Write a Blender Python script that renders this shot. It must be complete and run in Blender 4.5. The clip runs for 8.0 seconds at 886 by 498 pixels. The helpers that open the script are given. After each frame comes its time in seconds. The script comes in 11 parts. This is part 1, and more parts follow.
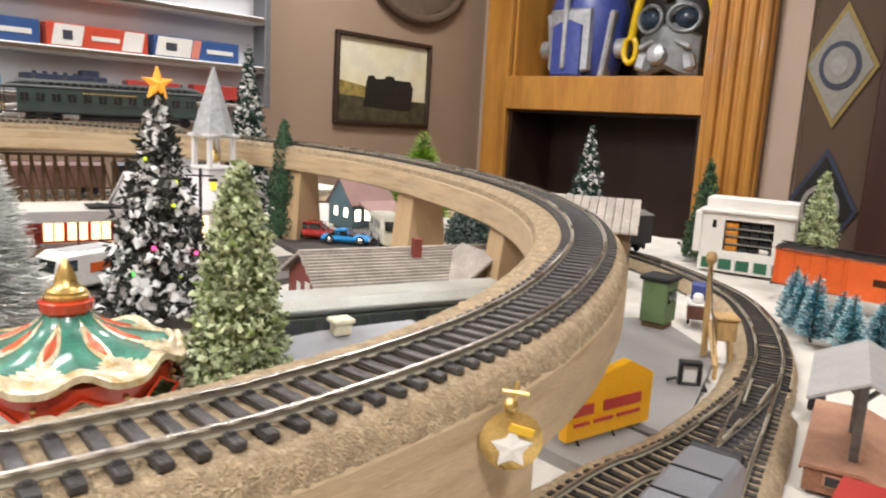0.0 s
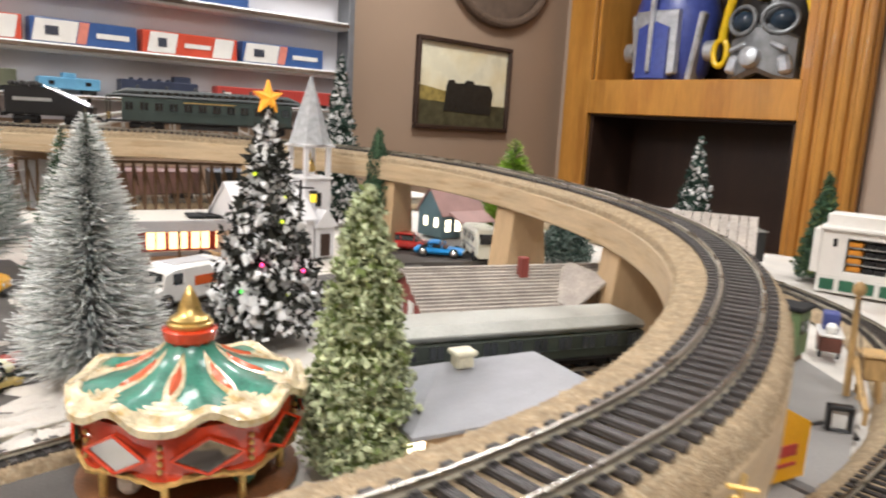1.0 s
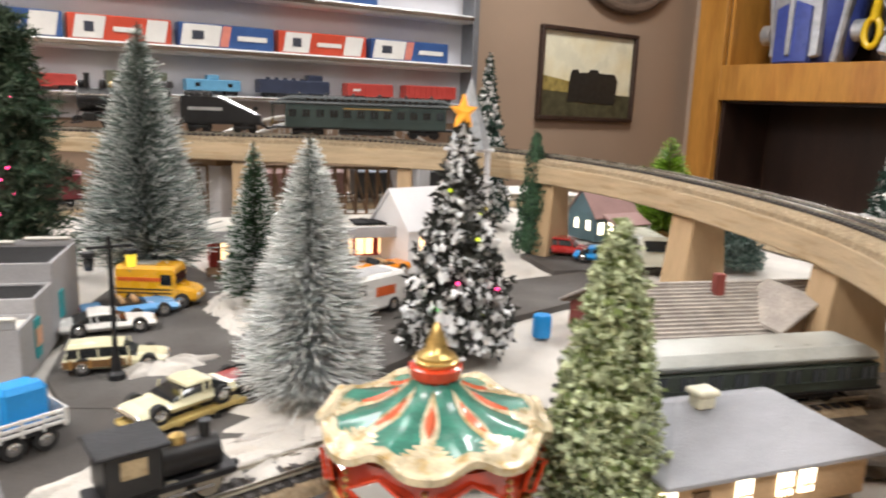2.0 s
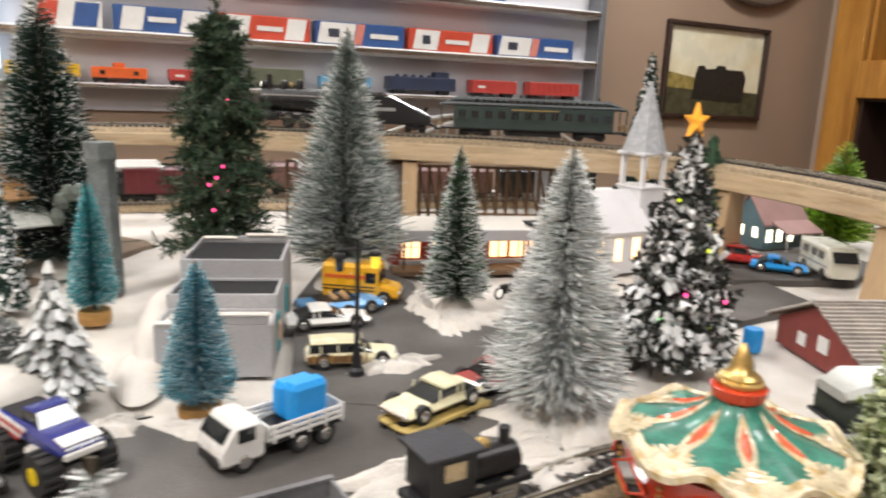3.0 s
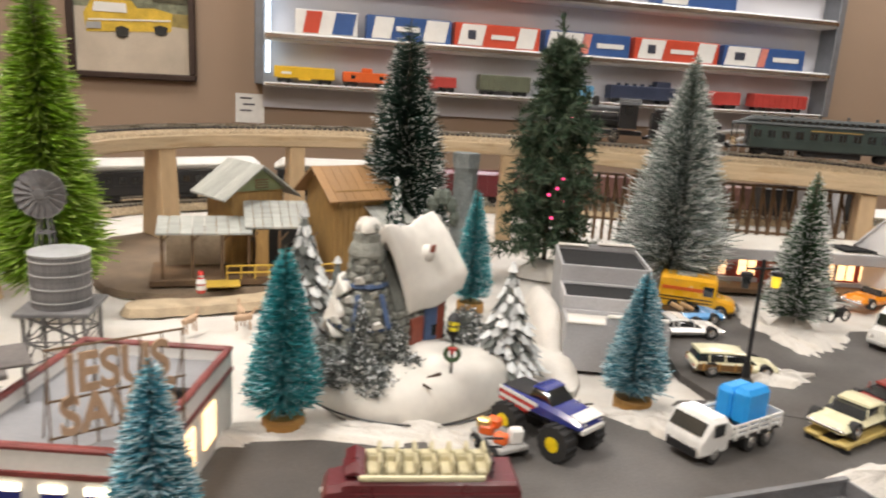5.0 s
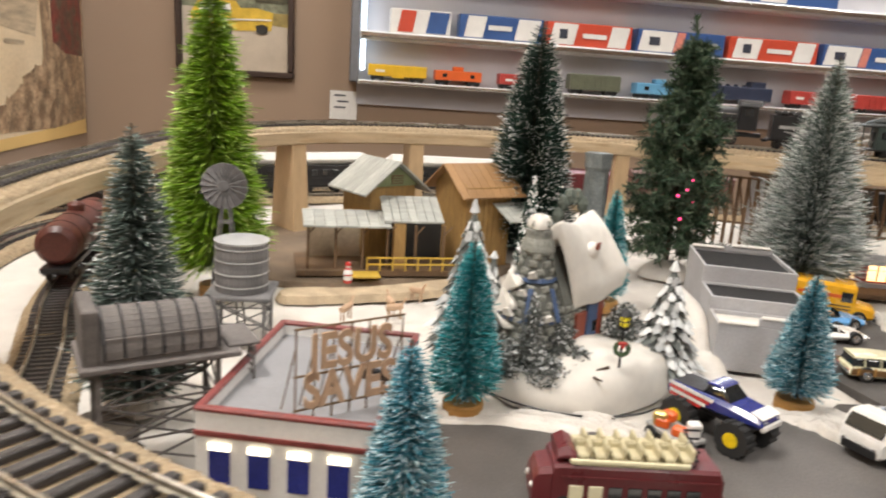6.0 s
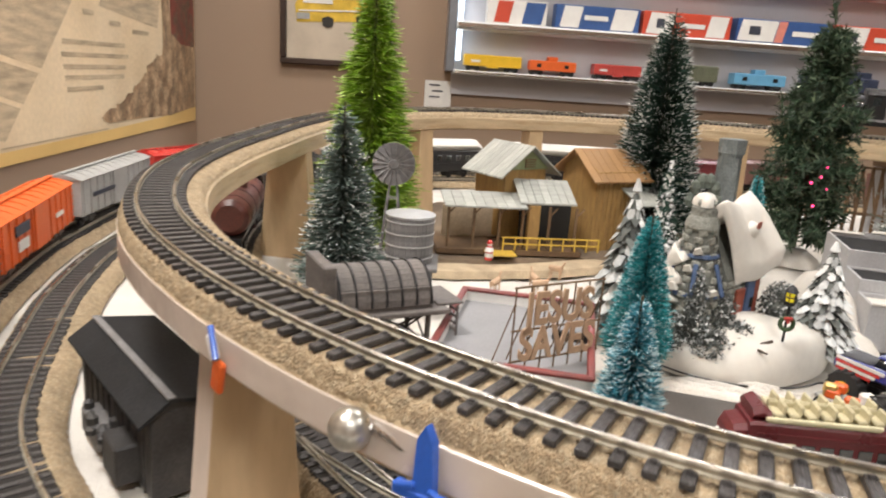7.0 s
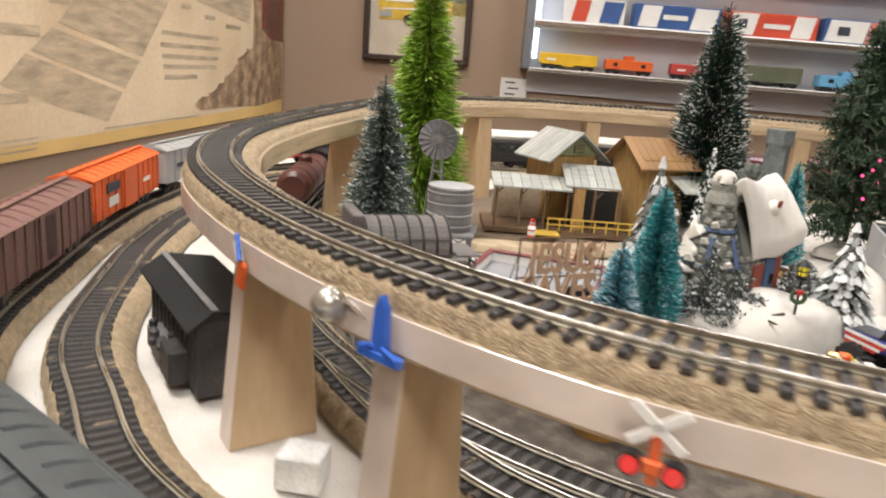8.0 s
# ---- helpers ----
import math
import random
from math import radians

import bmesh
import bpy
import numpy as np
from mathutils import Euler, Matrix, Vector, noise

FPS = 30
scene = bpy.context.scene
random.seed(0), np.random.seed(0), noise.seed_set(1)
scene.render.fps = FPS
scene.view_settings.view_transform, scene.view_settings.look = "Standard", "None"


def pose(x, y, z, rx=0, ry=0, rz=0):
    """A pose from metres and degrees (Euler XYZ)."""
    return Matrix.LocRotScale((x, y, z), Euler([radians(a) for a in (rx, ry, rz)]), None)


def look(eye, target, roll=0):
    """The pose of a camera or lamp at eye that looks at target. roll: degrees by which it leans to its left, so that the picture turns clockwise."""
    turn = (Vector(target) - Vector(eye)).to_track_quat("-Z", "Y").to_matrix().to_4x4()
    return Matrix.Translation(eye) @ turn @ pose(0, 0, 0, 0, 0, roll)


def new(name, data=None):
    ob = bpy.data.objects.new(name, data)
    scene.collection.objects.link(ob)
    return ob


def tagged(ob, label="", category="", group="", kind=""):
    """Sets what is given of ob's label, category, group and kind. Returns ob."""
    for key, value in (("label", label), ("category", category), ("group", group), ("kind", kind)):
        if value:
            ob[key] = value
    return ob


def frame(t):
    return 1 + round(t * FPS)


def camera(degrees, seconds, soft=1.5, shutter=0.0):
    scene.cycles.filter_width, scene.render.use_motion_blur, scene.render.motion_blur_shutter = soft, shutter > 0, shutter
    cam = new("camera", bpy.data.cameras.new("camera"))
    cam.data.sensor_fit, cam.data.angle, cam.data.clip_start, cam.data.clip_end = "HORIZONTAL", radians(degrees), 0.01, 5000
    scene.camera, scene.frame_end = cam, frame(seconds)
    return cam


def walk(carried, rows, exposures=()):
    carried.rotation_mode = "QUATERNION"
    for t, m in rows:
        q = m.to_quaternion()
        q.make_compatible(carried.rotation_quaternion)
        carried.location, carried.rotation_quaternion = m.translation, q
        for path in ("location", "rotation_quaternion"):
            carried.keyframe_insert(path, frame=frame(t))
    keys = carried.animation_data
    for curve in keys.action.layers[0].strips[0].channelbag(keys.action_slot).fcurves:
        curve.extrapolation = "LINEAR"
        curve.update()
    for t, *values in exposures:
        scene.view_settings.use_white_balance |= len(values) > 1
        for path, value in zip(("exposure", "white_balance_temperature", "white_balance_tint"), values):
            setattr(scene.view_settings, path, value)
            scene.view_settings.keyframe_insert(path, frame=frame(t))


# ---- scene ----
cam = camera(63.2, 8.0, soft=2.0, shutter=0.5)
PATH = [
    (0, (0.04, -0.012, 1.16), (1.082, 1.659, 0.809), 3.1),
    (0.5, (0.031, -0.002, 1.164), (1.012, 1.709, 0.831), 3.7),
    (1, (0.026, 0.027, 1.167), (0.9, 1.791, 0.812), 3.2),
    (1.5, (0.007, 0.05, 1.176), (0.746, 1.884, 0.794), 2.4),
    (3, (-0.119, 0.091, 1.188), (0.248, 2.01, 0.761), 2.3),
    (3.5, (-0.166, 0.079, 1.193), (0.068, 2.018, 0.765), 2.7),
    (4, (-0.208, 0.067, 1.194), (-0.09, 2.016, 0.76), 3.0),
    (4.5, (-0.252, 0.062, 1.195), (-0.213, 2.009, 0.741), 3.0),
    (5, (-0.297, 0.054, 1.198), (-0.342, 2.003, 0.752), 3.6),
    (6.5, (-0.4, 0.011, 1.193), (-0.696, 1.93, 0.713), 4.0),
    (7, (-0.428, -0.014, 1.187), (-0.812, 1.885, 0.691), 4.0),
    (7.5, (-0.426, -0.036, 1.182), (-0.897, 1.844, 0.689), 3.6),
    (8, (-0.38, -0.052, 1.174), (-0.982, 1.788, 0.669), 4.8),
]
walk(cam, [(t, look(eye, target, roll)) for t, eye, target, roll in PATH],
     exposures=[(0, 0.15, 6270, 10), (1.5, 0.09, 6230, 10), (3, -0.02, 6230, 10), (4, -0.05, 6300, 10), (5, -0.12, 6480, 10), (6.5, -0.03, 6460, 10), (8, -0.02, 6330, 10)])

# ---- world, light ----
world = bpy.data.worlds.new("world")
scene.world = world
world.use_nodes = True
world.node_tree.nodes["Background"].inputs[0].default_value = (1.0, 0.92, 0.82, 1)
world.node_tree.nodes["Background"].inputs[1].default_value = 0.24
scene.view_settings.exposure = 0.0


def area_lamp(name, x, y, z, sx, sy, watts, color, aim=(0, 0, -1)):
    data = bpy.data.lights.new(name, "AREA")
    data.shape, data.size, data.size_y = "RECTANGLE", sx, sy
    data.energy, data.color = watts, color
    ob = new(name, data)
    ob.matrix_world = look((x, y, z), (x + aim[0], y + aim[1], z + aim[2]))
    return tagged(ob, "warm white ceiling light panel", "lamp")


WARM = (1.0, 0.958, 0.905)
for lx, ly, watts in ((-0.95, 1.2, 9), (-0.1, 1.45, 7.5), (1.15, 1.75, 20), (-0.9, 0.1, 24), (0.75, 0.3, 8), (0.0, -0.8, 20)):
    area_lamp("ceiling_lamp", lx, ly, 2.36, 0.35, 0.35, watts, WARM)


# ---- materials ----
def mat(name, color, rough=0.6, metal=0.0, vary=0.18, grain=60.0, bump=0.1, fine=600.0, island=0.0, rnd=0.0,
        spec=0.5, emit=0.0, emit_color=None, second=None, mix_scale=25.0, mix_at=0.5, stretch=(1, 1, 1), coat=0.0):
    m = bpy.data.materials.new(name)
    m.use_nodes = True
    nt = m.node_tree
    b = nt.nodes["Principled BSDF"]
    L = nt.links.new
    tc = nt.nodes.new("ShaderNodeTexCoord")
    mp = nt.nodes.new("ShaderNodeMapping")
    mp.inputs["Scale"].default_value = stretch
    L(tc.outputs["Object"], mp.inputs[0])

    def noise_node(scale, detail=4):
        n = nt.nodes.new("ShaderNodeTexNoise")
        n.inputs["Scale"].default_value, n.inputs["Detail"].default_value = scale, detail
        L(mp.outputs[0], n.inputs["Vector"])
        return n

    def mixer(kind, fac, a, c):
        x = nt.nodes.new("ShaderNodeMix")
        x.data_type, x.blend_type = "RGBA", kind
        for sock, val in ((x.inputs[0], fac), (x.inputs[6], a), (x.inputs[7], c)):
            if hasattr(val, "is_linked"):
                L(val, sock)
            else:
                sock.default_value = val if isinstance(val, float) else (*val[:3], 1)
        return x.outputs[2]

    def ramp(src, lo, hi, a=0.0, c=1.0):
        r = nt.nodes.new("ShaderNodeMapRange")
        r.inputs[1].default_value, r.inputs[2].default_value = lo, hi
        r.inputs[3].default_value, r.inputs[4].default_value = a, c
        L(src, r.inputs[0])
        return r.outputs[0]

    big, small = noise_node(grain), noise_node(fine, 2)
    col = tuple(color)
    if second:
        spots = noise_node(mix_scale, 5)
        col = mixer("MIX", ramp(spots.outputs["Fac"], mix_at - 0.08, mix_at + 0.08), color, second)
    v1 = ramp(big.outputs["Fac"], 0.3, 0.7, 1 - vary, 1 + vary)
    v2 = ramp(small.outputs["Fac"], 0.3, 0.7, 1 - vary * 0.6, 1 + vary * 0.6)
    mul = nt.nodes.new("ShaderNodeMath")
    mul.operation = "MULTIPLY"
    L(v1, mul.inputs[0]), L(v2, mul.inputs[1])
    value = mul.outputs[0]
    if island or rnd:
        src = nt.nodes.new("ShaderNodeNewGeometry").outputs["Random Per Island"] if island else nt.nodes.new("ShaderNodeObjectInfo").outputs["Random"]
        k = island or rnd
        m2 = nt.nodes.new("ShaderNodeMath")
        m2.operation = "MULTIPLY"
        L(value, m2.inputs[0]), L(ramp(src, 0, 1, 1 - k, 1 + k), m2.inputs[1])
        value = m2.outputs[0]
    grey = nt.nodes.new("ShaderNodeCombineColor")
    for n in range(3):
        L(value, grey.inputs[n])
    out = mixer("MULTIPLY", 1.0, col, grey.outputs[0])
    L(out, b.inputs["Base Color"])
    L(ramp(big.outputs["Fac"], 0.3, 0.7, max(rough - 0.08, 0.02), min(rough + 0.08, 1)), b.inputs["Roughness"])
    b.inputs["Metallic"].default_value = metal
    b.inputs["Specular IOR Level"].default_value = spec
    b.inputs["Coat Weight"].default_value = coat
    if bump:
        bp = nt.nodes.new("ShaderNodeBump")
        bp.inputs["Strength"].default_value, bp.inputs["Distance"].default_value = bump, 0.002
        L(small.outputs["Fac"], bp.inputs["Height"])
        L(bp.outputs[0], b.inputs["Normal"])
    if emit:
        b.inputs["Emission Color"].default_value = (*(emit_color or color), 1)
        b.inputs["Emission Strength"].default_value = emit
    return m


def glass(name, tint=(0.9, 0.95, 0.95), rough=0.03):
    m = bpy.data.materials.new(name)
    m.use_nodes = True
    b = m.node_tree.nodes["Principled BSDF"]
    b.inputs["Base Color"].default_value = (*tint, 1)
    b.inputs["Roughness"].default_value, b.inputs["Transmission Weight"].default_value = rough, 1.0
    return m


SNOW = mat("snow_cloth", (0.61, 0.58, 0.535), 0.95, vary=0.1, grain=25, fine=900, bump=0.5, second=(0.58, 0.54, 0.48), mix_scale=30, mix_at=0.62)
SNOWGLAZE = mat("snow_glaze", (0.66, 0.635, 0.585), 0.4, vary=0.06, grain=40, fine=140, bump=0.1)
FLOCK = mat("flock", (0.78, 0.79, 0.8), 0.95, vary=0.08, island=0.2)
ASPHALT = mat("grey_road_card", (0.105, 0.098, 0.093), 0.8, vary=0.3, grain=16, fine=800, bump=0.2, second=(0.070, 0.062, 0.056), mix_scale=7, mix_at=0.5)
CORK = mat("cork_roadbed", (0.42, 0.315, 0.195), 0.95, vary=0.22, grain=240, fine=1500, bump=1.0, second=(0.52, 0.42, 0.28), mix_scale=700, mix_at=0.56)
PLY = mat("plywood_edge", (0.51, 0.395, 0.25), 0.6, vary=0.14, grain=18, fine=250, bump=0.25, stretch=(1, 1, 9), second=(0.42, 0.30, 0.17), mix_scale=22, mix_at=0.6)
TAPE = mat("clear_glossy_tape", (0.63, 0.55, 0.48), 0.2, vary=0.1, grain=30, fine=70, bump=0.35, spec=0.6, second=(0.57, 0.49, 0.42), mix_scale=35)
PALEWOOD = mat("pale_outer_wood", (0.62, 0.53, 0.46), 0.4, vary=0.08, grain=14, fine=180, bump=0.15, stretch=(1, 1, 0.3))
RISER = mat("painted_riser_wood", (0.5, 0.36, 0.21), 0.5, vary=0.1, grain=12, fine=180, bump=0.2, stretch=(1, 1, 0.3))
RAIL = mat("nickel_rail", (0.60, 0.57, 0.51), 0.28, metal=1.0, vary=0.25, grain=30, bump=0.05)
RAILSIDE = mat("dull_rail_side", (0.34, 0.31, 0.245), 0.45, metal=0.4, vary=0.2)
TIE = mat("dark_plastic_tie", (0.042, 0.038, 0.038), 0.40, vary=0.25, rnd=0.3, bump=0.4, stretch=(0.15, 1, 1), fine=1500)
WALLP = mat("brown_wall_paint", (0.33, 0.235, 0.165), 0.75, vary=0.04, grain=3, fine=300, bump=0.12)
WALLW = mat("taupe_wall_paint", (0.46, 0.36, 0.28), 0.75, vary=0.04, grain=3, fine=300, bump=0.12)
WHITEP = mat("white_paint", (0.78, 0.78, 0.76), 0.4, vary=0.04, grain=8, bump=0.05)
CEIL = mat("ceiling_paint", (0.7, 0.66, 0.6), 0.9, vary=0.04, grain=3)
FLOORW = mat("dark_carpet", (0.09, 0.07, 0.06), 0.95, vary=0.3, grain=20, fine=500, bump=0.6)
OAK = mat("honey_oak", (0.51, 0.24, 0.045), 0.38, vary=0.16, grain=10, fine=140, bump=0.12, stretch=(1, 1, 0.12), second=(0.4, 0.17, 0.03), mix_scale=16, mix_at=0.55, coat=0.2)
DARKWOOD = mat("dark_brown_wood", (0.035, 0.018, 0.012), 0.45, vary=0.3, grain=12, stretch=(1, 1, 0.15))
BLACK = mat("black_paint", (0.012, 0.012, 0.013), 0.38, vary=0.2, grain=60)
BLACKM = mat("black_metal", (0.02, 0.02, 0.022), 0.42, metal=0.3, vary=0.25, grain=80)
RUBBER = mat("black_rubber", (0.02, 0.02, 0.02), 0.75, vary=0.2)
CHROME = mat("chrome", (0.75, 0.75, 0.75), 0.15, metal=1.0, vary=0.08)
BRASS = mat("brass_gold", (0.62, 0.44, 0.16), 0.32, metal=0.8, vary=0.2, grain=120)
GLASSD = mat("dark_window", (0.015, 0.018, 0.02), 0.08, vary=0.1, spec=0.8, bump=0)
LITWIN = mat("lit_window", (0.95, 0.62, 0.32), 0.4, vary=0.25, grain=130, emit=2.6, emit_color=(1.0, 0.62, 0.3), bump=0)
LITWHITE = mat("lit_white_window", (0.95, 0.85, 0.65), 0.4, vary=0.2, grain=130, emit=4.0, emit_color=(1.0, 0.85, 0.6), bump=0)
PULLMAN = mat("pullman_green", (0.03, 0.047, 0.042), 0.45, vary=0.15, grain=50)
PULLROOF = mat("weathered_dark_roof", (0.05, 0.058, 0.06), 0.55, vary=0.2, grain=60)


# ---- mesh building ----
class Shape:
    """Collects vertices and faces, then becomes one mesh object."""

    def __init__(self):
        self.v, self.f, self.m, self.x = [], [], [], Matrix()

    def add(self, verts, faces, k=0):
        n = len(self.v)
        self.v += [tuple(self.x @ Vector(p)) for p in verts]
        self.f += [tuple(n + i for i in f) for f in faces]
        self.m += [k] * len(faces)
        return self

    def box(self, x, y, z, sx, sy, sz, c=0.0, k=0, rz=0.0, rx=0.0, ry=0.0):
        """A box about a centre, with chamfered edges."""
        h = (sx / 2, sy / 2, sz / 2)
        c = min(c, 0.45 * min(sx, sy, sz))
        turn = Matrix.Translation((x, y, z)) @ Euler((radians(rx), radians(ry), radians(rz))).to_matrix().to_4x4()
        signs = [(a, b, d) for a in (-1, 1) for b in (-1, 1) for d in (-1, 1)]
        if c <= 0:
            vs = [tuple(turn @ Vector([s[i] * h[i] for i in range(3)])) for s in signs]
            return self.add(vs, [(0, 1, 3, 2), (4, 6, 7, 5), (0, 4, 5, 1), (2, 3, 7, 6), (0, 2, 6, 4), (1, 5, 7, 3)], k)
        vs, at = [], {}
        for s in signs:
            for a in range(3):
                at[s, a] = len(vs)
                vs.append(tuple(turn @ Vector([s[i] * (h[i] - (0 if i == a else c)) for i in range(3)])))
        fs = []
        for a in range(3):
            b, d = (a + 1) % 3, (a + 2) % 3
            for sg in (-1, 1):
                ring = []
                for p, q in ((-1, -1), (1, -1), (1, 1), (-1, 1)):
                    s = [0, 0, 0]
                    s[a], s[b], s[d] = sg, p, q
                    ring.append(at[tuple(s), a])
                fs.append(tuple(ring if sg > 0 else ring[::-1]))
            for p in (-1, 1):
                for q in (-1, 1):
                    s0, s1 = [0, 0, 0], [0, 0, 0]
                    s0[a], s1[a] = -1, 1
                    s0[b] = s1[b] = p
                    s0[d] = s1[d] = q
                    s0, s1 = tuple(s0), tuple(s1)
                    fs.append((at[s0, b], at[s1, b], at[s1, d], at[s0, d]))
        fs += [(at[s, 0], at[s, 1], at[s, 2]) for s in signs]
        return self.add(vs, fs, k)

    def tube(self, p0, p1, r0, r1=None, n=10, k=0, caps=True):
        p0, p1 = Vector(p0), Vector(p1)
        r1 = r0 if r1 is None else r1
        d = (p1 - p0).normalized()
        u = d.orthogonal().normalized()
        w = d.cross(u)
        vs = []
        for p, r in ((p0, r0), (p1, r1)):
            vs += [tuple(p + r * (math.cos(2 * math.pi * i / n) * u + math.sin(2 * math.pi * i / n) * w)) for i in range(n)]
        fs = [(i, (i + 1) % n, n + (i + 1) % n, n + i) for i in range(n)]
        if caps:
            fs += [tuple(range(n))[::-1], tuple(range(n, 2 * n))]
        return self.add(vs, fs, k)

    def lathe(self, prof, x=0, y=0, z=0, n=16, k=0, wave=None, sx=1.0, sy=1.0):
        """A turned shape from (radius, height) pairs; wave(angle, n) changes radius and height."""
        vs, fs = [], []
        for j, (r, h) in enumerate(prof):
            for i in range(n):
                a = 2 * math.pi * i / n
                dr, dh = wave(a, j) if wave else (0, 0)
                vs.append((x + sx * (r + dr) * math.cos(a), y + sy * (r + dr) * math.sin(a), z + h + dh))
        for j in range(len(prof) - 1):
            for i in range(n):
                fs.append((j * n + i, j * n + (i + 1) % n, (j + 1) * n + (i + 1) % n, (j + 1) * n + i))
        fs += [tuple(range(n))[::-1], tuple(range((len(prof) - 1) * n, len(prof) * n))]
        return self.add(vs, fs, k)

    def prism(self, poly, y0, y1, k=0, axis="y", taper=1.0):
        """A polygon in (x, z) drawn out along y (or in (y, z) along x, or (x, y) along z)."""
        n = len(poly)
        cx, cz = sum(p[0] for p in poly) / n, sum(p[1] for p in poly) / n
        vs = []
        for d, s in ((y0, 1.0), (y1, taper)):
            for a, b in poly:
                a, b = cx + (a - cx) * s, cz + (b - cz) * s
                vs.append((a, d, b) if axis == "y" else (d, a, b) if axis == "x" else (a, b, d))
        fs = [(i, (i + 1) % n, n + (i + 1) % n, n + i) for i in range(n)] + [tuple(range(n))[::-1], tuple(range(n, 2 * n))]
        return self.add(vs, fs, k)

    def loft(self, secs, c=0.3, k=0):
        """Rounded sections along x: (x, half width, z low, z high)."""
        vs, fs = [], []
        for x, w, z0, z1 in secs:
            q = min(c * w, 0.45 * (z1 - z0))
            vs += [(x, -w + q, z0), (x, w - q, z0), (x, w, z0 + q), (x, w, z1 - q), (x, w - q, z1), (x, -w + q, z1), (x, -w, z1 - q), (x, -w, z0 + q)]
        for j in range(len(secs) - 1):
            fs += [(8 * j + i, 8 * j + (i + 1) % 8, 8 * j + 8 + (i + 1) % 8, 8 * j + 8 + i) for i in range(8)]
        e = 8 * (len(secs) - 1)
        fs += [tuple(range(8))[::-1], tuple(range(e, e + 8))]
        return self.add(vs, fs, k)

    def ball(self, x, y, z, r, n=10, sz=1.0, k=0):
        return self.lathe([(r * math.sin(math.pi * (j + 0.02) / (n // 2 + 0.04)), -r * sz * math.cos(math.pi * j / (n // 2))) for j in range(n // 2 + 1)], x, y, z, n, k)

    def mesh(self, name, mats, smooth=30.0, fix=True):
        me = bpy.data.meshes.new(name)
        me.from_pydata(self.v, [], self.f)
        for m in mats if isinstance(mats, (list, tuple)) else [mats]:
            me.materials.append(m)
        me.polygons.foreach_set("material_index", self.m)
        if fix:
            bm = bmesh.new()
            bm.from_mesh(me)
            bmesh.ops.recalc_face_normals(bm, faces=bm.faces)
            bm.to_mesh(me)
            bm.free()
        if smooth:
            me.shade_smooth()
            me.set_sharp_from_angle(angle=radians(smooth))
        me.update()
        return me

    def obj(self, name, mats, parent=None, label="", smooth=30.0, fix=True, at=None):
        ob = new(name, self.mesh(name, mats, smooth, fix))
        if parent:
            ob.parent = parent
        if at is not None:
            ob.matrix_basis = at
        if label:
            ob["label"] = label
        return ob


def thing(name, label, category, x=0, y=0, z=0, rz=0, group="", kind=""):
    ob = new(name)
    ob.empty_display_size = 0.02
    ob.matrix_basis = pose(x, y, z, 0, 0, rz)
    return tagged(ob, label, category, group, kind)


def structure(ob, label, category="wall"):
    return tagged(ob, label, category, kind="structure")


def sheet(name, verts, faces, mats, smooth=True, mi=None):
    me = bpy.data.meshes.new(name)
    me.from_pydata(verts, [], faces)
    for m in mats if isinstance(mats, (list, tuple)) else [mats]:
        me.materials.append(m)
    if mi is not None:
        me.polygons.foreach_set("material_index", mi)
    if smooth:
        me.shade_smooth()
    return new(name, me)


def spline(points, count, closed=True):
    """Evenly spaced points on a smooth curve through the given ones."""
    p = np.array(points, float)
    n = len(p)
    out = []
    for i in range(n if closed else n - 1):
        a, b, c, d = (p[(i + o) % n] if closed else p[min(max(i + o, 0), n - 1)] for o in (-1, 0, 1, 2))
        t = np.linspace(0, 1, 60, endpoint=False)[:, None]
        out.append(0.5 * (2 * b + (c - a) * t + (2 * a - 5 * b + 4 * c - d) * t**2 + (3 * b - a - 3 * c + d) * t**3))
    out = np.concatenate(out + [p[:1] if closed else p[-1:]])
    s = np.r_[0, np.cumsum(np.hypot(*np.diff(out, axis=0).T))]
    want = np.linspace(0, s[-1], count, endpoint=not closed)
    return np.stack([np.interp(want, s, out[:, i]) for i in (0, 1)], 1), s[-1]


def normals(path, closed=True):
    """Tangents and normals to the right of the way."""
    t = np.roll(path, -1, 0) - np.roll(path, 1, 0)
    if not closed:
        t[0], t[-1] = path[1] - path[0], path[-1] - path[-2]
    t /= np.linalg.norm(t, axis=1)[:, None]
    return t, np.stack([t[:, 1], -t[:, 0]], 1)


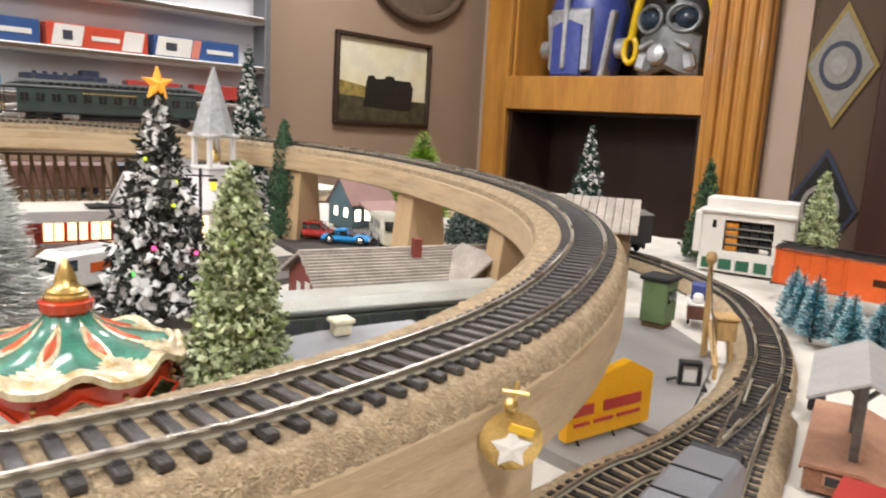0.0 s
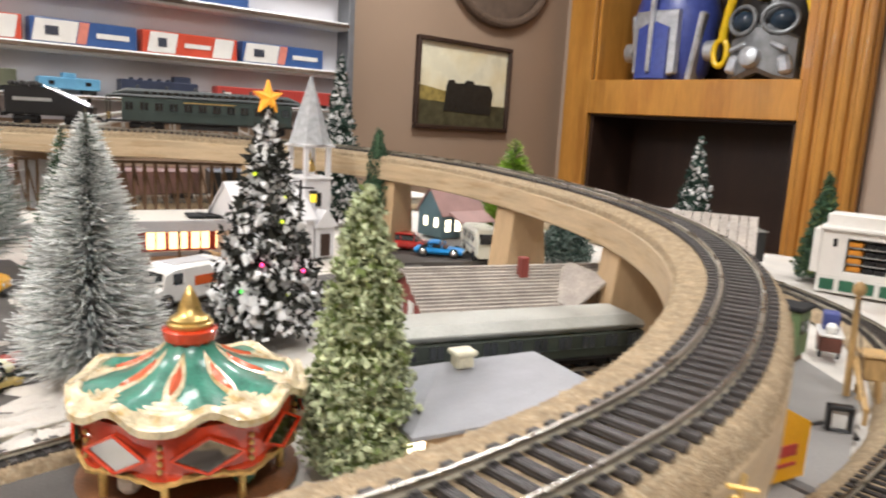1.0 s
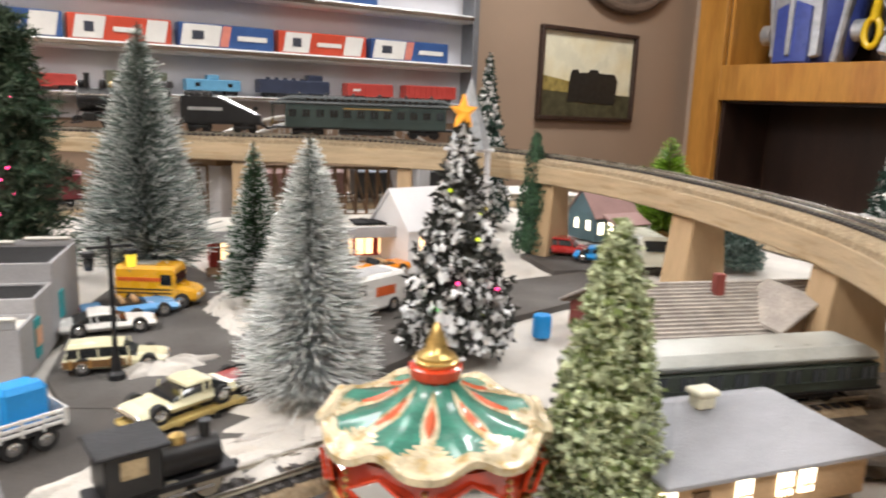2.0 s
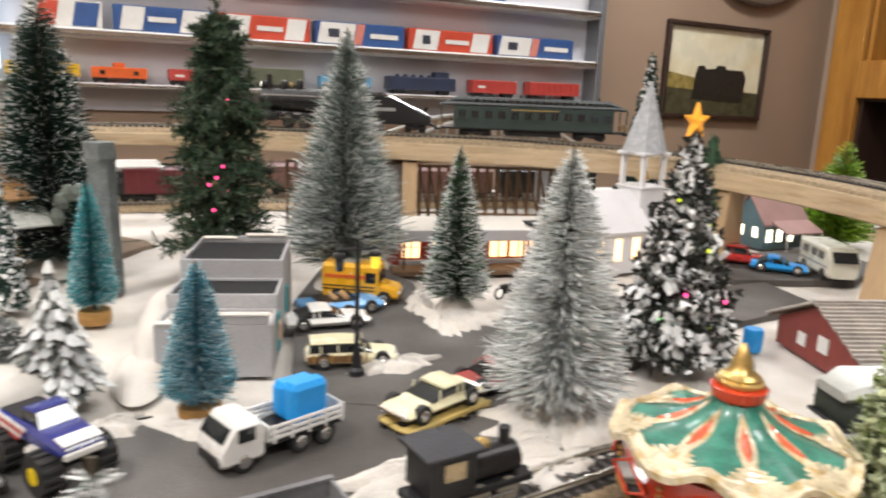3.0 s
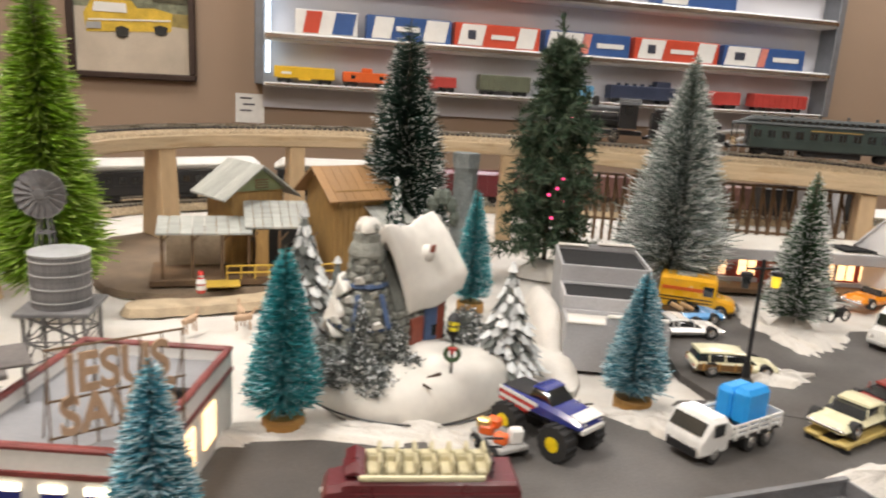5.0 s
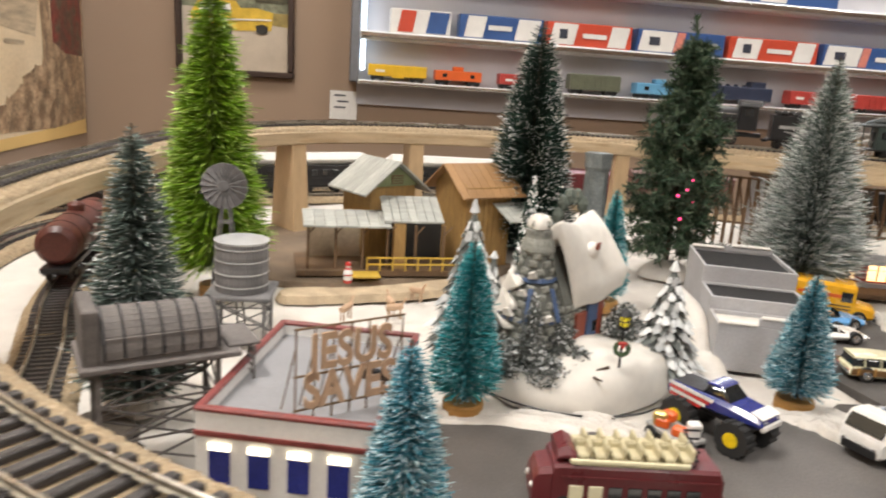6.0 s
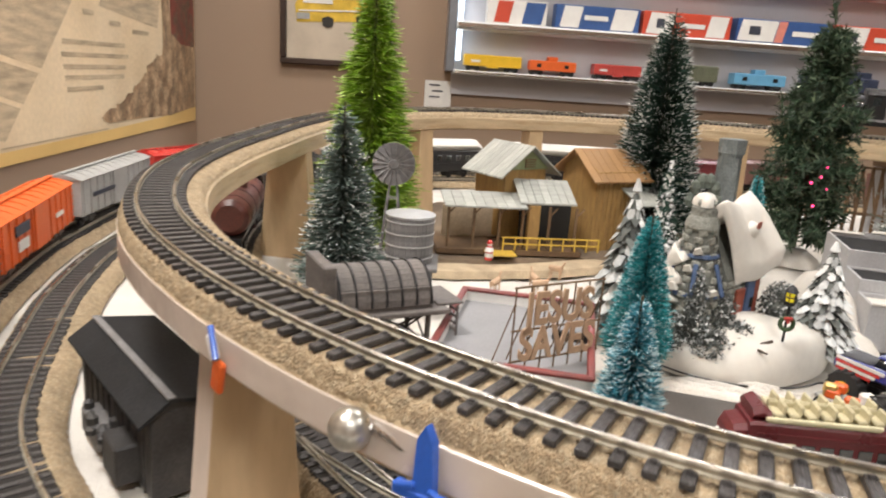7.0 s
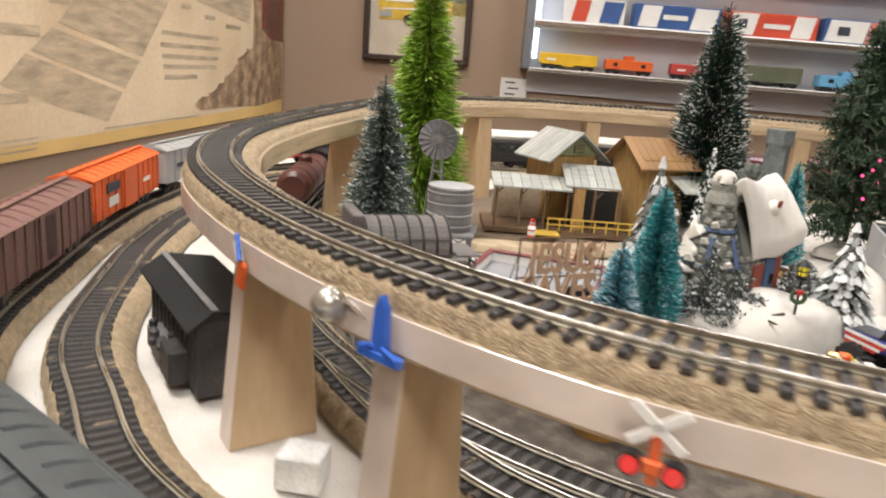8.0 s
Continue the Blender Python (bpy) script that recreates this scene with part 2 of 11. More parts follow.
def sweep(name, path, prof, mats, closed=True, loop=True, rough=0.0, parent=None, label="", mi=None, smooth=True, other=None, weight=None, lift=None):
    """A profile of (offset to the right, z) carried along a path; rough shakes the points."""
    _, nn = normals(path, closed)
    rng = np.random.default_rng(len(path) + len(prof))
    k, n = len(prof), len(path)
    off, zz = np.array(prof, float).T
    v = np.concatenate([path[:, None, :] + nn[:, None, :] * off[None, :, None], np.broadcast_to(zz[None, :, None], (n, k, 1))], 2)
    if other:
        off2, zz2 = np.array(other, float).T
        w = np.asarray(weight)[:, None]
        oo, hh = off[None] * (1 - w) + off2[None] * w, zz[None] * (1 - w) + zz2[None] * w
        v = np.concatenate([path[:, None, :] + nn[:, None, :] * oo[:, :, None], hh[:, :, None]], 2)
    if lift is not None:
        v[:, :, 2] += np.asarray(lift)[:, None]
    if rough:
        v = v + rng.normal(0, rough, v.shape)
    f, m = [], []
    for i in range(n if closed else n - 1):
        j = (i + 1) % n
        for a in range(k if loop else k - 1):
            b = (a + 1) % k
            f.append((i * k + a, j * k + a, j * k + b, i * k + b))
            m.append(mi[a] if mi else 0)
    ob = sheet(name, v.reshape(-1, 3).tolist(), f, mats, smooth, m)
    if parent:
        ob.parent = parent
    if label:
        ob["label"] = label
    if smooth:
        ob.data.set_sharp_from_angle(angle=radians(40))
    return ob


def torus(s, ra, rb, r, n, k):
    """A ring in the upright xz plane, oval where the two radii differ."""
    vs, fs = [], []
    for i in range(n):
        a = 2 * math.pi * i / n
        for j in range(k):
            c = 2 * math.pi * j / k
            vs.append(((ra + r * math.cos(c)) * math.cos(a), r * math.sin(c), (rb + r * math.cos(c)) * math.sin(a)))
    for i in range(n):
        for j in range(k):
            fs.append((i * k + j, i * k + (j + 1) % k, (i + 1) % n * k + (j + 1) % k, (i + 1) % n * k + j))
    return s.add(vs, fs)

# ---- room ----
WX, EX, NY, SY, CZ = -1.55, 2.03, 2.25, -1.6, 2.4
# the room stands turned against the train table's loop
ROOM = pose(0, 2.147, 0, 0, 0, 15.6) @ pose(0, -2.17, 0)
BEFORE_ROOM = set(bpy.data.objects)
structure(Shape().box((WX + EX) / 2, (NY + SY) / 2, -0.05, EX - WX + 0.4, NY - SY + 0.4, 0.1).obj("floor", FLOORW), "dark brown carpeted floor under the train table", "floor")
structure(Shape().box((WX + EX) / 2, (NY + SY) / 2, CZ + 0.05, EX - WX + 0.4, NY - SY + 0.4, 0.1).obj("ceiling", CEIL), "plain off-white ceiling", "ceiling")
structure(Shape().box((WX + EX) / 2, NY + 0.05, CZ / 2, EX - WX, 0.1, CZ - 0.01).obj("wall_north", WALLP), "brown painted wall behind the display shelves")
structure(Shape().box(WX - 0.05, (NY + SY) / 2, CZ / 2, 0.1, NY - SY + 0.2, CZ - 0.01).obj("wall_west", WALLP), "brown painted wall behind the large poster")
east = Shape()
for y0, y1, z0, z1 in ((SY - 0.1, 1.185, 0, CZ - 0.01), (2.05, NY + 0.1, 0, CZ - 0.01), (1.185, 2.05, 0, 0.6), (1.185, 2.05, 2.095, CZ - 0.01)):
    east.box(EX + 0.05, (y0 + y1) / 2, (z0 + z1) / 2, 0.1, y1 - y0, z1 - z0)
east.box(EX + 0.39, 1.617, 1.35, 0.05, 1.1, 1.7)
structure(east.obj("wall_east", WALLW), "taupe painted wall around the oak cabinet")
structure(Shape().box((WX + EX) / 2, SY - 0.05, CZ / 2, EX - WX, 0.1, CZ - 0.01).obj("wall_south", WALLP), "plain brown painted wall")

# ---- train table ----
TABLE = thing("train_table", "wide wooden train table covered in white snow cloth", "table")
Shape().box(-0.46, 0.69, 0.965, 1.98, 1.58, 0.03, 0.004).obj("tabletop", RISER, TABLE)
for px, py in ((-1.35, -0.02), (0.45, -0.02), (-1.35, 1.4), (0.45, 1.4)):
    Shape().box(px, py, 0.475, 0.07, 0.07, 0.95, 0.004).obj("leg", RISER, TABLE)
Shape().box(-0.46, -0.115, 0.945, 1.98, 0.02, 0.09, 0.003).obj("fascia", DARKWOOD, TABLE)


def snow_sheet():
    """The cloth: a fine grid with soft swells and a crumpled nap."""
    nx, ny = 260, 190
    x, y = np.meshgrid(np.linspace(-1.44, 0.525, nx), np.linspace(-0.09, 1.475, ny))
    z = np.zeros(nx * ny)
    for i, (a, b) in enumerate(zip(x.ravel(), y.ravel())):
        z[i] = 0.9965 + 0.0022 * noise.noise((a * 9, b * 9, 0)) + 0.0012 * noise.noise((a * 40, b * 40, 3))
    v = np.stack([x.ravel(), y.ravel(), z], 1)
    f = [(j * nx + i, j * nx + i + 1, (j + 1) * nx + i + 1, (j + 1) * nx + i) for j in range(ny - 1) for i in range(nx - 1)]
    return tagged(sheet("snow_cloth", v.tolist(), f, SNOW), "rumpled white snow cloth spread over the table", "cloth")


snow_sheet()


def into_room(before):
    """Turn all top-level things made since then with the room."""
    for ob in set(bpy.data.objects) - before:
        if ob.parent is None:
            ob.matrix_basis = ROOM @ ob.matrix_basis


into_room(BEFORE_ROOM)


def ragged(points, step=0.006, amount=0.004, seed=1):
    """A closed outline with a torn edge."""
    rng = random.Random(seed)
    path, length = spline(points, 40)
    path, _ = spline(points, max(30, int(length / step)))
    _, nn = normals(path)
    return [(p[0] + n[0] * rng.uniform(-amount, amount), p[1] + n[1] * rng.uniform(-amount, amount)) for p, n in zip(path, nn)]


def patch(name, points, z0, z1, material, label, category, amount=0.0015, seed=1, rim=0.004):
    """A flat piece with its own thickness and a softened rim."""
    out = ragged(points, 0.008, amount, seed)
    s = Shape()
    n = len(out)
    area = sum(p[0] * q[1] - q[0] * p[1] for p, q in zip(out, out[1:] + out[:1]))
    if area < 0:
        out = out[::-1]
    inner = [(p[0] - d[0] * rim, p[1] - d[1] * rim) for p, d in zip(out, normals(np.array(out))[1])]
    vs = [(x, y, z0) for x, y in out] + [(x, y, z1) for x, y in inner]
    fs = [(i, (i + 1) % n, n + (i + 1) % n, n + i) for i in range(n)] + [tuple(range(n, 2 * n))]
    s.add(vs, fs)
    return tagged(s.obj(name, material), label, category, kind="structure" if category in ("road", "ground cover") else "")


# the streets: a front street, a square and the way back to the station
def road(name, poly, label, z=1.0025, material=None):
    s = Shape()
    s.prism(poly, 0.995, z, axis="z")
    return structure(s.obj(name, material or ASPHALT, smooth=0), label, "road")


road("road_1", [(-0.47, 0.30), (0.06, 0.33), (0.03, 0.46), (-0.02, 0.475), (-0.04, 0.525), (-0.145, 0.505), (-0.18, 0.458), (-0.225, 0.492), (-0.27, 0.44), (-0.315, 0.425), (-0.40, 0.418), (-0.45, 0.402)], "grey card street in front of the snow village")
road("road_2", [(-0.07, 0.49), (0.03, 0.46), (0.05, 0.50), (0.18, 0.60), (0.36, 0.68), (0.36, 0.76), (0.2, 0.72), (0.06, 0.685), (0.03, 0.645), (-0.002, 0.622), (-0.016, 0.68), (-0.018, 0.77), (-0.05, 0.86), (-0.1, 0.86), (-0.13, 0.72), (-0.13, 0.55), (-0.11, 0.50)], "grey card street turning past the parked cars", 1.0029)
road("road_3", [(0.33, 0.77), (0.47, 0.76), (0.56, 0.83), (0.56, 0.93), (0.42, 0.9), (0.33, 0.86)], "grey card lot beneath the parked blue car", 1.0027)
road("road_4", [(0.27, 0.215), (0.36, 0.235), (0.48, 0.31), (0.52, 0.40), (0.47, 0.42), (0.33, 0.34), (0.26, 0.27)], "pale grey card lot inside the curve of the tracks", 1.0026, mat("pale_road_card", (0.27, 0.26, 0.25), 0.85, vary=0.15, grain=14, fine=800, bump=0.15))


YARD = mat("dark_yard_ballast", (0.075, 0.06, 0.048), 0.95, vary=0.35, grain=110, fine=1000, bump=0.8, second=(0.12, 0.10, 0.08), mix_scale=70)
patch("yard_ballast", [(-0.60, 0.345), (-0.54, 0.262), (-0.46, 0.190), (-0.38, 0.158), (-0.25, 0.150), (-0.1, 0.150), (0.05, 0.165), (0.08, 0.255), (-0.1, 0.270), (-0.3, 0.290), (-0.41, 0.303), (-0.52, 0.325), (-0.58, 0.39)], 0.997, 1.0016, YARD, "dark ballast spread under the elevated deck", "ground cover", 0.003, 17)
patch("bare_ground", [(-0.625, 0.675), (-0.56, 0.652), (-0.47, 0.70), (-0.39, 0.75), (-0.34, 0.86), (-0.30, 0.97), (-0.45, 1.03), (-0.62, 0.96), (-0.71, 0.82)], 0.997, 1.0022, mat("bare_brown_board", (0.17, 0.125, 0.085), 0.9, vary=0.25, grain=30, fine=500, bump=0.4), "bare brown ground behind the freight station", "ground cover", 0.003, 19)
# brown earth, its colour deepened by the shade under the curve
EARTH = mat("shaded_brown_earth", (0.075, 0.058, 0.042), 0.95, vary=0.35, grain=120, fine=900, bump=0.8, second=(0.12, 0.095, 0.07), mix_scale=60)
patch("earth_patch", [(0.29, 0.325), (0.36, 0.335), (0.42, 0.36), (0.49, 0.41), (0.53, 0.49), (0.49, 0.53), (0.44, 0.46), (0.38, 0.425), (0.30, 0.415)], 0.999, 1.0042, EARTH, "brown earth and ballast scatter, darkened for shade inside the curve", "ground cover", 0.003, 7)


def drift(x, y, sx, sy, h, rz, seed, label="small crumpled drift of white snow cloth"):
    rng = random.Random(seed)
    n, rings = 56, 7
    s = Shape()
    vs, fs = [], []
    for j in range(rings + 1):
        u = j / rings
        for i in range(n):
            a = 2 * math.pi * i / n
            r = (1 - u) * (1 + 0.16 * math.sin(3 * a + seed) + 0.14 * math.sin(7 * a + 2 * seed) + 0.09 * math.sin(15 * a + 5 * seed) + 0.06 * rng.uniform(-1, 1))
            vs.append((sx * r * math.cos(a), sy * r * math.sin(a), (h * (1 - (1 - u) ** 3) + 0.0012 * math.sin(5 * a + 9 * u + seed) * min(j, 1)) * (1 + 0.12 * rng.uniform(-1, 1))))
    for j in range(rings):
        fs += [(j * n + i, j * n + (i + 1) % n, (j + 1) * n + (i + 1) % n, (j + 1) * n + i) for i in range(n)]
    s.add(vs, fs)
    ob = s.obj("snow_drift", SNOW, smooth=80)
    ob.matrix_basis = pose(x, y, 1.0018, 0, 0, rz)
    return tagged(ob, label, "snow drift", "snow drifts")


for i, d in enumerate(((-0.06, 0.553, 0.032, 0.012, 0.007, 20), (-0.02, 0.42, 0.06, 0.016, 0.007, 30), (0.02, 0.46, 0.045, 0.03, 0.006, 10), (-0.165, 0.475, 0.03, 0.022, 0.005, -20),
                       (0.012, 0.655, 0.03, 0.03, 0.006, 60), (-0.36, 0.425, 0.07, 0.012, 0.004, 5), (-0.30, 0.43, 0.03, 0.012, 0.005, -25), (0.04, 0.45, 0.04, 0.03, 0.01, 0),
                       (-0.06, 0.405, 0.05, 0.02, 0.012, 22), (-0.012, 0.645, 0.014, 0.04, 0.006, 15), (-0.022, 0.70, 0.012, 0.04, 0.006, -8), (-0.17, 0.462, 0.03, 0.012, 0.006, -40), (-0.225, 0.475, 0.02, 0.012, 0.006, 40), (-0.43, 0.405, 0.04, 0.01, 0.005, 10), (0.0, 0.40, 0.05, 0.02, 0.008, 25))):
    drift(*d, seed=i)

# ---- track lines ----
CX, CY = -0.15, 0.55
RADII = (0.5744, 0.5866, 0.6038, 0.612, 0.6020, 0.5658, 0.5200, 0.488, 0.479, 0.4872, 0.5028, 0.5175, 0.5390, 0.5687, 0.5980, 0.6100, 0.5980, 0.575, 0.5578, 0.5545,
         0.5544, 0.5448, 0.5248, 0.5030, 0.4784, 0.4490, 0.4385, 0.4350, 0.4385, 0.4535, 0.4765, 0.5000, 0.5185, 0.5390, 0.5545, 0.5675)
POLAR = [(10 * i, r) for i, r in enumerate(RADII)]


def grade(p):
    """The line climbs gently towards the back of the loop."""
    x, y = np.asarray(p, float).T
    around = np.degrees(np.arctan2(y - CY, x - CX)) % 360
    sag = np.interp(around, (0, 244, 262, 285, 300, 318, 328, 338, 350, 360), (0, 0, 0.004, 0.0105, 0.013, 0.0125, 0.0095, 0.005, 0.001, 0))
    return 0.028 * (y - 0.1) - 0.009 * np.clip((x - 0.1) / 0.3, 0, 1) * np.clip((y - 0.15) / 0.3, 0, 1) - sag


HIGH, HIGH_LEN = spline([(CX + r * math.cos(radians(a)), CY + r * math.sin(radians(a))) for a, r in POLAR], 1400)
LOW1, LOW1_LEN = spline([(0.25, 0.191), (0.296, 0.1985), (0.337, 0.2070), (0.42, 0.2355), (0.4615, 0.257), (0.515, 0.2915), (0.588, 0.3545), (0.652, 0.438), (0.706, 0.60), (0.72, 0.85), (0.71, 1.08), (0.62, 1.25), (0.4, 1.3), (0.1, 1.28), (-0.35, 1.22),
                         (-0.65, 1.12), (-0.82, 0.95), (-0.885, 0.75), (-0.85, 0.56), (-0.80, 0.43), (-0.75, 0.34), (-0.69, 0.248), (-0.63, 0.194), (-0.55, 0.139), (-0.4, 0.098), (-0.1, 0.10), (0.1, 0.14)], 1400)
LOW2, LOW2_LEN = spline([(0.726, 1.02), (0.715, 1.14), (0.65, 1.30), (0.42, 1.355), (0.1, 1.335),
                         (-0.37, 1.275), (-0.69, 1.17), (-0.87, 0.98), (-0.945, 0.76), (-0.908, 0.56), (-0.854, 0.4235), (-0.8035, 0.3285), (-0.749, 0.2325), (-0.685, 0.1615), (-0.587, 0.0935), (-0.4, 0.043), (-0.1, 0.035), (0.1, 0.083),
                         (0.19, 0.1195), (0.27, 0.153), (0.336, 0.188), (0.376, 0.2095), (0.412, 0.2295), (0.434, 0.2415)], 1400, False)
LOW3, LOW3_LEN = spline([(-0.775, 0.90), (-0.79, 0.77), (-0.77, 0.65), (-0.725, 0.54), (-0.665, 0.44), (-0.61, 0.345), (-0.55, 0.288), (-0.47, 0.245), (-0.36, 0.215), (-0.2, 0.205), (0.0, 0.21), (0.13, 0.235), (0.24, 0.28)], 500, False)
LOW4, LOW4_LEN = spline([(-0.24, 0.297), (-0.20, 0.312), (-0.16, 0.328), (-0.11, 0.347), (-0.05, 0.370), (0.0, 0.39), (0.05, 0.408), (0.12, 0.412), (0.2, 0.407), (0.28, 0.402), (0.36, 0.399)], 500, False)

LOW5, LOW5_LEN = spline([(-0.545, 0.284), (-0.50, 0.246), (-0.455, 0.219), (-0.42, 0.203), (-0.36, 0.189), (-0.25, 0.18), (-0.1, 0.176), (0.0, 0.176)], 300, False)

# ---- elevated line ----
RT = 1.110
VIA = thing("elevated_railway", "elevated plywood railway loop on wooden risers with cork roadbed", "railway")
LEFTNESS = np.clip((HIGH[:, 0] + 0.25) / 0.3, 0, 1)
deck = sweep("deck", HIGH, [(-0.0245, 1.1000), (-0.0255, 1.0985), (-0.0255, 1.0855), (-0.024, 1.084), (0.0160, 1.084), (0.0174, 1.0855), (0.0174, 1.0978), (0.0168, 1.0990)], PLY, parent=VIA, label="bare plywood deck with a worn edge", smooth=False,
             other=[(-0.0296, 1.0990), (-0.0306, 1.0975), (-0.0306, 1.0775), (-0.029, 1.076), (0.0200, 1.072), (0.0214, 1.0735), (0.0214, 1.0965), (0.0206, 1.0980)], weight=LEFTNESS, lift=grade(HIGH))
fine, _ = spline(HIGH[::7], 3000)
sweep("roadbed", fine, [(-0.0248, 1.0985), (-0.0238, 1.1015), (-0.021, 1.1037), (-0.015, 1.1052), (0.0, 1.1055), (0.012, 1.1055), (0.0145, 1.1053), (0.0153, 1.1046), (0.0158, 1.1036), (0.0162, 1.1024), (0.0166, 1.1012), (0.0170, 1.1000), (0.0172, 1.0986)],
      CORK, loop=False, rough=0.00026, parent=VIA, label="tan crumbly cork roadbed",
      other=[(-0.0300, 1.0985), (-0.0288, 1.1028), (-0.0240, 1.1048), (-0.0150, 1.1055), (0.0, 1.1055), (0.012, 1.1055), (0.0155, 1.1052), (0.0172, 1.1045), (0.0184, 1.1034), (0.0193, 1.1022), (0.0200, 1.1008), (0.0206, 1.0992), (0.0211, 1.0974)],
      weight=np.clip((fine[:, 0] + 0.25) / 0.3, 0, 1), lift=grade(fine))


def rails(path, top, parent, closed=True, lift=None, gauge=0.0165, thick=0.0011, high=0.0026):
    for side in (-1, 1):
        c = side * (gauge / 2 + thick / 2)
        w, f = thick / 2, thick
        prof = [(c - f, top - high), (c + f, top - high), (c + f, top - high + 0.0004), (c + w * 0.5, top - high + 0.0007), (c + w * 0.5, top - 0.0010), (c + w, top - 0.0008), (c + w, top - 0.0001), (c + w * 0.7, top),
                (c - w * 0.7, top), (c - w, top - 0.0001), (c - w, top - 0.0008), (c - w * 0.5, top - 0.0010), (c - w * 0.5, top - high + 0.0007), (c - f, top - high + 0.0004)]
        sides = [1, 1, 1, 1, 1, 0, 0, 0, 0, 0, 1, 1, 1, 1]
        sweep("rail", path, prof, [RAIL, RAILSIDE], closed=closed, parent=parent, mi=sides, label="shiny nickel rail", lift=lift)


def tie_shape():
    """A moulded tie: a slab with a low end step and two spike plates under each rail."""
    s = Shape().box(0, 0, 0, 0.0296, 0.0032, 0.0019, 0.00025)
    for c in (-1, 1):
        s.box(c * 0.0088, 0, 0.0010, 0.0050, 0.0028, 0.0005, 0.0001)
        for o in (-0.0018, 0.0018):
            s.box(c * 0.0088 + o, 0, 0.0014, 0.0011, 0.0016, 0.0009, 0.0002)
    return s


TIE_MESH = tie_shape().mesh("tie", TIE)


def ties(path, length, z, parent, pitch=0.0071, keep=None, limit=300, climb=0.0):
    """Ties along a line: those that keep() picks as parts, the others joined."""
    n = int(length / pitch)
    _, nn = normals(path)
    rest = Shape()
    made = 0
    rng = random.Random(n)
    for i in range(n):
        at = i * len(path) / n
        j, u = int(at), at - int(at)
        k = min(j + 1, len(path) - 1) if np.hypot(*(path[0] - path[-1])) > 0.02 else (j + 1) % len(path)
        p, d = path[j] * (1 - u) + path[k] * u, nn[j] * (1 - u) + nn[k] * u
        m = Matrix.Translation((p[0], p[1], z + climb * float(grade(p)))) @ Matrix.Rotation(math.atan2(d[1], d[0]) + rng.uniform(-0.012, 0.012), 4, "Z")
        if keep and keep(*p) and made < limit:
            ob = new("tie", TIE_MESH)
            ob.parent, ob.matrix_basis = parent, m
            made += 1
        else:
            rest.x = m
            rest.box(0, 0, 0, 0.0296, 0.0032, 0.0019)
            for c in (-1, 1):
                rest.box(c * 0.0088, 0, 0.0012, 0.0048, 0.0018, 0.0009)
    if rest.v:
        ob = rest.obj("far_tie_run", TIE, parent, smooth=0, fix=False)
        ob["kind"] = "stuff"


rails(HIGH, RT, VIA, lift=grade(HIGH))
ties(HIGH, HIGH_LEN, RT - 0.0033, VIA, keep=lambda x, y: y < 0.62, climb=1.0)


# risers: tapered boards that carry the deck
def riser(x, y, deep=0.044, thick=0.0165):
    j = int(np.argmin(np.hypot(HIGH[:, 0] - x, HIGH[:, 1] - y)))
    _, nn = normals(HIGH)
    p, d = HIGH[j], nn[j]
    m = Matrix.Translation((p[0] - d[0] * 0.006, p[1] - d[1] * 0.006, 0)) @ Matrix.Rotation(math.atan2(d[1], d[0]), 4, "Z")
    s = Shape()
    top = (1.0845 if p[0] < -0.1 else 1.0745) + float(grade(p))
    a, b, c, e = thick / 2, thick / 2 * 0.92, deep / 2 * 1.08, deep / 2 * 0.72
    s.add([(-c, -a, 0.996), (c, -a, 0.996), (c, a, 0.996), (-c, a, 0.996), (-e, -b, top), (e, -b, top), (e, b, top), (-e, b, top)],
          [(3, 2, 1, 0), (4, 5, 6, 7), (0, 1, 5, 4), (1, 2, 6, 5), (2, 3, 7, 6), (3, 0, 4, 7)])
    # the outer face takes the paler wood colour
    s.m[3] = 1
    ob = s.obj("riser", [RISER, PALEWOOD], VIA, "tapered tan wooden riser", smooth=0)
    ob.matrix_basis = m
    mod = ob.modifiers.new("bevel", "BEVEL")
    mod.width, mod.segments = 0.0012, 2


for q in ((-0.56, 0.2, 0.04, 0.0155), (-0.46, 0.15, 0.04, 0.0155), (-0.70, 0.62, 0.05, 0.02), (-0.655, 0.885, 0.05, 0.022), (-0.505, 0.95, 0.05, 0.02), (-0.24, 1.04, 0.05, 0.02), (0.01, 1.01, 0.05, 0.02), (0.215, 0.985, 0.05, 0.02),
          (0.378, 0.868, 0.05, 0.022), (0.428, 0.652, 0.05, 0.036), (0.406, 0.456, 0.05, 0.036), (-0.1, 0.1, 0.044, 0.02), (-0.3, 0.1, 0.044, 0.02)):
    riser(*q)
# wide board under the near right curve, flush with the deck's face
wide = Shape()
arc = [HIGH[i] + normals(HIGH)[1][i] * 0.0210 for i in range(len(HIGH)) if 0.03 < HIGH[i, 0] < 0.166 and HIGH[i, 1] < 0.3]
back = [HIGH[i] + normals(HIGH)[1][i] * 0.006 for i in range(len(HIGH)) if 0.03 < HIGH[i, 0] < 0.166 and HIGH[i, 1] < 0.3]
wide.prism([tuple(q) for q in arc[::4] + arc[-1:]] + [tuple(q) for q in (back[::4] + back[-1:])[::-1]], 0.998, 1.064, axis="z")
wide.obj("riser_board", PLY, VIA, "pale wide riser board", smooth=0)

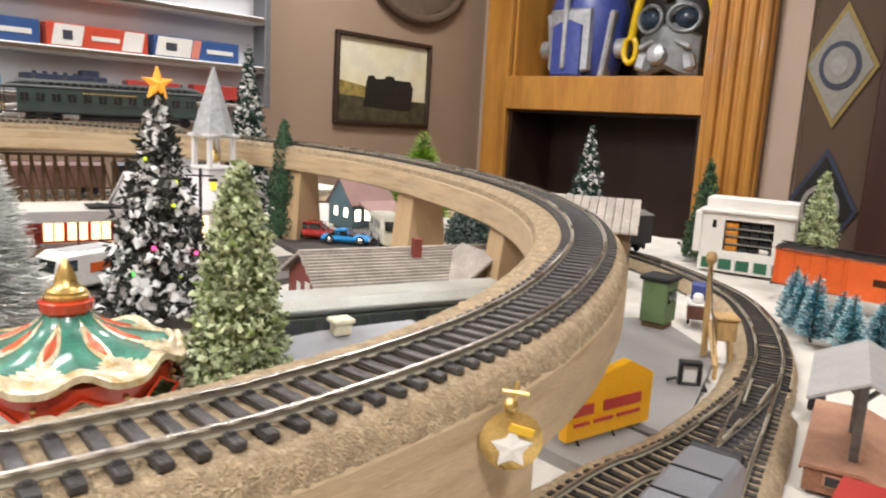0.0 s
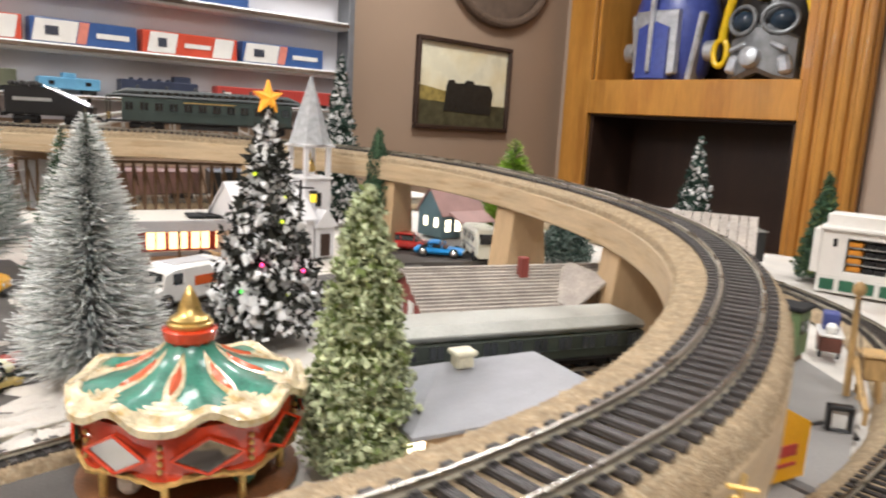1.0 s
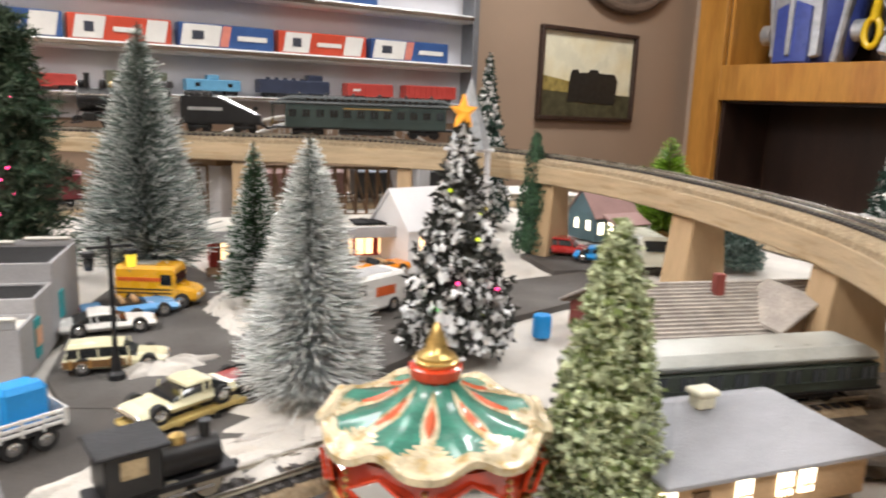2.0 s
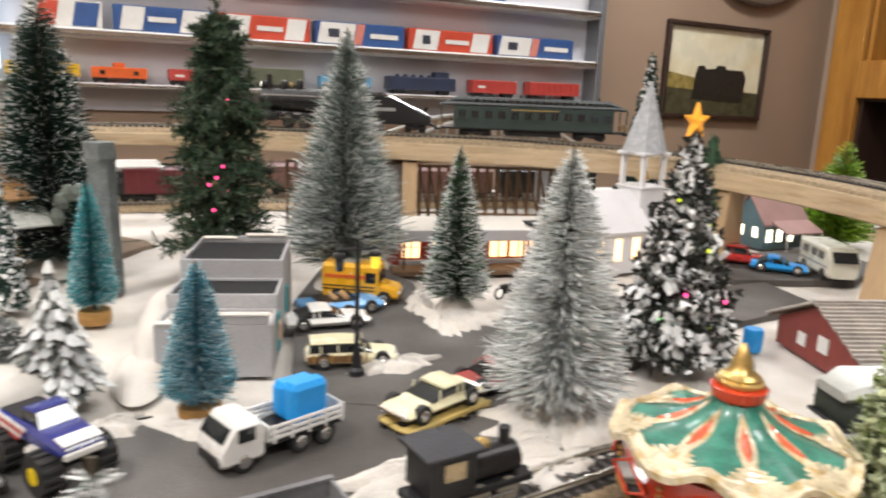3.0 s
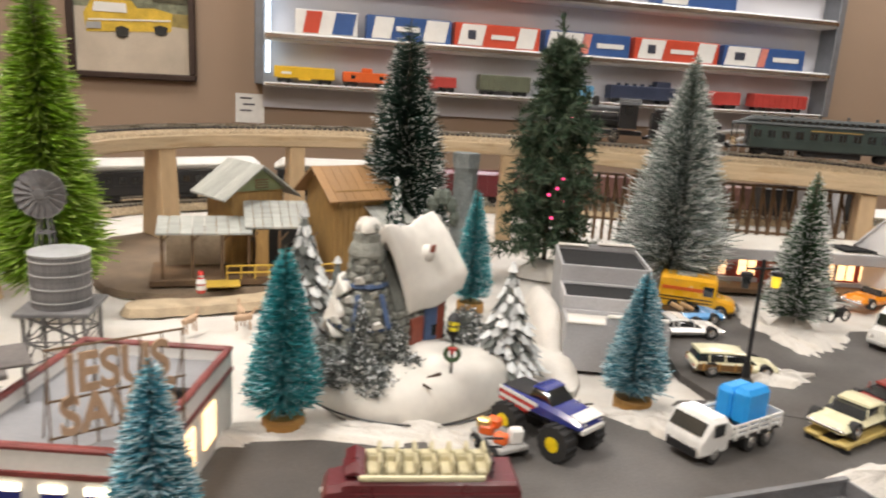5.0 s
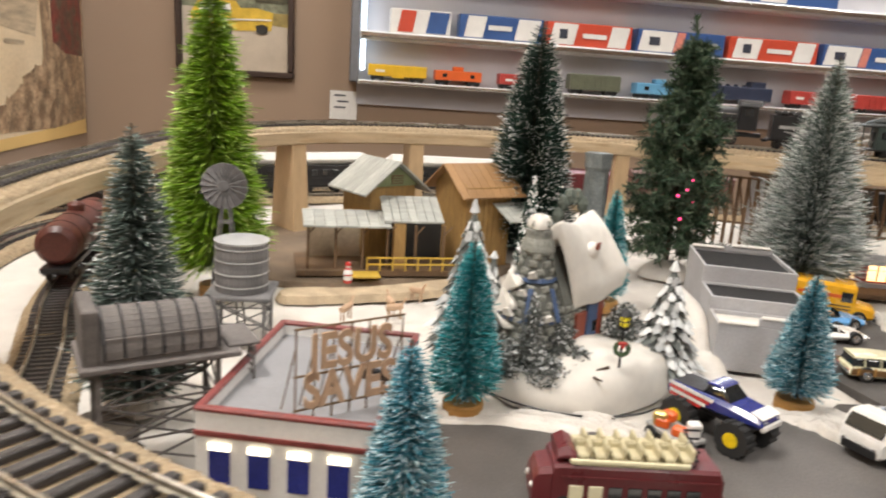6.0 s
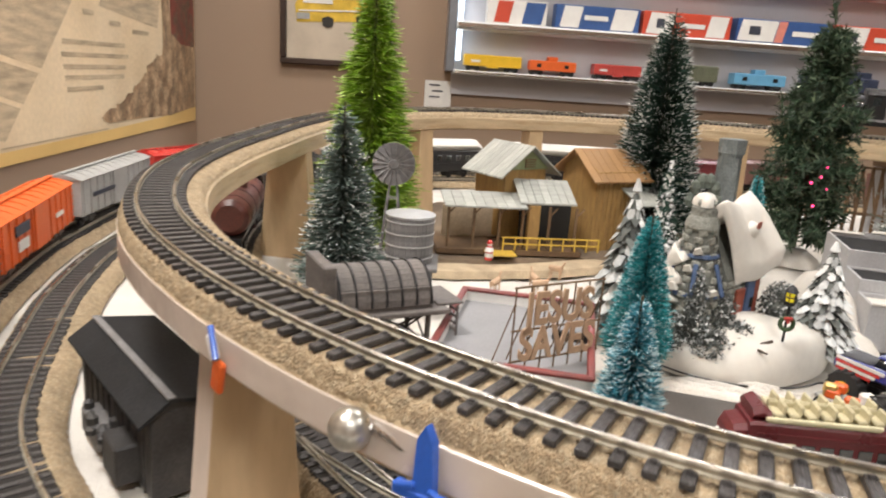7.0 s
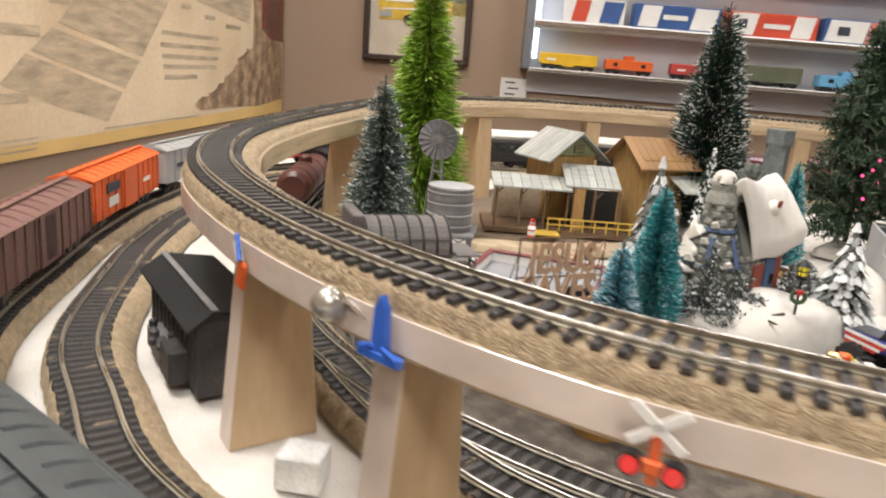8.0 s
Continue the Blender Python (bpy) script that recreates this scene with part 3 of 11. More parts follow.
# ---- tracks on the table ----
# near-black colour that carries the shade lying between the ties
TIESHADE = mat("tie_gap_shade", (0.024, 0.02, 0.017), 0.9, vary=0.3, grain=150, fine=1200, bump=0.6)
for nm, path, length, closed, lab in (("track_inner", LOW1, LOW1_LEN, True, "inner table track with dark ties on brown cork roadbed"), ("track_outer", LOW2, LOW2_LEN, False, "outer table track with dark ties on brown cork roadbed"),
                                      ("siding", LOW3, LOW3_LEN, False, "siding track running under the elevated deck"), ("street_track", LOW4, LOW4_LEN, False, "street track beside the carousel"), ("spur", LOW5, LOW5_LEN, False, "spur track leaving the siding beneath the deck")):
    tr = thing("railway_track", lab, "track", group="tracks on the table")
    fine, _ = spline(path[::10], 1500, closed)
    dz = -0.0004 if nm == "track_outer" else 0.0
    wide_in, out_ = (0.0045, -0.0045) if nm == "track_inner" else (0.0, 0.0)
    sweep("roadbed", fine, [(-0.0235 - wide_in, 0.9985), (-0.0225 - wide_in, 1.001), (-0.018 - wide_in * 0.5, 1.0062 + dz), (-0.0155, 1.0074 + dz), (0.0, 1.0074 + dz), (0.0155, 1.0074 + dz), (0.018 + out_ * 0.3, 1.0062 + dz), (0.0225 + out_, 1.001), (0.0235 + out_, 0.9985)], CORK, closed=closed, loop=False, rough=0.0003, parent=tr)
    # stretches of line that get the painted tie shade
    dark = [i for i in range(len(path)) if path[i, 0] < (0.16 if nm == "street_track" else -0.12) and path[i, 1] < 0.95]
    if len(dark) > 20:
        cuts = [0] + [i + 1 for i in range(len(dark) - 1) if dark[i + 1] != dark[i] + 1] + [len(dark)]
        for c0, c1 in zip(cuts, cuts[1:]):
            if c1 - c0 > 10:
                sweep("ballast", path[dark[c0]:dark[c1 - 1]], [(-0.0160, 1.0068), (-0.0150, 1.0078), (0.0150, 1.0078), (0.0160, 1.0068)], TIESHADE, closed=False, loop=False, rough=0.0001, parent=tr, label="near-black strip standing for the shade between the ties")
    rails(path, 1.0115 + dz, tr, closed)
    ties(path, length, 1.0075 + dz, tr, keep=(lambda x, y: x < -0.42 and y < 0.62) if nm == "track_inner" else (lambda x, y: x > 0.2 and y < 0.45) if nm == "track_outer" else None)

# turnout where the outer line joins: point blades, guard rails, a frog plate and the throw bar
tn = thing("track_turnout", "nickel turnout blades and guard rails where two tracks join", "turnout")
for a0, a1 in (((0.4350, 0.2490), (0.3960, 0.2262)), ((0.4390, 0.2370), (0.4010, 0.2200)), ((0.3720, 0.2105), (0.3420, 0.1985)), ((0.3800, 0.2290), (0.3480, 0.2185)), ((0.3940, 0.2085), (0.3660, 0.1935))):
    Shape().tube((*a0, 1.0111), (*a1, 1.0111), 0.0009, n=6).obj("blade" if a0[0] > 0.42 else "guard_rail", RAILSIDE, tn)
Shape().box(0.372, 0.2130, 1.0100, 0.024, 0.007, 0.0016, 0.0005, rz=25).obj("frog_plate", BLACKM, tn, "black frog plate")
Shape().box(0.4405, 0.2455, 1.0084, 0.0035, 0.034, 0.0014, 0.0004, rz=28).obj("throw_bar", BLACKM, tn)
Shape().box(0.4555, 0.2180, 1.0062, 0.022, 0.009, 0.0085, 0.001, rz=28).obj("switch_motor", BLACKM, tn, "black switch motor case")

# ---- trees ----
G_DARK = mat("dark_green_bristle", (0.016, 0.045, 0.032), 0.75, island=0.5, bump=0)
G_PINE = mat("pine_green_bristle", (0.045, 0.1, 0.05), 0.75, island=0.5, bump=0)
G_GREY = mat("grey_green_bristle", (0.2, 0.25, 0.225), 0.8, island=0.6, bump=0)
G_BLUE = mat("spruce_bristle", (0.115, 0.155, 0.135), 0.8, island=0.4, bump=0)
G_TEAL = mat("teal_bristle", (0.035, 0.30, 0.33), 0.7, island=0.45, bump=0)
G_TEALB = mat("blue_teal_bristle", (0.05, 0.25, 0.33), 0.7, island=0.45, bump=0)
G_LIME = mat("lime_tinsel", (0.17, 0.31, 0.02), 0.35, island=0.5, bump=0)
G_FOAM = mat("pale_green_foam", (0.42, 0.47, 0.29), 0.9, island=0.4, bump=0)
G_OLIVE = mat("olive_foam", (0.13, 0.17, 0.055), 0.9, island=0.5, bump=0)
FROST = mat("frosted_tip", (0.74, 0.76, 0.75), 0.8, island=0.3, bump=0)
FROSTTEAL = mat("pale_teal_tip", (0.5, 0.66, 0.70), 0.8, island=0.3, bump=0)
FROSTLIME = mat("pale_lime_tip", (0.42, 0.55, 0.14), 0.4, island=0.4, bump=0)
WIRE = mat("twisted_wire", (0.1, 0.085, 0.06), 0.5, metal=0.4)
DISC = mat("pale_wood_disc", (0.36, 0.19, 0.05), 0.6, vary=0.25, grain=60, stretch=(1, 1, 5))
BARK = mat("bark", (0.06, 0.038, 0.025), 0.85, vary=0.3)
PINK = mat("pink_bulb", (0.9, 0.05, 0.2), 0.3, emit=3.0, emit_color=(1.0, 0.06, 0.22), bump=0)
LIMEB = mat("yellow_green_bulb", (0.7, 0.8, 0.05), 0.3, emit=0.9, emit_color=(0.75, 0.95, 0.04), bump=0)
GREENB = mat("green_bulb", (0.1, 0.9, 0.1), 0.3, emit=1.6, emit_color=(0.1, 0.95, 0.1), bump=0)


def needles(h0, h1, r, n, seed, rise=0.25, width=0.0007, tip=0.3, shape=1.0, frost=1.0, bare=0.1, wild=0.12, tiers=0):
    """Wire-brush bristles round an axis: each one a thin strip with a tip of the second material."""
    rng = np.random.default_rng(seed)
    u = 1 - np.sqrt(rng.uniform(0, 1, n) * 0.985 + 0.0002)
    z = h0 + (h1 - h0) * u
    a = rng.uniform(0, 2 * np.pi, n)
    length = r * (1 - u) ** shape * (1 + rng.normal(0, wild, n)) + 0.002
    length *= np.clip(0.62 + 5.5 * u, 0, 1)
    if tiers:
        length *= 0.72 + 0.42 * (1 - (u * tiers) % 1.0)
    tilt = rise + rng.normal(0, 0.16, n)
    out = np.stack([np.cos(a) * np.cos(tilt), np.sin(a) * np.cos(tilt), np.sin(tilt)], 1)
    roll = rng.uniform(0, np.pi, n)
    flat = np.stack([-np.sin(a), np.cos(a), np.zeros(n)], 1)
    up = np.cross(out, flat)
    side = (flat * np.cos(roll)[:, None] + up * np.sin(roll)[:, None]) * width / 2
    base = np.stack([np.zeros(n), np.zeros(n), z - np.sin(rise) * length * 0.5], 1)
    cut = 1 - tip * rng.uniform(0.4, 1.4, n) * (rng.uniform(0, 1, n) < frost)
    p0, p1, p2 = (base + out * (length * k)[:, None] for k in (np.full(n, bare), cut, np.ones(n)))
    v = np.stack([p0 - side, p0 + side, p1 + side, p1 - side, p2 + side * 0.8, p2 - side * 0.8], 1).reshape(-1, 3)
    f, m = [], []
    for i in range(n):
        b = 6 * i
        f += [(b, b + 1, b + 2, b + 3), (b + 3, b + 2, b + 4, b + 5)]
        m += [0, 1]
    return v, f, m


def brush_tree(label, x, y, h0, h1, r, n, mats, seed, base="disc", group="", lights=(), category="tree", ground=1.0, lean=0.0, **kw):
    root = thing("bottle_brush_tree", label, category, x, y, ground, 0, group)
    z0, z1 = h0 - ground, h1 - ground
    Shape().tube((0, 0, 0.0), (0, 0, z1), 0.0016, 0.0006, 8).obj("trunk", WIRE, root)
    v, f, m = needles(z0, z1, r, n, seed, **kw)
    if lean:
        v[:, 0] += lean * v[:, 2]
    crown = sheet("crown", v.tolist(), f, mats, False, m)
    crown.parent = root
    if base == "disc":
        Shape().lathe([(0.0, 0), (0.0118, 0), (0.0122, 0.0008), (0.0122, 0.0095), (0.0116, 0.0105), (0.0, 0.0105)], n=20).obj("base", DISC, root, "pale wooden disc base")
    elif base == "snow":
        Shape().lathe([(0.0, 0), (r * 0.62, 0), (r * 0.6, 0.004), (r * 0.42, 0.011), (r * 0.2, 0.017), (0.0, 0.019)], n=22, wave=lambda a, j: (0.0014 * math.sin(5 * a + j) if 0 < j < 5 else 0, 0)).obj("base", SNOW, root, "white cloth wrapped base", smooth=60)
    for i, (a, u, out, material) in enumerate(lights):
        rr = r * (1 - u) * out
        Shape().ball(rr * math.cos(radians(a)), rr * math.sin(radians(a)), z0 + (z1 - z0) * u, 0.0017, 8).obj("fairy_light", material, root, "tiny glowing fairy light")
    return root


def clumps(profile, n, size, seed, split=0.5, leaf=0.5, jitter=0.18, inner=0.75):
    """Foam or leaf clumps over a cone whose radius at each height is profile(u)."""
    rng = np.random.default_rng(seed)
    v, f, m = [], [], []
    octa = np.array([(1, 0, 0), (-1, 0, 0), (0, 1, 0), (0, -1, 0), (0, 0, 1), (0, 0, -1)], float)
    of = [(0, 2, 4), (2, 1, 4), (1, 3, 4), (3, 0, 4), (2, 0, 5), (1, 2, 5), (3, 1, 5), (0, 3, 5)]
    us = []
    while len(us) < n:
        u = rng.uniform(0, 1)
        if rng.uniform(0, 1) < profile(u)[0] / 1.0 + 0.06:
            us.append(u)
    for u in us:
        rad, z = profile(u)[0], profile(u)[1]
        a = rng.uniform(0, 2 * np.pi)
        depth = rng.uniform(inner, 1.0) * (1 + rng.normal(0, jitter * 0.4))
        c = np.array([profile(u)[2] * rad * depth * np.cos(a), profile(u)[2] * rad * depth * np.sin(a), z + rng.normal(0, size * 0.7)])
        white = rng.uniform() < split
        b = len(v)
        if white or rng.uniform() > leaf:
            q = rng.normal(0, 1, (3, 3))
            q /= np.linalg.norm(q, axis=1)[:, None]
            pts = octa * size * rng.uniform(0.5, 1.25) * rng.uniform(0.55, 1.2, (6, 1))
            v += (c + pts @ q).tolist()
            f += [tuple(b + i for i in t) for t in of]
            m += [1 if white else 0] * 8
        else:
            for _ in range(4):
                b = len(v)
                d = rng.normal(0, 1, 3) + np.array([np.cos(a), np.sin(a), 0.1]) * 0.9
                d /= np.linalg.norm(d)
                s = np.cross(d, rng.normal(0, 1, 3))
                s /= np.linalg.norm(s)
                ln = size * rng.uniform(1.0, 2.1)
                w = size * 0.36
                v += [c.tolist(), (c + d * ln * 0.5 + s * w).tolist(), (c + d * ln).tolist(), (c + d * ln * 0.5 - s * w).tolist()]
                f.append((b, b + 1, b + 2, b + 3))
                m.append(0)
    return v, f, m


def clump_tree(label, x, y, h0, h1, r, n, size, mats, seed, group="", split=0.45, leaf=0.5, shape=0.9, lights=(), ground=1.0, waves=9.0, star=False, columnar=0.0, inner=0.7, core=None):
    root = thing("foam_tree" if group == "foam trees" else "snowy_tree", label, "tree", x, y, ground, 0, group)
    z0, z1 = h0 - ground, h1 - ground

    def profile(u):
        k = (1 - u) ** shape * (1 + 0.13 * math.sin(u * waves * 2 * math.pi)) * (1 - columnar) + columnar * min(1, (1 - u) * 3.2)
        if u < 0.06:
            k *= 0.75 + 4 * u
        return min(k, 1.05), z0 + (z1 - z0) * u, r

    Shape().tube((0, 0, 0), (0, 0, z1 * 0.97), 0.0035, 0.001, 8).obj("trunk", BARK, root)
    Shape().lathe([(r * 0.62 * max(0.03, profile(i / 14)[0]), profile(i / 14)[1]) for i in range(15)], n=14).obj("core", core or mats[0], root)
    v, f, m = clumps(profile, n, size, seed, split, leaf, inner=inner)
    crown = sheet("crown", v, f, mats, False, m)
    crown.parent = root
    for a, u, material in lights:
        rr = profile(u)[0] * r * 1.04
        Shape().ball(rr * math.cos(radians(a)), rr * math.sin(radians(a)), z0 + (z1 - z0) * u, 0.0015, 8).obj("fairy_light", material, root, "glowing fairy light")
    return root


def star_shape(r, thick, k=0.42):
    pts = [((r if i % 2 == 0 else r * k) * math.sin(math.pi * i / 5), (r if i % 2 == 0 else r * k) * math.cos(math.pi * i / 5)) for i in range(10)]
    s = Shape()
    vs = [(a, -thick * 0.3, b) for a, b in pts] + [(a, thick * 0.3, b) for a, b in pts] + [(0, -thick, 0), (0, thick, 0)]
    fs = [(i, (i + 1) % 10, 20) for i in range(10)] + [(10 + (i + 1) % 10, 10 + i, 21) for i in range(10)] + [((i + 1) % 10, i, 10 + i, 10 + (i + 1) % 10) for i in range(10)]
    return s.add(vs, fs)


GRP = "bottle brush trees"
brush_tree("tall dark green bottle brush tree with frosted tips", -0.362, 0.832, 1.018, 1.262, 0.052, 10500, [G_DARK, FROST], 11, "snow", GRP, frost=0.5, tip=0.11, shape=0.6, width=0.0009)
brush_tree("tall grey frosted bottle brush tree behind the grey store", -0.085, 0.765, 1.03, 1.24, 0.05, 19000, [G_GREY, FROST], 12, "snow", GRP, frost=0.6, tip=0.24, shape=0.8, width=0.0007, wild=0.2)
brush_tree("small green bottle brush tree on a snowy mound", 0.006, 0.68, 1.016, 1.145, 0.0285, 5500, [G_PINE, FROST], 13, "snow", GRP, frost=0.7, tip=0.26, shape=0.8, width=0.0008)
brush_tree("silver frosted bottle brush tree beside the carousel", 0.0243, 0.4688, 1.018, 1.162, 0.0345, 21000, [G_GREY, FROST], 14, "snow", GRP, frost=0.92, tip=0.55, shape=0.75, width=0.0006, rise=0.12, wild=0.18)
brush_tree("tall teal bottle brush tree on a wooden disc", -0.390, 0.428, 1.017, 1.109, 0.0195, 11000, [G_TEAL, FROSTTEAL], 15, "disc", GRP, frost=0.35, tip=0.12, shape=0.72, width=0.0005)
brush_tree("small blue-teal frosted bottle brush tree at the street", -0.402, 0.286, 1.012, 1.099, 0.0185, 9500, [G_TEALB, FROSTTEAL], 16, "disc", GRP, frost=0.6, tip=0.25, shape=0.72, width=0.0005)
brush_tree("slim teal bottle brush tree behind the cottage", -0.284, 0.672, 1.016, 1.112, 0.0165, 7000, [G_TEAL, FROSTTEAL], 17, "disc", GRP, frost=0.5, tip=0.18, shape=0.72, width=0.0006)
brush_tree("teal frosted bottle brush tree beside the grey store", -0.1795, 0.488, 1.016, 1.093, 0.0188, 9000, [G_TEALB, FROSTTEAL], 18, "disc", GRP, frost=0.6, tip=0.24, shape=0.72, width=0.0005)
brush_tree("grey-green bottle brush tree beside the coal tower", -0.574, 0.392, 1.012, 1.162, 0.029, 9500, [G_BLUE, FROST], 19, "snow", GRP, frost=0.4, tip=0.10, shape=0.66, width=0.0007, tiers=13, rise=0.1)
brush_tree("tall bright lime tinsel tree behind the windmill", -0.6245, 0.602, 1.03, 1.268, 0.042, 15000, [G_LIME, FROSTLIME], 20, "disc", GRP, frost=0.45, tip=0.18, shape=0.6, width=0.0008, tiers=11, rise=-0.1)
brush_tree("slim white frosted tree beside the elevated track", -0.152, 0.2, 1.01, 1.131, 0.0135, 7500, [G_GREY, FROST], 21, "disc", GRP, frost=0.95, tip=0.55, shape=0.55, width=0.0005)
for i, (tx, ty, th) in enumerate(((0.632, 0.350, 0.052), (0.612, 0.330, 0.05), (0.592, 0.306, 0.056), (0.602, 0.290, 0.045), (0.585, 0.272, 0.048), (0.62, 0.268, 0.04))):
    brush_tree("little blue-teal frosted bottle brush tree beside the outer track", tx, ty, 1.004, 1.0 + th, 0.0125, 1100, [G_TEALB, FROSTTEAL], 30 + i, "none", "row of little teal trees", frost=0.8, tip=0.3, shape=0.7, width=0.0007)

# the twiggy garland tree with pink fairy lights
def garland_tree():
    root = thing("garland_tree", "uneven olive green garland tree with pink fairy lights", "tree", -0.204, 0.825, 1.0, 0, GRP)
    rng = np.random.default_rng(22)
    Shape().tube((0, 0, 0), (0, 0, 0.25), 0.003, 0.001, 8).obj("trunk", BARK, root)
    Shape().lathe([(0, 0), (0.03, 0), (0.028, 0.006), (0.014, 0.016), (0, 0.018)], n=20, wave=lambda a, j: (0.002 * math.sin(4 * a) if 0 < j < 4 else 0, 0)).obj("base", SNOW, root, "white cloth wrapped base", smooth=60)
    v, f, m = [], [], []
    for k in range(58):
        u = (k + rng.uniform(-0.4, 0.4)) / 58
        rad = (0.054 * (1 - u) ** 0.55 * (1 + 0.22 * math.sin(u * 21 + 1)) + 0.006) * rng.uniform(0.75, 1.1)
        z = 0.028 + 0.222 * u
        for _ in range(6):
            a = rng.uniform(0, 2 * np.pi)
            tip = np.array([rad * np.cos(a), rad * np.sin(a), z + rng.normal(0, 0.008) - 0.004])
            root_ = np.array([0, 0, z])
            for _ in range(58):
                w = rng.uniform(0.2, 1.0)
                c = root_ * (1 - w) + tip * w
                d = rng.normal(0, 1, 3) + (tip - root_) / rad * 0.7
                d /= np.linalg.norm(d)
                sd = np.cross(d, rng.normal(0, 1, 3))
                sd /= np.linalg.norm(sd)
                ln = rng.uniform(0.006, 0.012)
                b = len(v)
                v += [(c - sd * 0.0008).tolist(), (c + sd * 0.0008).tolist(), (c + d * ln + sd * 0.0004).tolist(), (c + d * ln - sd * 0.0004).tolist()]
                f.append((b, b + 1, b + 2, b + 3))
                m.append(int(rng.uniform() < 0.35))
    crown = sheet("crown", v, f, [G_GARL, G_GARL2], False, m)
    crown.parent = root
    for a, z, rr in ((262, 0.095, 0.042), (272, 0.102, 0.044), (284, 0.09, 0.043), (268, 0.072, 0.046), (280, 0.112, 0.04), (290, 0.172, 0.033)):
        Shape().ball(rr * math.cos(radians(a)), rr * math.sin(radians(a)), z, 0.0015, 8).obj("fairy_light", PINK, root, "tiny glowing pink fairy light")


G_GARL2 = mat("garland_grey_green", (0.09, 0.125, 0.075), 0.8, island=0.5, bump=0)
G_GARL = mat("garland_green", (0.022, 0.052, 0.024), 0.7, island=0.5, bump=0)
garland_tree()

# flocked and foam trees
xmas = clump_tree("flocked dark Christmas tree with coloured lights and star", 0.14, 0.548, 1.008, 1.166, 0.043, 2300, 0.0044, [mat("brown_black_bristle", (0.030, 0.032, 0.026), 0.75, island=0.5, bump=0), FLOCK], 40, "flocked trees", split=0.54, leaf=0.85, waves=8,
                  lights=[(252, 0.33, PINK), (285, 0.2, LIMEB), (225, 0.21, GREENB), (300, 0.62, LIMEB), (215, 0.72, LIMEB), (305, 0.30, PINK), (282, 0.52, LIMEB)])
star_shape(0.0125, 0.0035).obj("star", mat("amber_star", (0.85, 0.38, 0.04), 0.35, vary=0.15, emit=0.5, emit_color=(1.0, 0.4, 0.03)), xmas, "amber glowing star topper", smooth=0, at=pose(0, 0, 0.175, 0, 0, 20))
clump_tree("pale green foam tree beside the house", 0.138, 0.333, 1.004, 1.134, 0.0275, 4600, 0.0023, [G_FOAM, G_OLIVE], 41, "foam trees", split=0.22, leaf=0.35, shape=0.55, waves=10, inner=0.72, core=G_OLIVE)
clump_tree("slim dark green foam tree beside the church", 0.346, 0.868, 1.004, 1.15, 0.0225, 2200, 0.0022, [G_PINE, G_DARK], 42, "foam trees", split=0.12, leaf=0.2, shape=0.5, waves=3, inner=0.8)
clump_tree("snowy pine behind the elevated track", 0.365, 1.085, 1.01, 1.248, 0.04, 2600, 0.0042, [G_DARK, FLOCK], 43, "flocked trees", split=0.42, leaf=0.7, waves=7)
clump_tree("snow-tipped dark pine beyond the elevated curve", 0.655, 0.648, 1.004, 1.160, 0.034, 1800, 0.0032, [G_DARK, FLOCK], 44, "flocked trees", split=0.35, leaf=0.7, waves=7)
clump_tree("dark blue-green pine under the elevated track", 0.56, 0.76, 1.004, 1.062, 0.036, 1500, 0.003, [G_BLUE, G_DARK], 45, "foam trees", split=0.3, leaf=0.6, shape=0.7)
clump_tree("narrow dark green pine beside the white depot", 0.82, 0.60, 1.004, 1.128, 0.027, 2200, 0.0028, [G_PINE, G_OLIVE], 46, "foam trees", split=0.25, leaf=0.6, shape=0.8, waves=10)
clump_tree("narrow yellow-green foam tree beside the depot", 0.80, 0.435, 1.004, 1.128, 0.026, 2200, 0.0028, [G_FOAM, G_OLIVE], 47, "foam trees", split=0.3, leaf=0.4, shape=0.7, waves=10)
brush_tree("yellow-green tinsel tree beyond the elevated track", 0.60, 0.96, 1.01, 1.145, 0.05, 3000, [G_LIME, FROSTLIME], 48, "disc", GRP, frost=0.4, tip=0.2, shape=0.7, width=0.0012, tiers=9)

# ---- wall furnishings ----
CASEGREY = mat("pale_grey_case", (0.58, 0.58, 0.62), 0.6, vary=0.05, grain=6, bump=0.05)
STEEL = mat("grey_edge_strip", (0.2, 0.21, 0.23), 0.4, metal=0.4, vary=0.1)
BOXBLUE = mat("box_blue", (0.035, 0.09, 0.26), 0.4, vary=0.1, grain=30)
BOXRED = mat("box_red", (0.55, 0.07, 0.035), 0.4, vary=0.1, grain=30)
BOXWHITE = mat("box_white", (0.74, 0.73, 0.7), 0.4, vary=0.06, grain=30)
BOXPINK = mat("box_salmon", (0.62, 0.22, 0.17), 0.4, vary=0.1)
INK = mat("dark_ink", (0.035, 0.04, 0.06), 0.6, vary=0.2)
PAPER = mat("white_card", (0.76, 0.75, 0.72), 0.7, vary=0.05)
CARYEL = mat("car_yellow", (0.68, 0.42, 0.02), 0.4, vary=0.1, grain=40)
CARRED = mat("car_red", (0.42, 0.05, 0.04), 0.45, vary=0.12, grain=40)
CARORANGE = mat("car_orange", (0.66, 0.115, 0.018), 0.45, vary=0.1, grain=40)
CAROLIVE = mat("car_olive", (0.12, 0.13, 0.085), 0.5, vary=0.12, grain=40)
CARBLUE = mat("car_light_blue", (0.13, 0.35, 0.55), 0.4, vary=0.1, grain=40)
CARGREY = mat("car_grey", (0.33, 0.33, 0.32), 0.5, vary=0.12, grain=40)
CARBROWN = mat("car_oxide_brown", (0.17, 0.085, 0.07), 0.55, vary=0.2, grain=40)
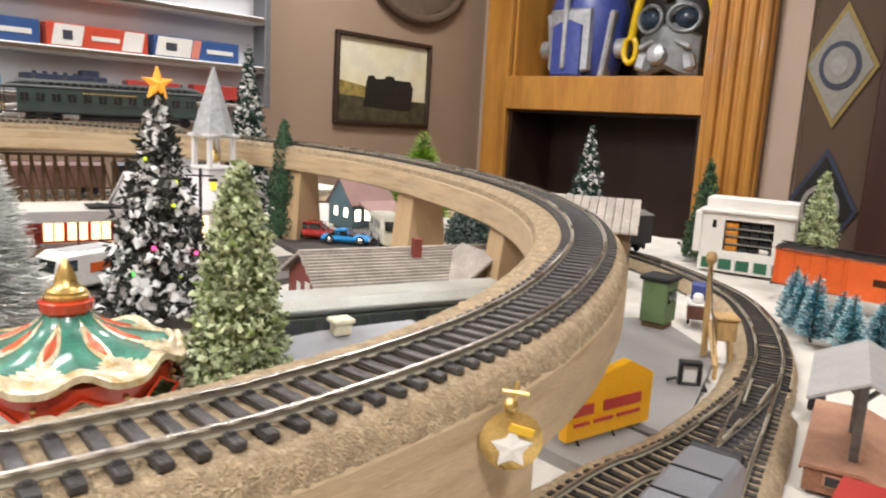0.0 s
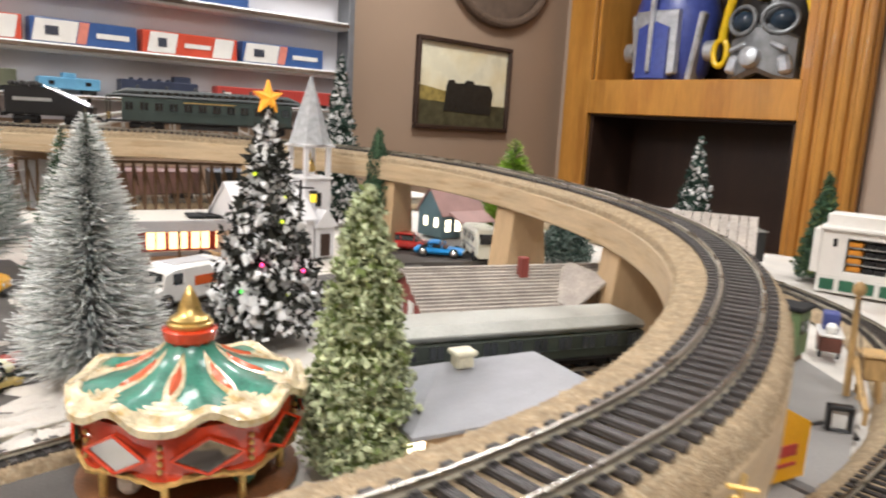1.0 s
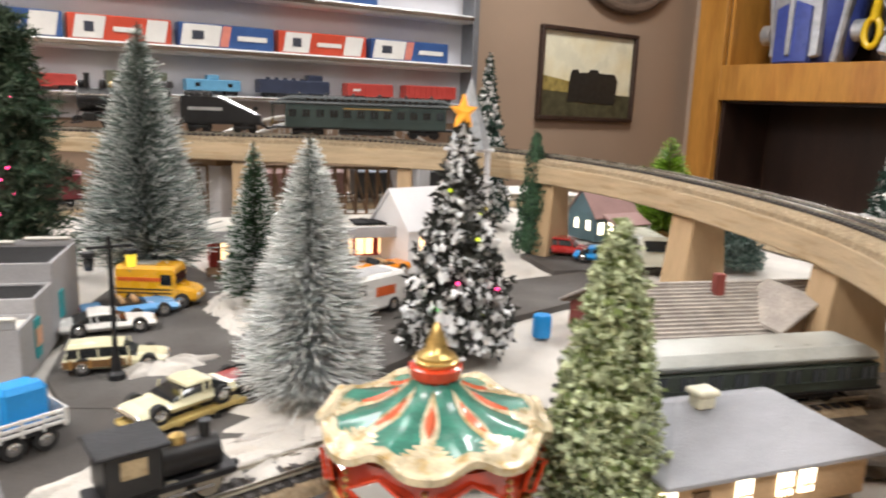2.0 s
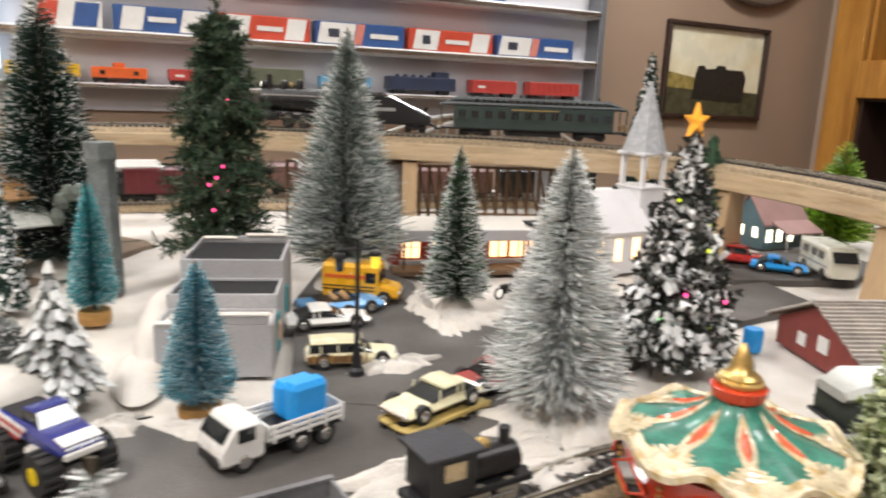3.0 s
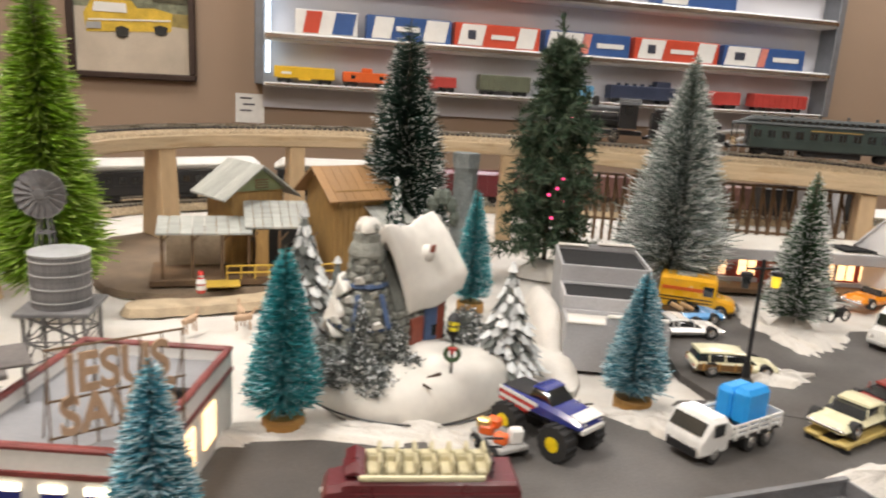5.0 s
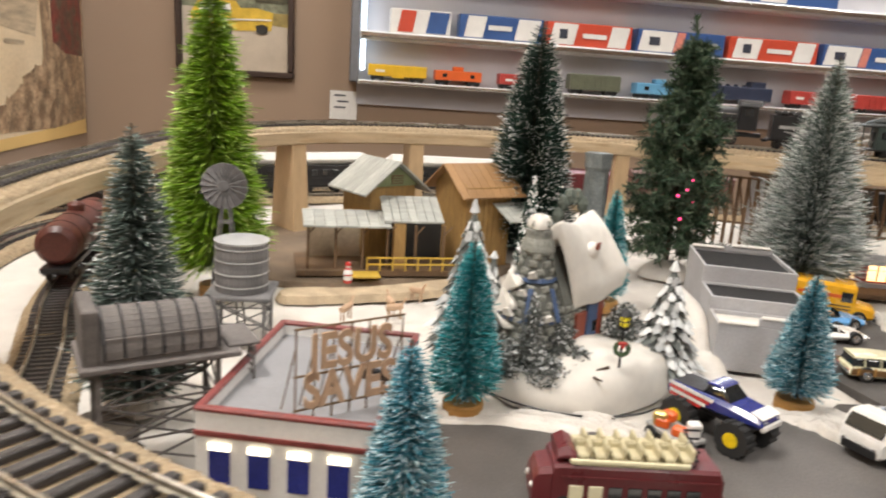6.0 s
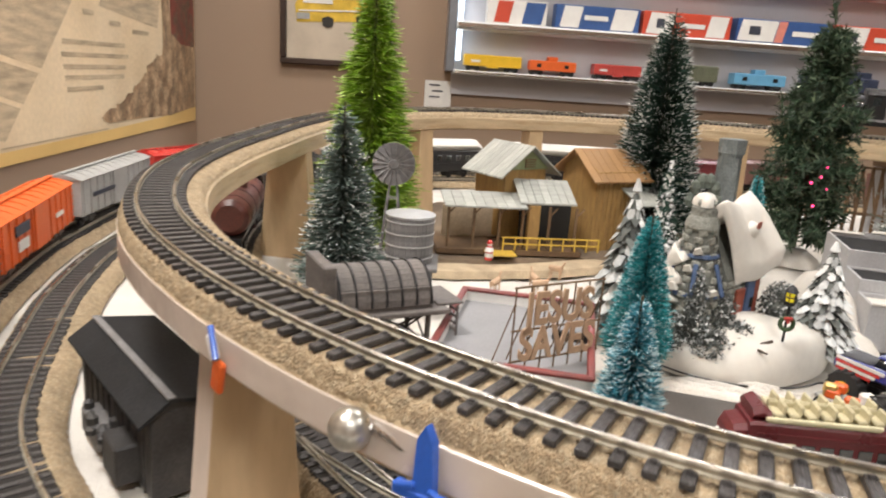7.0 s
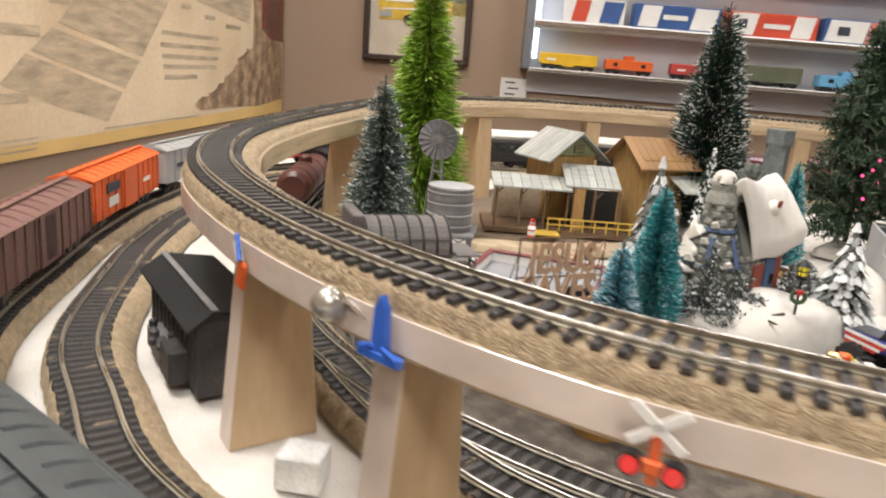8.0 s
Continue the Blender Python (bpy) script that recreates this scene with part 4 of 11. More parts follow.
CARNAVY = mat("car_navy", (0.03, 0.04, 0.075), 0.45, vary=0.15, grain=40)
CARMAROON = mat("maroon_paint", (0.115, 0.016, 0.02), 0.35, vary=0.12, grain=40)

BEFORE_ROOM = set(bpy.data.objects)
CX0, CX1, CASEY = -0.866, 0.842, 2.17
case = thing("display_case", "pale grey wall display case with white shelves of trains", "shelf")
Shape().box((CX0 + CX1) / 2, NY - 0.006, 1.5, CX1 - CX0 - 0.02, 0.01, 0.78).obj("back_panel", CASEGREY, case)
for cx in (CX0, CX1):
    Shape().box(cx, (CASEY + NY) / 2, 1.51, 0.022, NY - CASEY, 0.68, 0.002).obj("side_panel", STEEL, case, "dark grey side panel")
for sz, th in ((1.170, 0.012), (1.290, 0.022), (1.444, 0.024), (1.60, 0.026)):
    Shape().box((CX0 + CX1) / 2, (CASEY + NY) / 2 - 0.004, sz, CX1 - CX0 - 0.023, NY - CASEY - 0.012, th, 0.003).obj("shelf", WHITEP, case, "white painted shelf")
    Shape().box((CX0 + CX1) / 2, CASEY - 0.006, sz + 0.001, CX1 - CX0 - 0.03, 0.008, th * 0.5, 0.001).obj("edge_rail", CHROME, case, "bright metal shelf edge")
Shape().box(CX0 + 0.022, CASEY + 0.03, 1.38, 0.012, 0.02, 0.36, 0.002).obj("light_strip", mat("cold_light_strip", (0.8, 0.9, 1.0), 0.4, emit=3.0, emit_color=(0.75, 0.88, 1.0), bump=0), case, "cold white light strip")
Shape().box(-0.889, NY - 0.004, 1.104, 0.074, 0.003, 0.076).obj("card", PAPER, None).name = "label_card"
tagged(bpy.data.objects["label_card"], "small white printed card on the wall", "card")
for i in range(3):
    Shape().box(-0.899 + 0.008 * (i % 2), NY - 0.0062, 1.13 - 0.016 * i, 0.03, 0.001, 0.004).obj("text_bar", INK, bpy.data.objects["label_card"], "unreadable print")
dl = area_lamp("case_lamp", -0.03, CASEY + 0.02, 1.73, 1.55, 0.05, 15, (0.95, 0.97, 1.0), (0, 0.25, -1))
dl["label"] = "cool white strip light inside the display case"


def model_box(x, w, body, parts, z=1.3015, y=2.2):
    """A cardboard box for a model, leaning on the shelf, with its printed fields."""
    b = thing("model_train_box", "red, white and blue cardboard model train box" if body is not BOXWHITE else "white cardboard model train box with red and blue print", "box", x, y, z, 0, "boxes on the shelf")
    Shape().box(0, 0, 0.03, w, 0.045, 0.06, 0.0015).obj("carton", body, b)
    for u0, u1, material, nm in parts:
        s = Shape()
        sk = 0.010
        s.add([(w * (u0 - 0.5) - sk / 2, -0.0236, 0.003), (w * (u1 - 0.5) - sk / 2, -0.0236, 0.003), (w * (u1 - 0.5) + sk / 2, -0.0236, 0.057), (w * (u0 - 0.5) + sk / 2, -0.0236, 0.057)], [(0, 1, 2, 3)])
        s.add([(w * (u0 - 0.5) - sk / 2, -0.0226, 0.003), (w * (u1 - 0.5) - sk / 2, -0.0226, 0.003), (w * (u1 - 0.5) + sk / 2, -0.0226, 0.057), (w * (u0 - 0.5) + sk / 2, -0.0226, 0.057)], [(3, 2, 1, 0)])
        s.obj(nm, material, b, smooth=0)
    return b


def print_bar(b, u0, u1, w, z, h, material):
    Shape().box(w * ((u0 + u1) / 2 - 0.5), -0.0245, z, w * (u1 - u0), 0.0008, h).obj("text_bar", material, b, "unreadable print")


for x, w, kind in ((-0.698, 0.158, "w"), (-0.482, 0.227, "b"), (-0.238, 0.241, "r"), (0.028, 0.256, "wb"), (0.307, 0.272, "r"), (0.600, 0.278, "wb")):
    if kind == "w":
        b = model_box(x, w, BOXWHITE, [(0.15, 0.4, BOXRED, "red_field"), (0.62, 0.95, BOXBLUE, "blue_field")])
    elif kind == "b":
        b = model_box(x, w, BOXBLUE, [(0.08, 0.3, BOXWHITE, "white_field"), (0.68, 0.95, BOXWHITE, "white_field")])
        print_bar(b, 0.34, 0.62, w, 0.03, 0.012, BOXWHITE)
    elif kind == "r":
        b = model_box(x, w, BOXRED, [(0.06, 0.34, BOXWHITE, "white_field"), (0.74, 0.95, BOXWHITE, "white_field")])
        print_bar(b, 0.42, 0.7, w, 0.028, 0.012, BOXWHITE)
        print_bar(b, 0.15, 0.24, w, 0.03, 0.024, INK)
    else:
        b = model_box(x, w, BOXBLUE, [(0.03, 0.42, BOXWHITE, "white_field"), (0.43, 0.52, BOXPINK, "salmon_stripe")])
        print_bar(b, 0.6, 0.92, w, 0.028, 0.013, BOXWHITE)
        print_bar(b, 0.13, 0.25, w, 0.03, 0.022, INK)
for x, w, body in ((-0.62, 0.2, BOXBLUE), (-0.3, 0.24, BOXRED), (0.0, 0.22, CARNAVY), (0.35, 0.26, BOXBLUE)):
    model_box(x, w, body, [(0.1, 0.4, BOXWHITE, "white_field")], z=1.4565)


def shelf_car(x, w, h, body, style, z=1.1765, y=2.2):
    """A freight car or engine standing on the lower shelf."""
    c = thing("model_freight_car" if style != "loco" else "model_locomotive", {"box": "boxcar model", "caboose": "caboose model", "hopper": "hopper car model", "loco": "diesel engine model"}[style] + " standing on the white shelf", "train car", x, y, z, 0, "trains on the shelf")
    hw = 0.02
    Shape().loft([(-w / 2, hw, 0.012, h * 0.96), (-w / 2 + 0.003, hw, 0.012, h), (w / 2 - 0.003, hw, 0.012, h), (w / 2, hw, 0.012, h * 0.96)], 0.12).obj("body", body, c)
    for s in (-1, 1):
        Shape().box(s * w * 0.34, 0, 0.008, 0.036, 0.03, 0.009, 0.002).obj("truck", BLACKM, c)
        for o in (-0.011, 0.011):
            Shape().tube((s * w * 0.34 + o, -0.012, 0.0055), (s * w * 0.34 + o, 0.012, 0.0055), 0.0055, n=12).obj("wheel", BLACKM, c)
    if style == "box":
        Shape().box(0, -hw - 0.0006, h * 0.52, w * 0.2, 0.0014, h * 0.62).obj("door", body, c)
        Shape().box(-w * 0.3, -hw - 0.0004, h * 0.6, w * 0.16, 0.0008, h * 0.14).obj("text_bar", BOXWHITE, c, "unreadable lettering")
    if style == "caboose":
        Shape().box(0, 0, h * 1.14, w * 0.22, 0.028, h * 0.3, 0.002).obj("cupola", body, c)
        for o in (-0.3, 0.3):
            Shape().box(w * o, -hw - 0.0005, h * 0.66, w * 0.09, 0.001, h * 0.24).obj("window", GLASSD, c)
    if style == "loco":
        Shape().box(w * 0.3, 0, h * 1.12, w * 0.22, 0.034, h * 0.42, 0.003).obj("cab", body, c)
        for o in range(5):
            Shape().tube((-w * 0.35 + o * w * 0.12, 0, h), (-w * 0.35 + o * w * 0.12, 0, h * 1.12), 0.006, n=10).obj("fan", body, c)
    if style == "hopper":
        for o in range(9):
            Shape().box(w * (-0.44 + 0.11 * o), -hw - 0.0008, h * 0.55, 0.002, 0.0016, h * 0.75).obj("rib", body, c)


for x, w, h, body, st in ((-0.751, 0.154, 0.042, CARYEL, "box"), (-0.588, 0.125, 0.038, CARORANGE, "caboose"), (-0.41, 0.13, 0.04, CARRED, "box"), (-0.205, 0.145, 0.054, CAROLIVE, "hopper"), (-0.012, 0.145, 0.042, CARBLUE, "caboose"),
                          (0.22, 0.212, 0.05, CARNAVY, "loco"), (0.462, 0.155, 0.05, CARRED, "box"), (0.682, 0.188, 0.052, CARRED, "hopper")):
    shelf_car(x, w, h, body, st)


def picture(label, x, z, w, h, roll, parts, lean=0.0):
    p = thing("framed_picture", label, "picture", x, NY - 0.012, z, 0, "framed pictures")
    p.matrix_basis = Matrix.Translation((x, NY - 0.012, z)) @ Matrix.Rotation(radians(roll), 4, "Y")
    t = 0.016
    for a, b, sx, sz in ((0, h / 2 - t / 2, w, t), (0, -h / 2 + t / 2, w, t), (-w / 2 + t / 2, 0, t, h - 2 * t), (w / 2 - t / 2, 0, t, h - 2 * t)):
        Shape().box(a, 0, b, sx, 0.022, sz, 0.003).obj("frame_bar", DARKWOOD, p, "dark wooden frame bar")
    for nm, material, poly, dy in parts:
        s = Shape()
        s.prism([(a * (w - 2 * t), b * (h - 2 * t)) for a, b in poly], 0.006 - dy, 0.0075 - dy)
        s.obj(nm, material, p, smooth=0)
    return p


SKY = mat("picture_pale_sky", (0.78, 0.74, 0.56), 0.3, vary=0.12, grain=7, bump=0, second=(0.7, 0.62, 0.4), mix_scale=5)
FIELD = mat("picture_dark_field", (0.07, 0.065, 0.035), 0.4, vary=0.4, grain=30, bump=0)
SOOT = mat("picture_dark_engine", (0.018, 0.018, 0.016), 0.4, vary=0.4, grain=60, bump=0)
GRASSP = mat("picture_sunlit_grass", (0.3, 0.23, 0.07), 0.4, vary=0.4, grain=40, bump=0)
PAVE = mat("picture_pale_drive", (0.5, 0.43, 0.34), 0.4, vary=0.12, grain=14, bump=0)
TREESP = mat("picture_trees", (0.16, 0.17, 0.11), 0.4, vary=0.5, grain=50, bump=0)
PYEL = mat("picture_yellow", (0.6, 0.4, 0.04), 0.4, vary=0.2, grain=40, bump=0)
picture("framed picture of a dark steam engine under pale sky", 1.426, 1.296, 0.5, 0.338, 0.6,
        [("sky", SKY, [(-0.5, -0.5), (0.5, -0.5), (0.5, 0.5), (-0.5, 0.5)], 0.0), ("field", FIELD, [(-0.5, -0.5), (0.5, -0.5), (0.5, -0.22), (-0.5, -0.18)], 0.002), ("verge", GRASSP, [(-0.5, -0.2), (-0.1, -0.22), (-0.1, -0.1), (-0.5, -0.02)], 0.003),
         ("engine", SOOT, [(-0.22, -0.32), (0.32, -0.34), (0.34, -0.05), (0.3, 0.04), (0.12, 0.04), (0.1, 0.08), (0.02, 0.08), (0.0, 0.04), (-0.1, 0.03), (-0.12, 0.07), (-0.18, 0.06), (-0.2, -0.02)], 0.004)])
picL = picture("framed photograph of a yellow fire engine on a drive", -1.173, 1.302, 0.298, 0.28, -0.6,
               [("tree_line", TREESP, [(-0.5, 0.1), (0.5, 0.08), (0.5, 0.5), (-0.5, 0.5)], 0.0), ("drive", PAVE, [(-0.5, -0.5), (0.5, -0.5), (0.5, 0.1), (-0.5, 0.12)], 0.0005), ("awning", FIELD, [(0.2, 0.2), (0.5, 0.2), (0.5, 0.36), (0.1, 0.33)], 0.002),
                ("lawn", GRASSP, [(0.3, -0.02), (0.5, -0.04), (0.5, 0.1), (0.3, 0.1)], 0.001),
                ("fire_engine", PYEL, [(-0.40, -0.12), (0.34, -0.08), (0.36, 0.10), (0.2, 0.14), (0.05, 0.13), (0.0, 0.2), (-0.34, 0.2), (-0.42, 0.06)], 0.002), ("cab_window", BOXWHITE, [(-0.34, 0.08), (-0.04, 0.08), (-0.05, 0.17), (-0.32, 0.17)], 0.004),
                ("side_stripe", BOXWHITE, [(-0.38, -0.01), (0.34, 0.02), (0.34, 0.035), (-0.38, 0.005)], 0.004), ("grille", CARGREY, [(-0.40, -0.09), (-0.27, -0.085), (-0.27, -0.02), (-0.40, -0.025)], 0.0045),
                ("wheel", SOOT, [(-0.14, -0.15), (-0.09, -0.165), (-0.04, -0.15), (-0.03, -0.07), (-0.09, -0.045), (-0.15, -0.07)], 0.004), ("wheel", SOOT, [(0.2, -0.11), (0.25, -0.125), (0.3, -0.11), (0.31, -0.04), (0.25, -0.02), (0.19, -0.04)], 0.004)])

# dark brown disc with an oval ring round it
round_shape = thing("wall_round_shape", "large dark brown round shape on the wall above the picture", "ornament", 1.585, NY - 0.02, 1.77)
ring = torus(Shape(), 0.27, 0.215, 0.02, 48, 10)
ring.obj("ring", mat("dark_brown_ring", (0.12, 0.08, 0.055), 0.8, vary=0.3, grain=60), round_shape)
Shape().lathe([(0, -0.004), (0.25, -0.004), (0.245, 0.004), (0, 0.006)], n=36, sy=0.8).obj("disc", mat("dark_brown_disc", (0.13, 0.09, 0.065), 0.9, vary=0.2, grain=20), round_shape, at=pose(0, 0.008, 0, 90, 0, 0))

# ---- built-in oak cabinet on the east wall ----
cab = thing("oak_cabinet", "honey oak built-in cabinet with an open display niche", "cabinet")
FX = EX - 0.03


def oak(nm, y0, y1, z0, z1, d=0.03, lab="", m=OAK):
    Shape().box(FX + d / 2 - 0.03, (y0 + y1) / 2, (z0 + z1) / 2, d, y1 - y0, z1 - z0, 0.003).obj(nm, m, cab, lab)


oak("left_stile", 2.055, 2.185, 0.6, 2.2)
oak("right_stile", 0.965, 1.18, 0.6, 2.2)
for i in range(4):
    Shape().tube((FX - 0.032, 0.99 + 0.05 * i, 0.6), (FX - 0.032, 0.99 + 0.05 * i, 2.2), 0.018, n=10).obj("flute", OAK, cab)
oak("rail", 1.18, 2.055, 1.225, 1.363)
oak("bottom_rail", 1.18, 2.055, 0.6, 0.75)
oak("top_rail", 1.18, 2.055, 2.1, 2.2)
# niche back and all lower linings are near-black brown, niche sides oak
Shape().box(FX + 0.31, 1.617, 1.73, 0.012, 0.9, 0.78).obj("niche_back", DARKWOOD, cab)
Shape().box(FX + 0.15, 1.617, 1.356, 0.33, 0.875, 0.012).obj("niche_floor", OAK, cab)
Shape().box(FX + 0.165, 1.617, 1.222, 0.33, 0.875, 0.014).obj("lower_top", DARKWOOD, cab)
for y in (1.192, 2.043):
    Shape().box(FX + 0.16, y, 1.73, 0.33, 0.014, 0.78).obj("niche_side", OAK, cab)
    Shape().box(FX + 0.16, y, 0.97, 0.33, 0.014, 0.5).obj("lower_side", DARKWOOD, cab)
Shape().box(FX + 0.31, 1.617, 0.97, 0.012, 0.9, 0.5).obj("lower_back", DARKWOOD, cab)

# toy helmets in the niche
HBLUE = mat("helmet_blue", (0.05, 0.075, 0.3), 0.35, vary=0.15)
HSILVER = mat("helmet_silver", (0.5, 0.52, 0.55), 0.4, metal=0.55, vary=0.3, grain=30)
HYEL = mat("helmet_yellow", (0.75, 0.5, 0.01), 0.35, vary=0.12)
hm = thing("toy_helmet", "blue and silver plastic toy helmet", "toy", FX + 0.15, 1.78, 1.364, 90, "toy helmets")
Shape().lathe([(0.0, 0.0), (0.09, 0.0), (0.11, 0.03), (0.125, 0.12), (0.13, 0.2), (0.11, 0.28), (0.06, 0.33), (0.0, 0.34)], n=20, sy=0.85).obj("shell", HBLUE, hm)
Shape().loft([(-0.07, 0.012, 0.02, 0.2), (0.0, 0.03, 0.0, 0.2), (0.07, 0.012, 0.02, 0.2)], 0.3).obj("face_plate", HSILVER, hm, "silver face plate", at=pose(0, 0.10, 0.0))
Shape().loft([(-0.05, 0.012, 0.0, 0.15), (0.0, 0.02, 0.0, 0.17), (0.05, 0.012, 0.0, 0.15)], 0.3).obj("cheek_guard", HBLUE, hm, at=pose(0.0, 0.115, 0.0))
Shape().box(0, 0.135, 0.18, 0.014, 0.02, 0.32, 0.004).obj("crest", HSILVER, hm, "silver crest")
for s in (-1, 1):
    Shape().box(s * 0.1, 0.04, 0.1, 0.02, 0.05, 0.2, 0.006, ry=8 * s).obj("ear_bar", HSILVER, hm)
    Shape().tube((s * 0.12, 0.02, 0.09), (s * 0.15, 0.02, 0.09), 0.03, n=14).obj("ear_disc", HSILVER, hm)
hm = thing("toy_helmet", "yellow, black and silver plastic toy helmet", "toy", FX + 0.15, 1.36, 1.364, 90, "toy helmets")
HGREY = mat("helmet_grey", (0.2, 0.21, 0.22), 0.4, metal=0.4, vary=0.35, grain=25)
HLENS = mat("helmet_dark_lens", (0.02, 0.035, 0.055), 0.12, vary=0.1)
Shape().lathe([(0.0, 0.0), (0.09, 0.0), (0.12, 0.04), (0.13, 0.13), (0.125, 0.21), (0.09, 0.28), (0.0, 0.31)], n=20, sy=0.85).obj("shell", BLACK, hm)
Shape().loft([(-0.09, 0.02, 0.0, 0.11), (-0.05, 0.05, 0.0, 0.135), (0.0, 0.062, 0.02, 0.15), (0.05, 0.05, 0.0, 0.135), (0.09, 0.02, 0.0, 0.11)], 0.25).obj("face_plate", HGREY, hm, "grey face plate", at=pose(0, 0.065, 0))
for s in (-1, 1):
    Shape().ball(s * 0.05, 0.085, 0.155, 0.04, 16, 0.8).obj("eye_lens", HLENS, hm, "dark blue lens")
    torus(Shape(), 0.043, 0.036, 0.006, 24, 8).obj("eye_rim", HGREY, hm, at=pose(s * 0.05, 0.115, 0.155, 0, 0, -18 * s))
    Shape().box(s * 0.055, 0.115, 0.085, 0.05, 0.018, 0.014, 0.005, ry=24 * s).obj("cheek_bar", HSILVER, hm, "pale cheek bar")
    Shape().box(s * 0.07, 0.10, 0.04, 0.035, 0.03, 0.05, 0.008, ry=-15 * s).obj("jaw_guard", HSILVER, hm)
Shape().lathe([(0, 0), (0.024, 0), (0.03, 0.008), (0.026, 0.026), (0.014, 0.032), (0, 0.033)], n=10).obj("breather", HSILVER, hm, "pale round breather", at=pose(0.012, 0.118, 0.055, -80, 0, 0))
Shape().loft([(-0.09, 0.03, 0.235, 0.28), (0.0, 0.05, 0.265, 0.33), (0.09, 0.03, 0.235, 0.28)], 0.4).obj("brow", HYEL, hm, "yellow brow", at=pose(0, 0.05, 0))
Shape().prism([(-0.025, 0.26), (0.025, 0.26), (0.012, 0.205), (-0.012, 0.205)], 0.105, 0.122).obj("crest", HYEL, hm, "yellow crest")
for s in (-1, 1):
    for i in range(5):
        u0, u1 = i / 5, (i + 1) / 5
        p0 = (s * (0.085 + 0.045 * u0 ** 0.6), 0.085 - 0.02 * u0, 0.25 - 0.14 * u0)
        p1 = (s * (0.085 + 0.045 * u1 ** 0.6), 0.085 - 0.02 * u1, 0.25 - 0.14 * u1)
        Shape().tube(p0, p1, 0.013, n=10).obj("side_arc", HYEL, hm, "yellow side arc")
    torus(Shape(), 0.02, 0.036, 0.009, 20, 8).obj("ear_loop", HYEL, hm, "yellow ear loop", at=pose(s * 0.132, 0.065, 0.078))

for hm in [o for o in bpy.data.objects if o.name.startswith("toy_helmet")]:
    hm.matrix_basis = hm.matrix_basis @ Matrix.Scale(1.32, 4)

# dark alcove beside the cabinet, drawn as a flat panel, with hanging pennants
structure(Shape().box(EX - 0.012, 0.912, 1.2, 0.024, 0.1, CZ - 0.03, 0.002).obj("wall_column", WALLW), "taupe painted wall column", "wall")
structure(Shape().box(EX - 0.006, 0.745, 1.2, 0.006, 0.22, CZ - 0.03).obj("alcove_panel", mat("dark_alcove_brown", (0.10, 0.062, 0.042), 0.8, vary=0.08, grain=5)), "flat dark brown panel standing for the alcove", "wall")
structure(Shape().box(EX - 0.05, 0.53, 1.2, 0.1, 0.2, CZ - 0.03, 0.004).obj("door_1", mat("dark_red_wood", (0.05, 0.014, 0.01), 0.45, vary=0.3, grain=10, stretch=(1, 1, 0.1))), "dark red-brown wooden door edge", "door")
PENWHITE = mat("faded_pennant_cloth", (0.3, 0.29, 0.26), 0.9, vary=0.12)
PENGOLD = mat("faded_gold_braid", (0.3, 0.22, 0.07), 0.7, vary=0.15)
for dz, ground, edge, mark_ in ((1.397, PENWHITE, PENGOLD, CARNAVY), (0.945, BLACK, CARNAVY, PENWHITE)):
    p = thing("wall_pennant", "square pennant with a round emblem hung by its corner", "sign", EX - 0.016, 0.765, dz, 0, "pennants")
    for k, material, x in ((0.195, edge, 0.0), (0.168, ground, -0.003)):
        s = Shape()
        s.prism([(-k * 0.57, 0), (0, -k), (k * 0.57, 0), (0, k)], x, x + 0.002, axis="x")
        s.obj("cloth", material, p, smooth=0)
    for r, material, x in ((0.075, mark_, -0.006), (0.058, PENWHITE if ground is PENWHITE else BLACK, -0.008), (0.03, CARGREY, -0.010)):
        Shape().lathe([(0, 0), (r * 0.8, 0), (r * 0.8, 0.0012), (0, 0.0014)], n=24, sy=1.25).obj("emblem_disc", material, p, at=pose(x, 0, 0, 0, -90, 0) @ Matrix.Rotation(math.pi / 2, 4, "Z"))

# ---- poster on the west wall ----
PARCH = mat("parchment_print", (0.63, 0.49, 0.31), 0.5, vary=0.1, grain=5, fine=120, bump=0.03, second=(0.68, 0.55, 0.37), mix_scale=4)
PYELLOW = mat("ochre_print", (0.68, 0.46, 0.17), 0.5, vary=0.1, grain=6, bump=0.03)
PTEXT = mat("faded_text_print", (0.44, 0.35, 0.235), 0.5, vary=0.3, grain=15, fine=260, bump=0.0, stretch=(1, 1, 6))
PROCK = mat("rock_print", (0.24, 0.155, 0.09), 0.5, vary=0.5, grain=24, fine=130, bump=0.0, second=(0.36, 0.25, 0.15), mix_scale=30)
PTRUNK = mat("red_bark_print", (0.17, 0.035, 0.025), 0.5, vary=0.5, grain=20, fine=100, bump=0.0, second=(0.1, 0.07, 0.045), mix_scale=24)
poster = thing("wall_poster", "large cream poster with text blocks and a rock drawing", "poster", WX + 0.004, 2.2, 0.98)
poster.matrix_basis = Matrix.Translation((WX + 0.004, 2.225, 0.965)) @ Matrix.Rotation(radians(-0.6), 4, "X")


def flat(nm, material, pts, lift, label=""):
    s = Shape()
    base = 0.001 + lift * 0.12 if lift else 0.0
    s.prism([(-a, b) for a, b in pts], base, base + (0.0002 if lift else 0.001), axis="x")
    s.obj(nm, material, poster, label, smooth=0)


